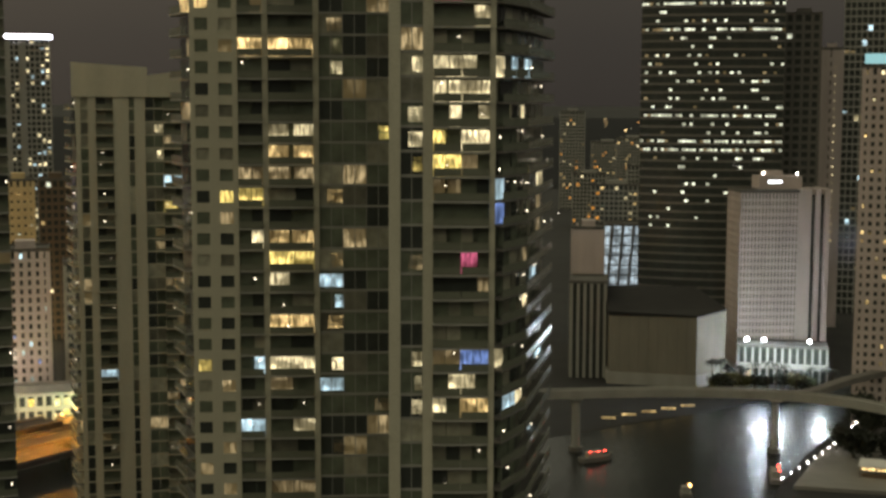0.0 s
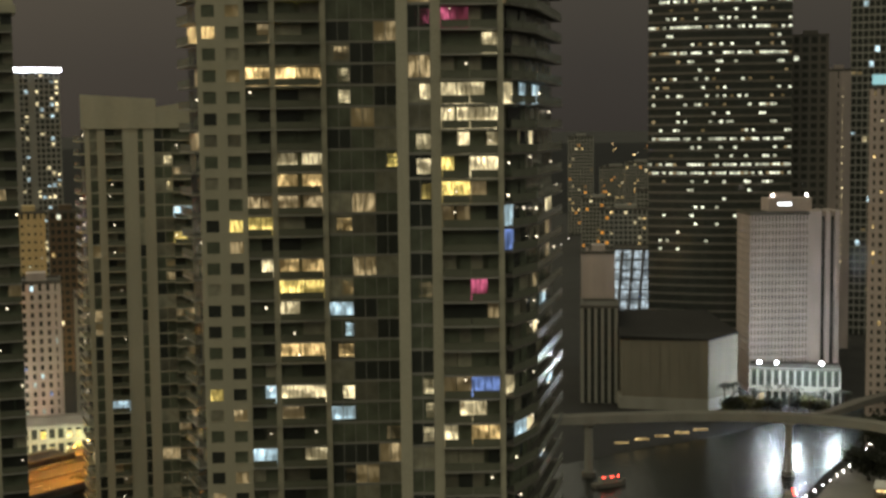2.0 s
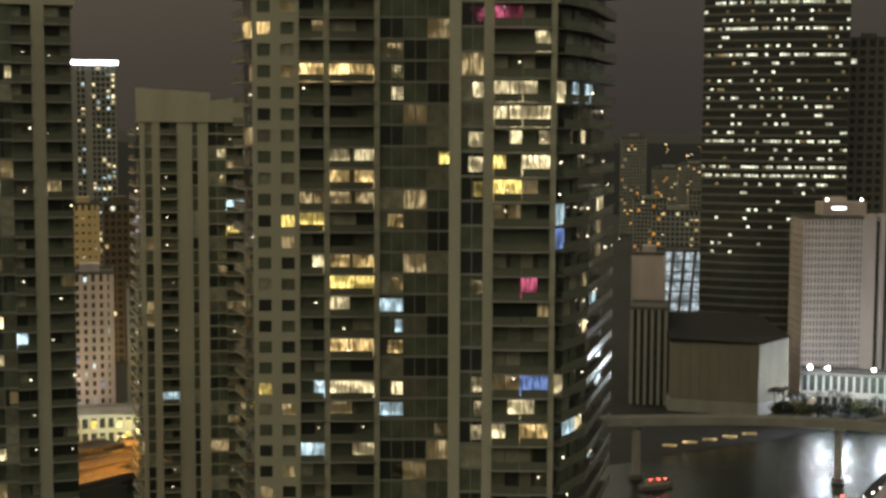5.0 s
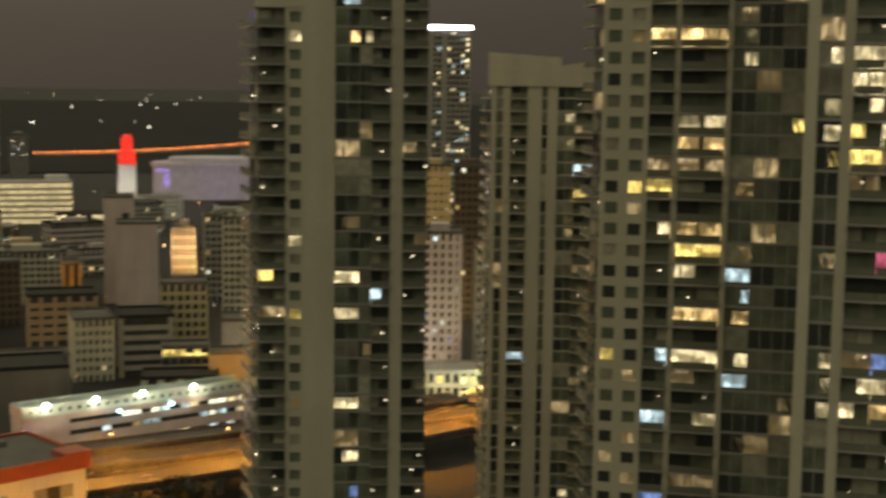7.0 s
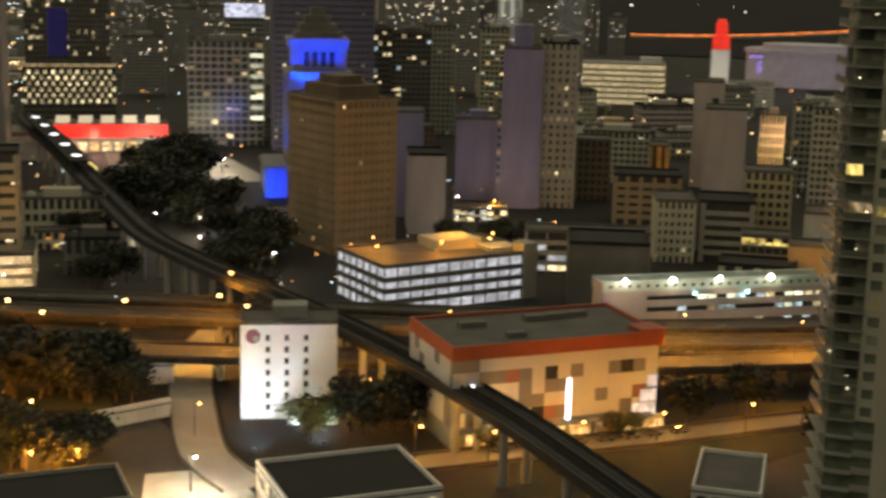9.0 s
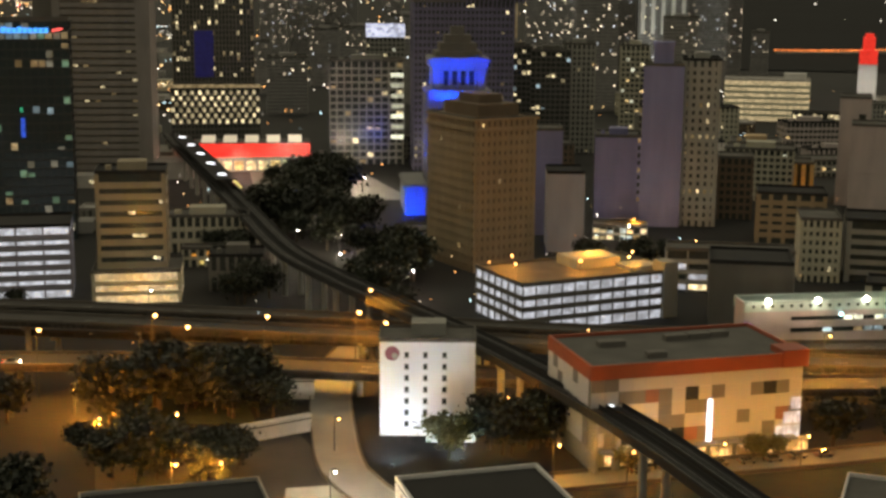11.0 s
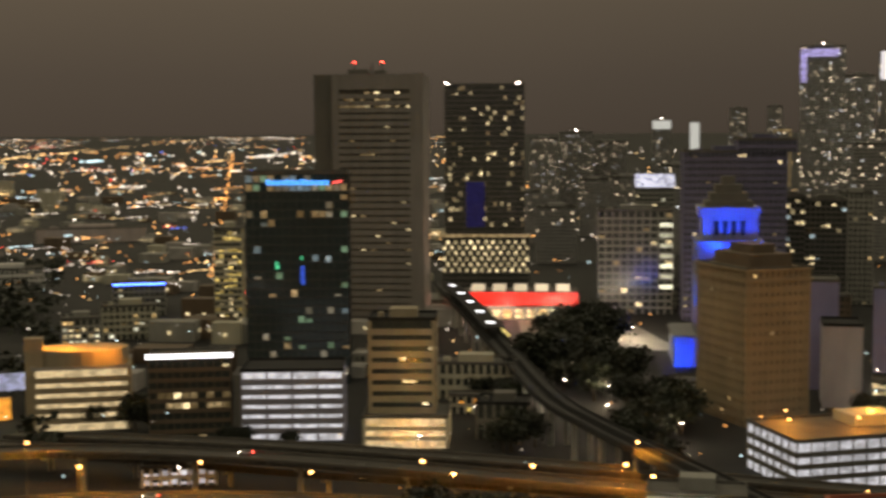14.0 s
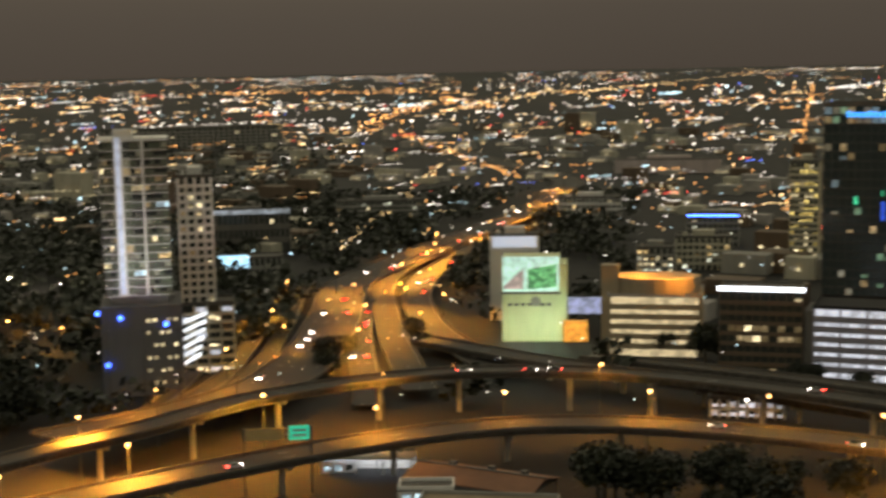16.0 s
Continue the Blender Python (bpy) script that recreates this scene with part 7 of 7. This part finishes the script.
for i in range(4200):  # clumps of trees round the ramps and lots
    az, r = city.uniform(-108, -72), city.uniform(470, 1250)
    c = polar(az, r, 0)
    if noise.noise(Vector((c.x * 0.012, c.y * 0.012, 4))) < -0.2 or not clear(c.xy, 27):
        continue
    h_ = city.uniform(5, 12)
    for j in range(16):
        p = c + Vector((city.gauss(0, 3.2), city.gauss(0, 3.2), h_ * (1 - 0.55 * city.random() ** 1.5)))
        n_ = Vector((city.gauss(0, 1), city.gauss(0, 1), city.gauss(0, 1) + 0.8)).normalized()
        u_ = n_.orthogonal().normalized() * city.uniform(1.0, 2.4)
        v_ = n_.cross(u_) * city.uniform(0.6, 1.0)
        woods.quad(tuple(p - u_), tuple(p - v_), tuple(p + u_), tuple(p + v_))
tagged(part("far_woods", woods, LEAF), "dark leafy suburban woods between the lights", "woods", kind="stuff")


# ---- cars ----
def make_car(paint, on=True):
    o = thing("car", "small car with its lights on, driving on the road" if on else "small dark car parked with its lights off", "car", Matrix.Identity(4), "cars")
    body = Solid().prism([(-2.2, -0.9), (2.2, -0.9), (2.2, 0.9), (-2.2, 0.9)], 0.35, [0.95, 0.8, 0.8, 0.95])
    part("body", body, paint, o)
    part("cabin", Solid().prism([(-1.4, -0.8), (0.9, -0.8), (0.9, 0.8), (-1.4, 0.8)], 0.9, 1.45), GLASS, o)
    for x in (-1.35, 1.35):
        for y in (-0.9, 0.9):
            part("wheel", Solid().rod((x, y - 0.1, 0.33), (x, y + 0.1, 0.33), 0.33, 0.33, 10), ROOF_DARK, o)
    for y in (-0.62, 0.62):
        part("headlight", Solid().box(2.18, y - 0.28, 0.5, 2.3, y + 0.28, 0.85), L_WHITE if on else RAIL, o)
        part("tail_light", Solid().box(-2.3, y - 0.28, 0.6, -2.18, y + 0.28, 0.9), L_RED if on else RED_PAINT, o)
    return o


cars = [make_car(mat("white_car_paint", (0.6, 0.6, 0.6), 0.3, var=0.05)), make_car(mat("dark_car_paint", (0.05, 0.05, 0.06), 0.3, var=0.05))]
cars.append(make_car(mat("grey_car_paint", (0.12, 0.12, 0.13), 0.3, var=0.05), False))
used = [False, False, False]


def park(x, y, z, turn, k=None):
    k = city.randint(0, 1) if k is None else k
    m_ = pose(x, y, z, 0, 0, turn)
    if not used[k]:
        used[k] = True
        cars[k].matrix_basis = m_
    else:
        copy_thing(cars[k], m_)


LINES = (([(-384, -51, 14), (-440, 18, 14), (-460, 98, 14), (-410, 185, 13), (-327, 263, 10)], 4, 2.5), ([(-356, -28, 11), (-387, 39, 11), (-393, 124, 10.5), (-330, 220, 8), (-186, 342, 8)], 5, 3.5),
         ([(-494, 27, 6), (-549, 46, 5), (-628, 63, 4), (-726, 81, 4), (-896, 169, 4), (-1070, 265, 3)], 20, 9), ([(-554, 106, 4), (-594, 103, 4), (-661, 107, 3.6), (-722, 119, 3.5), (-800, 149, 3.6)], 6, 4), ([(-735, 95, 3), (-666, 82, 2.5), (-589, 70, 2), (-493, 61, 2)], 16, 4), ([(-440, 175, 8), (-345, 252, 8), (-196, 362, 8)], 3, 3), ([(-540, 240, 0.15), (-800, 370, 0.15), (-1000, 478, .15)], 5, 4))
for pts, n_, wd in LINES:
    ln = smooth(pts)
    for i in range(n_):
        j = city.randint(1, len(ln) - 2)
        d = ln[j + 1] - ln[j - 1]
        o_ = city.choice((-1, 1)) * city.uniform(0.3, 1) * wd
        q = sides(ln)[j] * o_
        park(ln[j].x + q.x, ln[j].y + q.y, ln[j].z + 0.02, math.degrees(math.atan2(d.y, d.x)) + (180 if o_ < 0 else 0))
for i in range(8):
    park(-197.5 + i * 3.4 + (i % 3) * 0.3, 259.5 + i * 6.1, 0.17, 61, 2)

# ---- riverside: string lights, terrace, boats ----
for i in range(15):
    t = i / 14
    p = Vector((102, 414, 0)).lerp(Vector((151, 500, 0)), t)
    o = thing("lamp_post", "small white promenade lamp at the water's edge", "lamp post", pose(p.x + 3 * math.sin(t * 3.1), p.y, 1.2), "promenade lamps")
    part("post", Solid().rod((0, 0, 0), (0, 0, 2.6), 0.06), STEEL, o)
    part("globe", Solid().gem((0, 0, 2.8), 0.2), L_WHITE, o)
ter = thing("terrace_pavilion", "open terrace pavilion with warm lights", "pavilion", pose(128, 425, 1.2, 0, 0, -20))
part("roof", Solid().box(0, 0, 3.4, 16, 10, 3.9), CONC_WHITE, ter)
for x in (0.5, 5.5, 10.5, 15.5):
    part("post", Solid().rod((x, 0.4, 0), (x, 0.4, 3.4), 0.15), STEEL, ter)
part("bar_light", Solid().box(1, 0.6, 2.4, 15, 0.8, 3.2), W_WARM, ter)
part("bar_counter", Solid().box(1, 1.4, 0, 15, 2.2, 1.1), BROWN_DARK, ter)


def boat(x, y, turn, length, lamp, label):
    o = thing("boat", label, "boat", pose(x, y, 0.06, 0, 0, turn), "boats")
    L = length / 2
    part("hull", Solid().prism([(-L, -1.6), (L * 0.55, -1.6), (L, 0), (L * 0.55, 1.6), (-L, 1.6)], 0, [1.3, 1.4, 2.0, 1.4, 1.3]), CONC_DARK, o)
    part("cabin", Solid().box(-L * 0.6, -1.2, 1.3, L * 0.3, 1.2, 3.2), CONC_GREY, o)
    for k in (-0.5, 0.0, 0.4):
        part("lamp", Solid().gem((L * k, -1.3, 3.4), 0.3), lamp, o)


boat(50, 449, 25, 12, L_RED, "small boat with red lights moored at the pier")
boat(103, 428, 80, 14, L_RED, "tug moored beside the terrace with a red lamp")
boat(72, 408, 90, 5, L_ORANGE, "small boat with one warm lamp")
for i, x in enumerate((58, 66, 74, 82, 90)):
    o = thing("quay_light", "warm lamp on the far river quay", "lamp", pose(x + 2, 500 + i * 5.2, 0.1), "quay lamps")
    part("post", Solid().rod((0, 0, 0), (0, 0, 2.2), 0.08), STEEL, o)
    part("globe", Solid().box(-2.6, -0.3, 2.2, 2.6, 0.3, 2.9), W_WARM, o)

# ---- sign gantry on the viaduct ----
gx, gy = -381.2, 25.5
gan = thing("sign_gantry", "road sign gantry with lit green panels over the viaduct", "sign", pose(gx, gy, 11, 0, 0, 86))
for x in (-13, 5.5):
    part("post", Solid().rod((x, 0, -11), (x, 0, 8), 0.3, 0.25, 8), STEEL, gan)
part("beam", Solid().box(-13, -0.4, 5.2, 5.5, 0.4, 5.8).box(-13, -0.4, 7.2, 5.5, 0.4, 7.6), STEEL, gan)
part("panel", Solid().box(-0.5, -0.7, 4.4, 5, -0.45, 8.4), glow("green_sign_face", (0.05, 0.75, 0.45), 0.5), gan, "lit green road sign")
for k in range(2):
    part("text_bar", Solid().box(0.4, -0.78, 5.4 + k * 1.4, 4.2, -0.72, 6.0 + k * 1.4), LINE, gan)
# panel stands for a yellow-lit wall, with the lamplight put into its colour
part("panel", Solid().box(-12.5, -0.7, 4.6, -2, -0.45, 8.0), mat("yellow_lit_tint", (0.35, 0.28, 0.12), 0.7), gan)
# bare lamp without fixture, added to brighten the panel
lamp_light("sign_light", (gx - 4, gy - 1, 21), 1500, SODIUM)

# ---- rust-roofed hall and white-lit canopy under the flyovers ----
hall = thing("workshop_hall", "low workshop hall with a rust-red sheet roof", "hall", pose(-371.5, 55.5, 0, 0, 0, GRID))
part("wall", Solid().box(0, 0, 0, 38, 17, 5.2), CONC_DARK, hall)
RUST = mat("rusty_sheet_roof", (0.17, 0.075, 0.035), 0.8, var=0.5, scale=0.4, streak=1)
part("roof", Solid().prism([(-0.6, -0.6), (38.6, -0.6), (38.6, 8.5), (-0.6, 8.5)], [5.2, 5.2, 7.4, 7.4], [5.5, 5.5, 7.7, 7.7]), RUST, hall)
part("roof", Solid().prism([(-0.6, 8.5), (38.6, 8.5), (38.6, 17.6), (-0.6, 17.6)], [7.4, 7.4, 5.2, 5.2], [7.7, 7.7, 5.5, 5.5]), RUST, hall)
part("ridge", Solid().box(-0.6, 8.2, 7.6, 38.6, 8.8, 7.95), STEEL, hall)
for x in (8, 20, 30):
    part("vent", Solid().box(x, 10.6, 7.0, x + 1.8, 12.2, 8.1), STEEL, hall)
can = thing("canopy", "white canopy with cool light beneath the flyover", "canopy", pose(-397, 36, 0, 0, 0, 76))
part("roof", Solid().box(0, 0, 4.4, 26, 7, 5.0), CONC_WHITE, can)
for x in (1, 9, 17, 25):
    part("post", Solid().rod((x, 0.5, 0), (x, 0.5, 4.4), 0.22), CONC_WHITE, can)
part("back_wall", Solid().box(0, 6.7, 0, 26, 7, 4.4), CONC_WHITE, can)
part("light_panel", Solid().box(1, 1, 4.25, 25, 6, 4.39), S_WHITE, can, "cool white light panel")
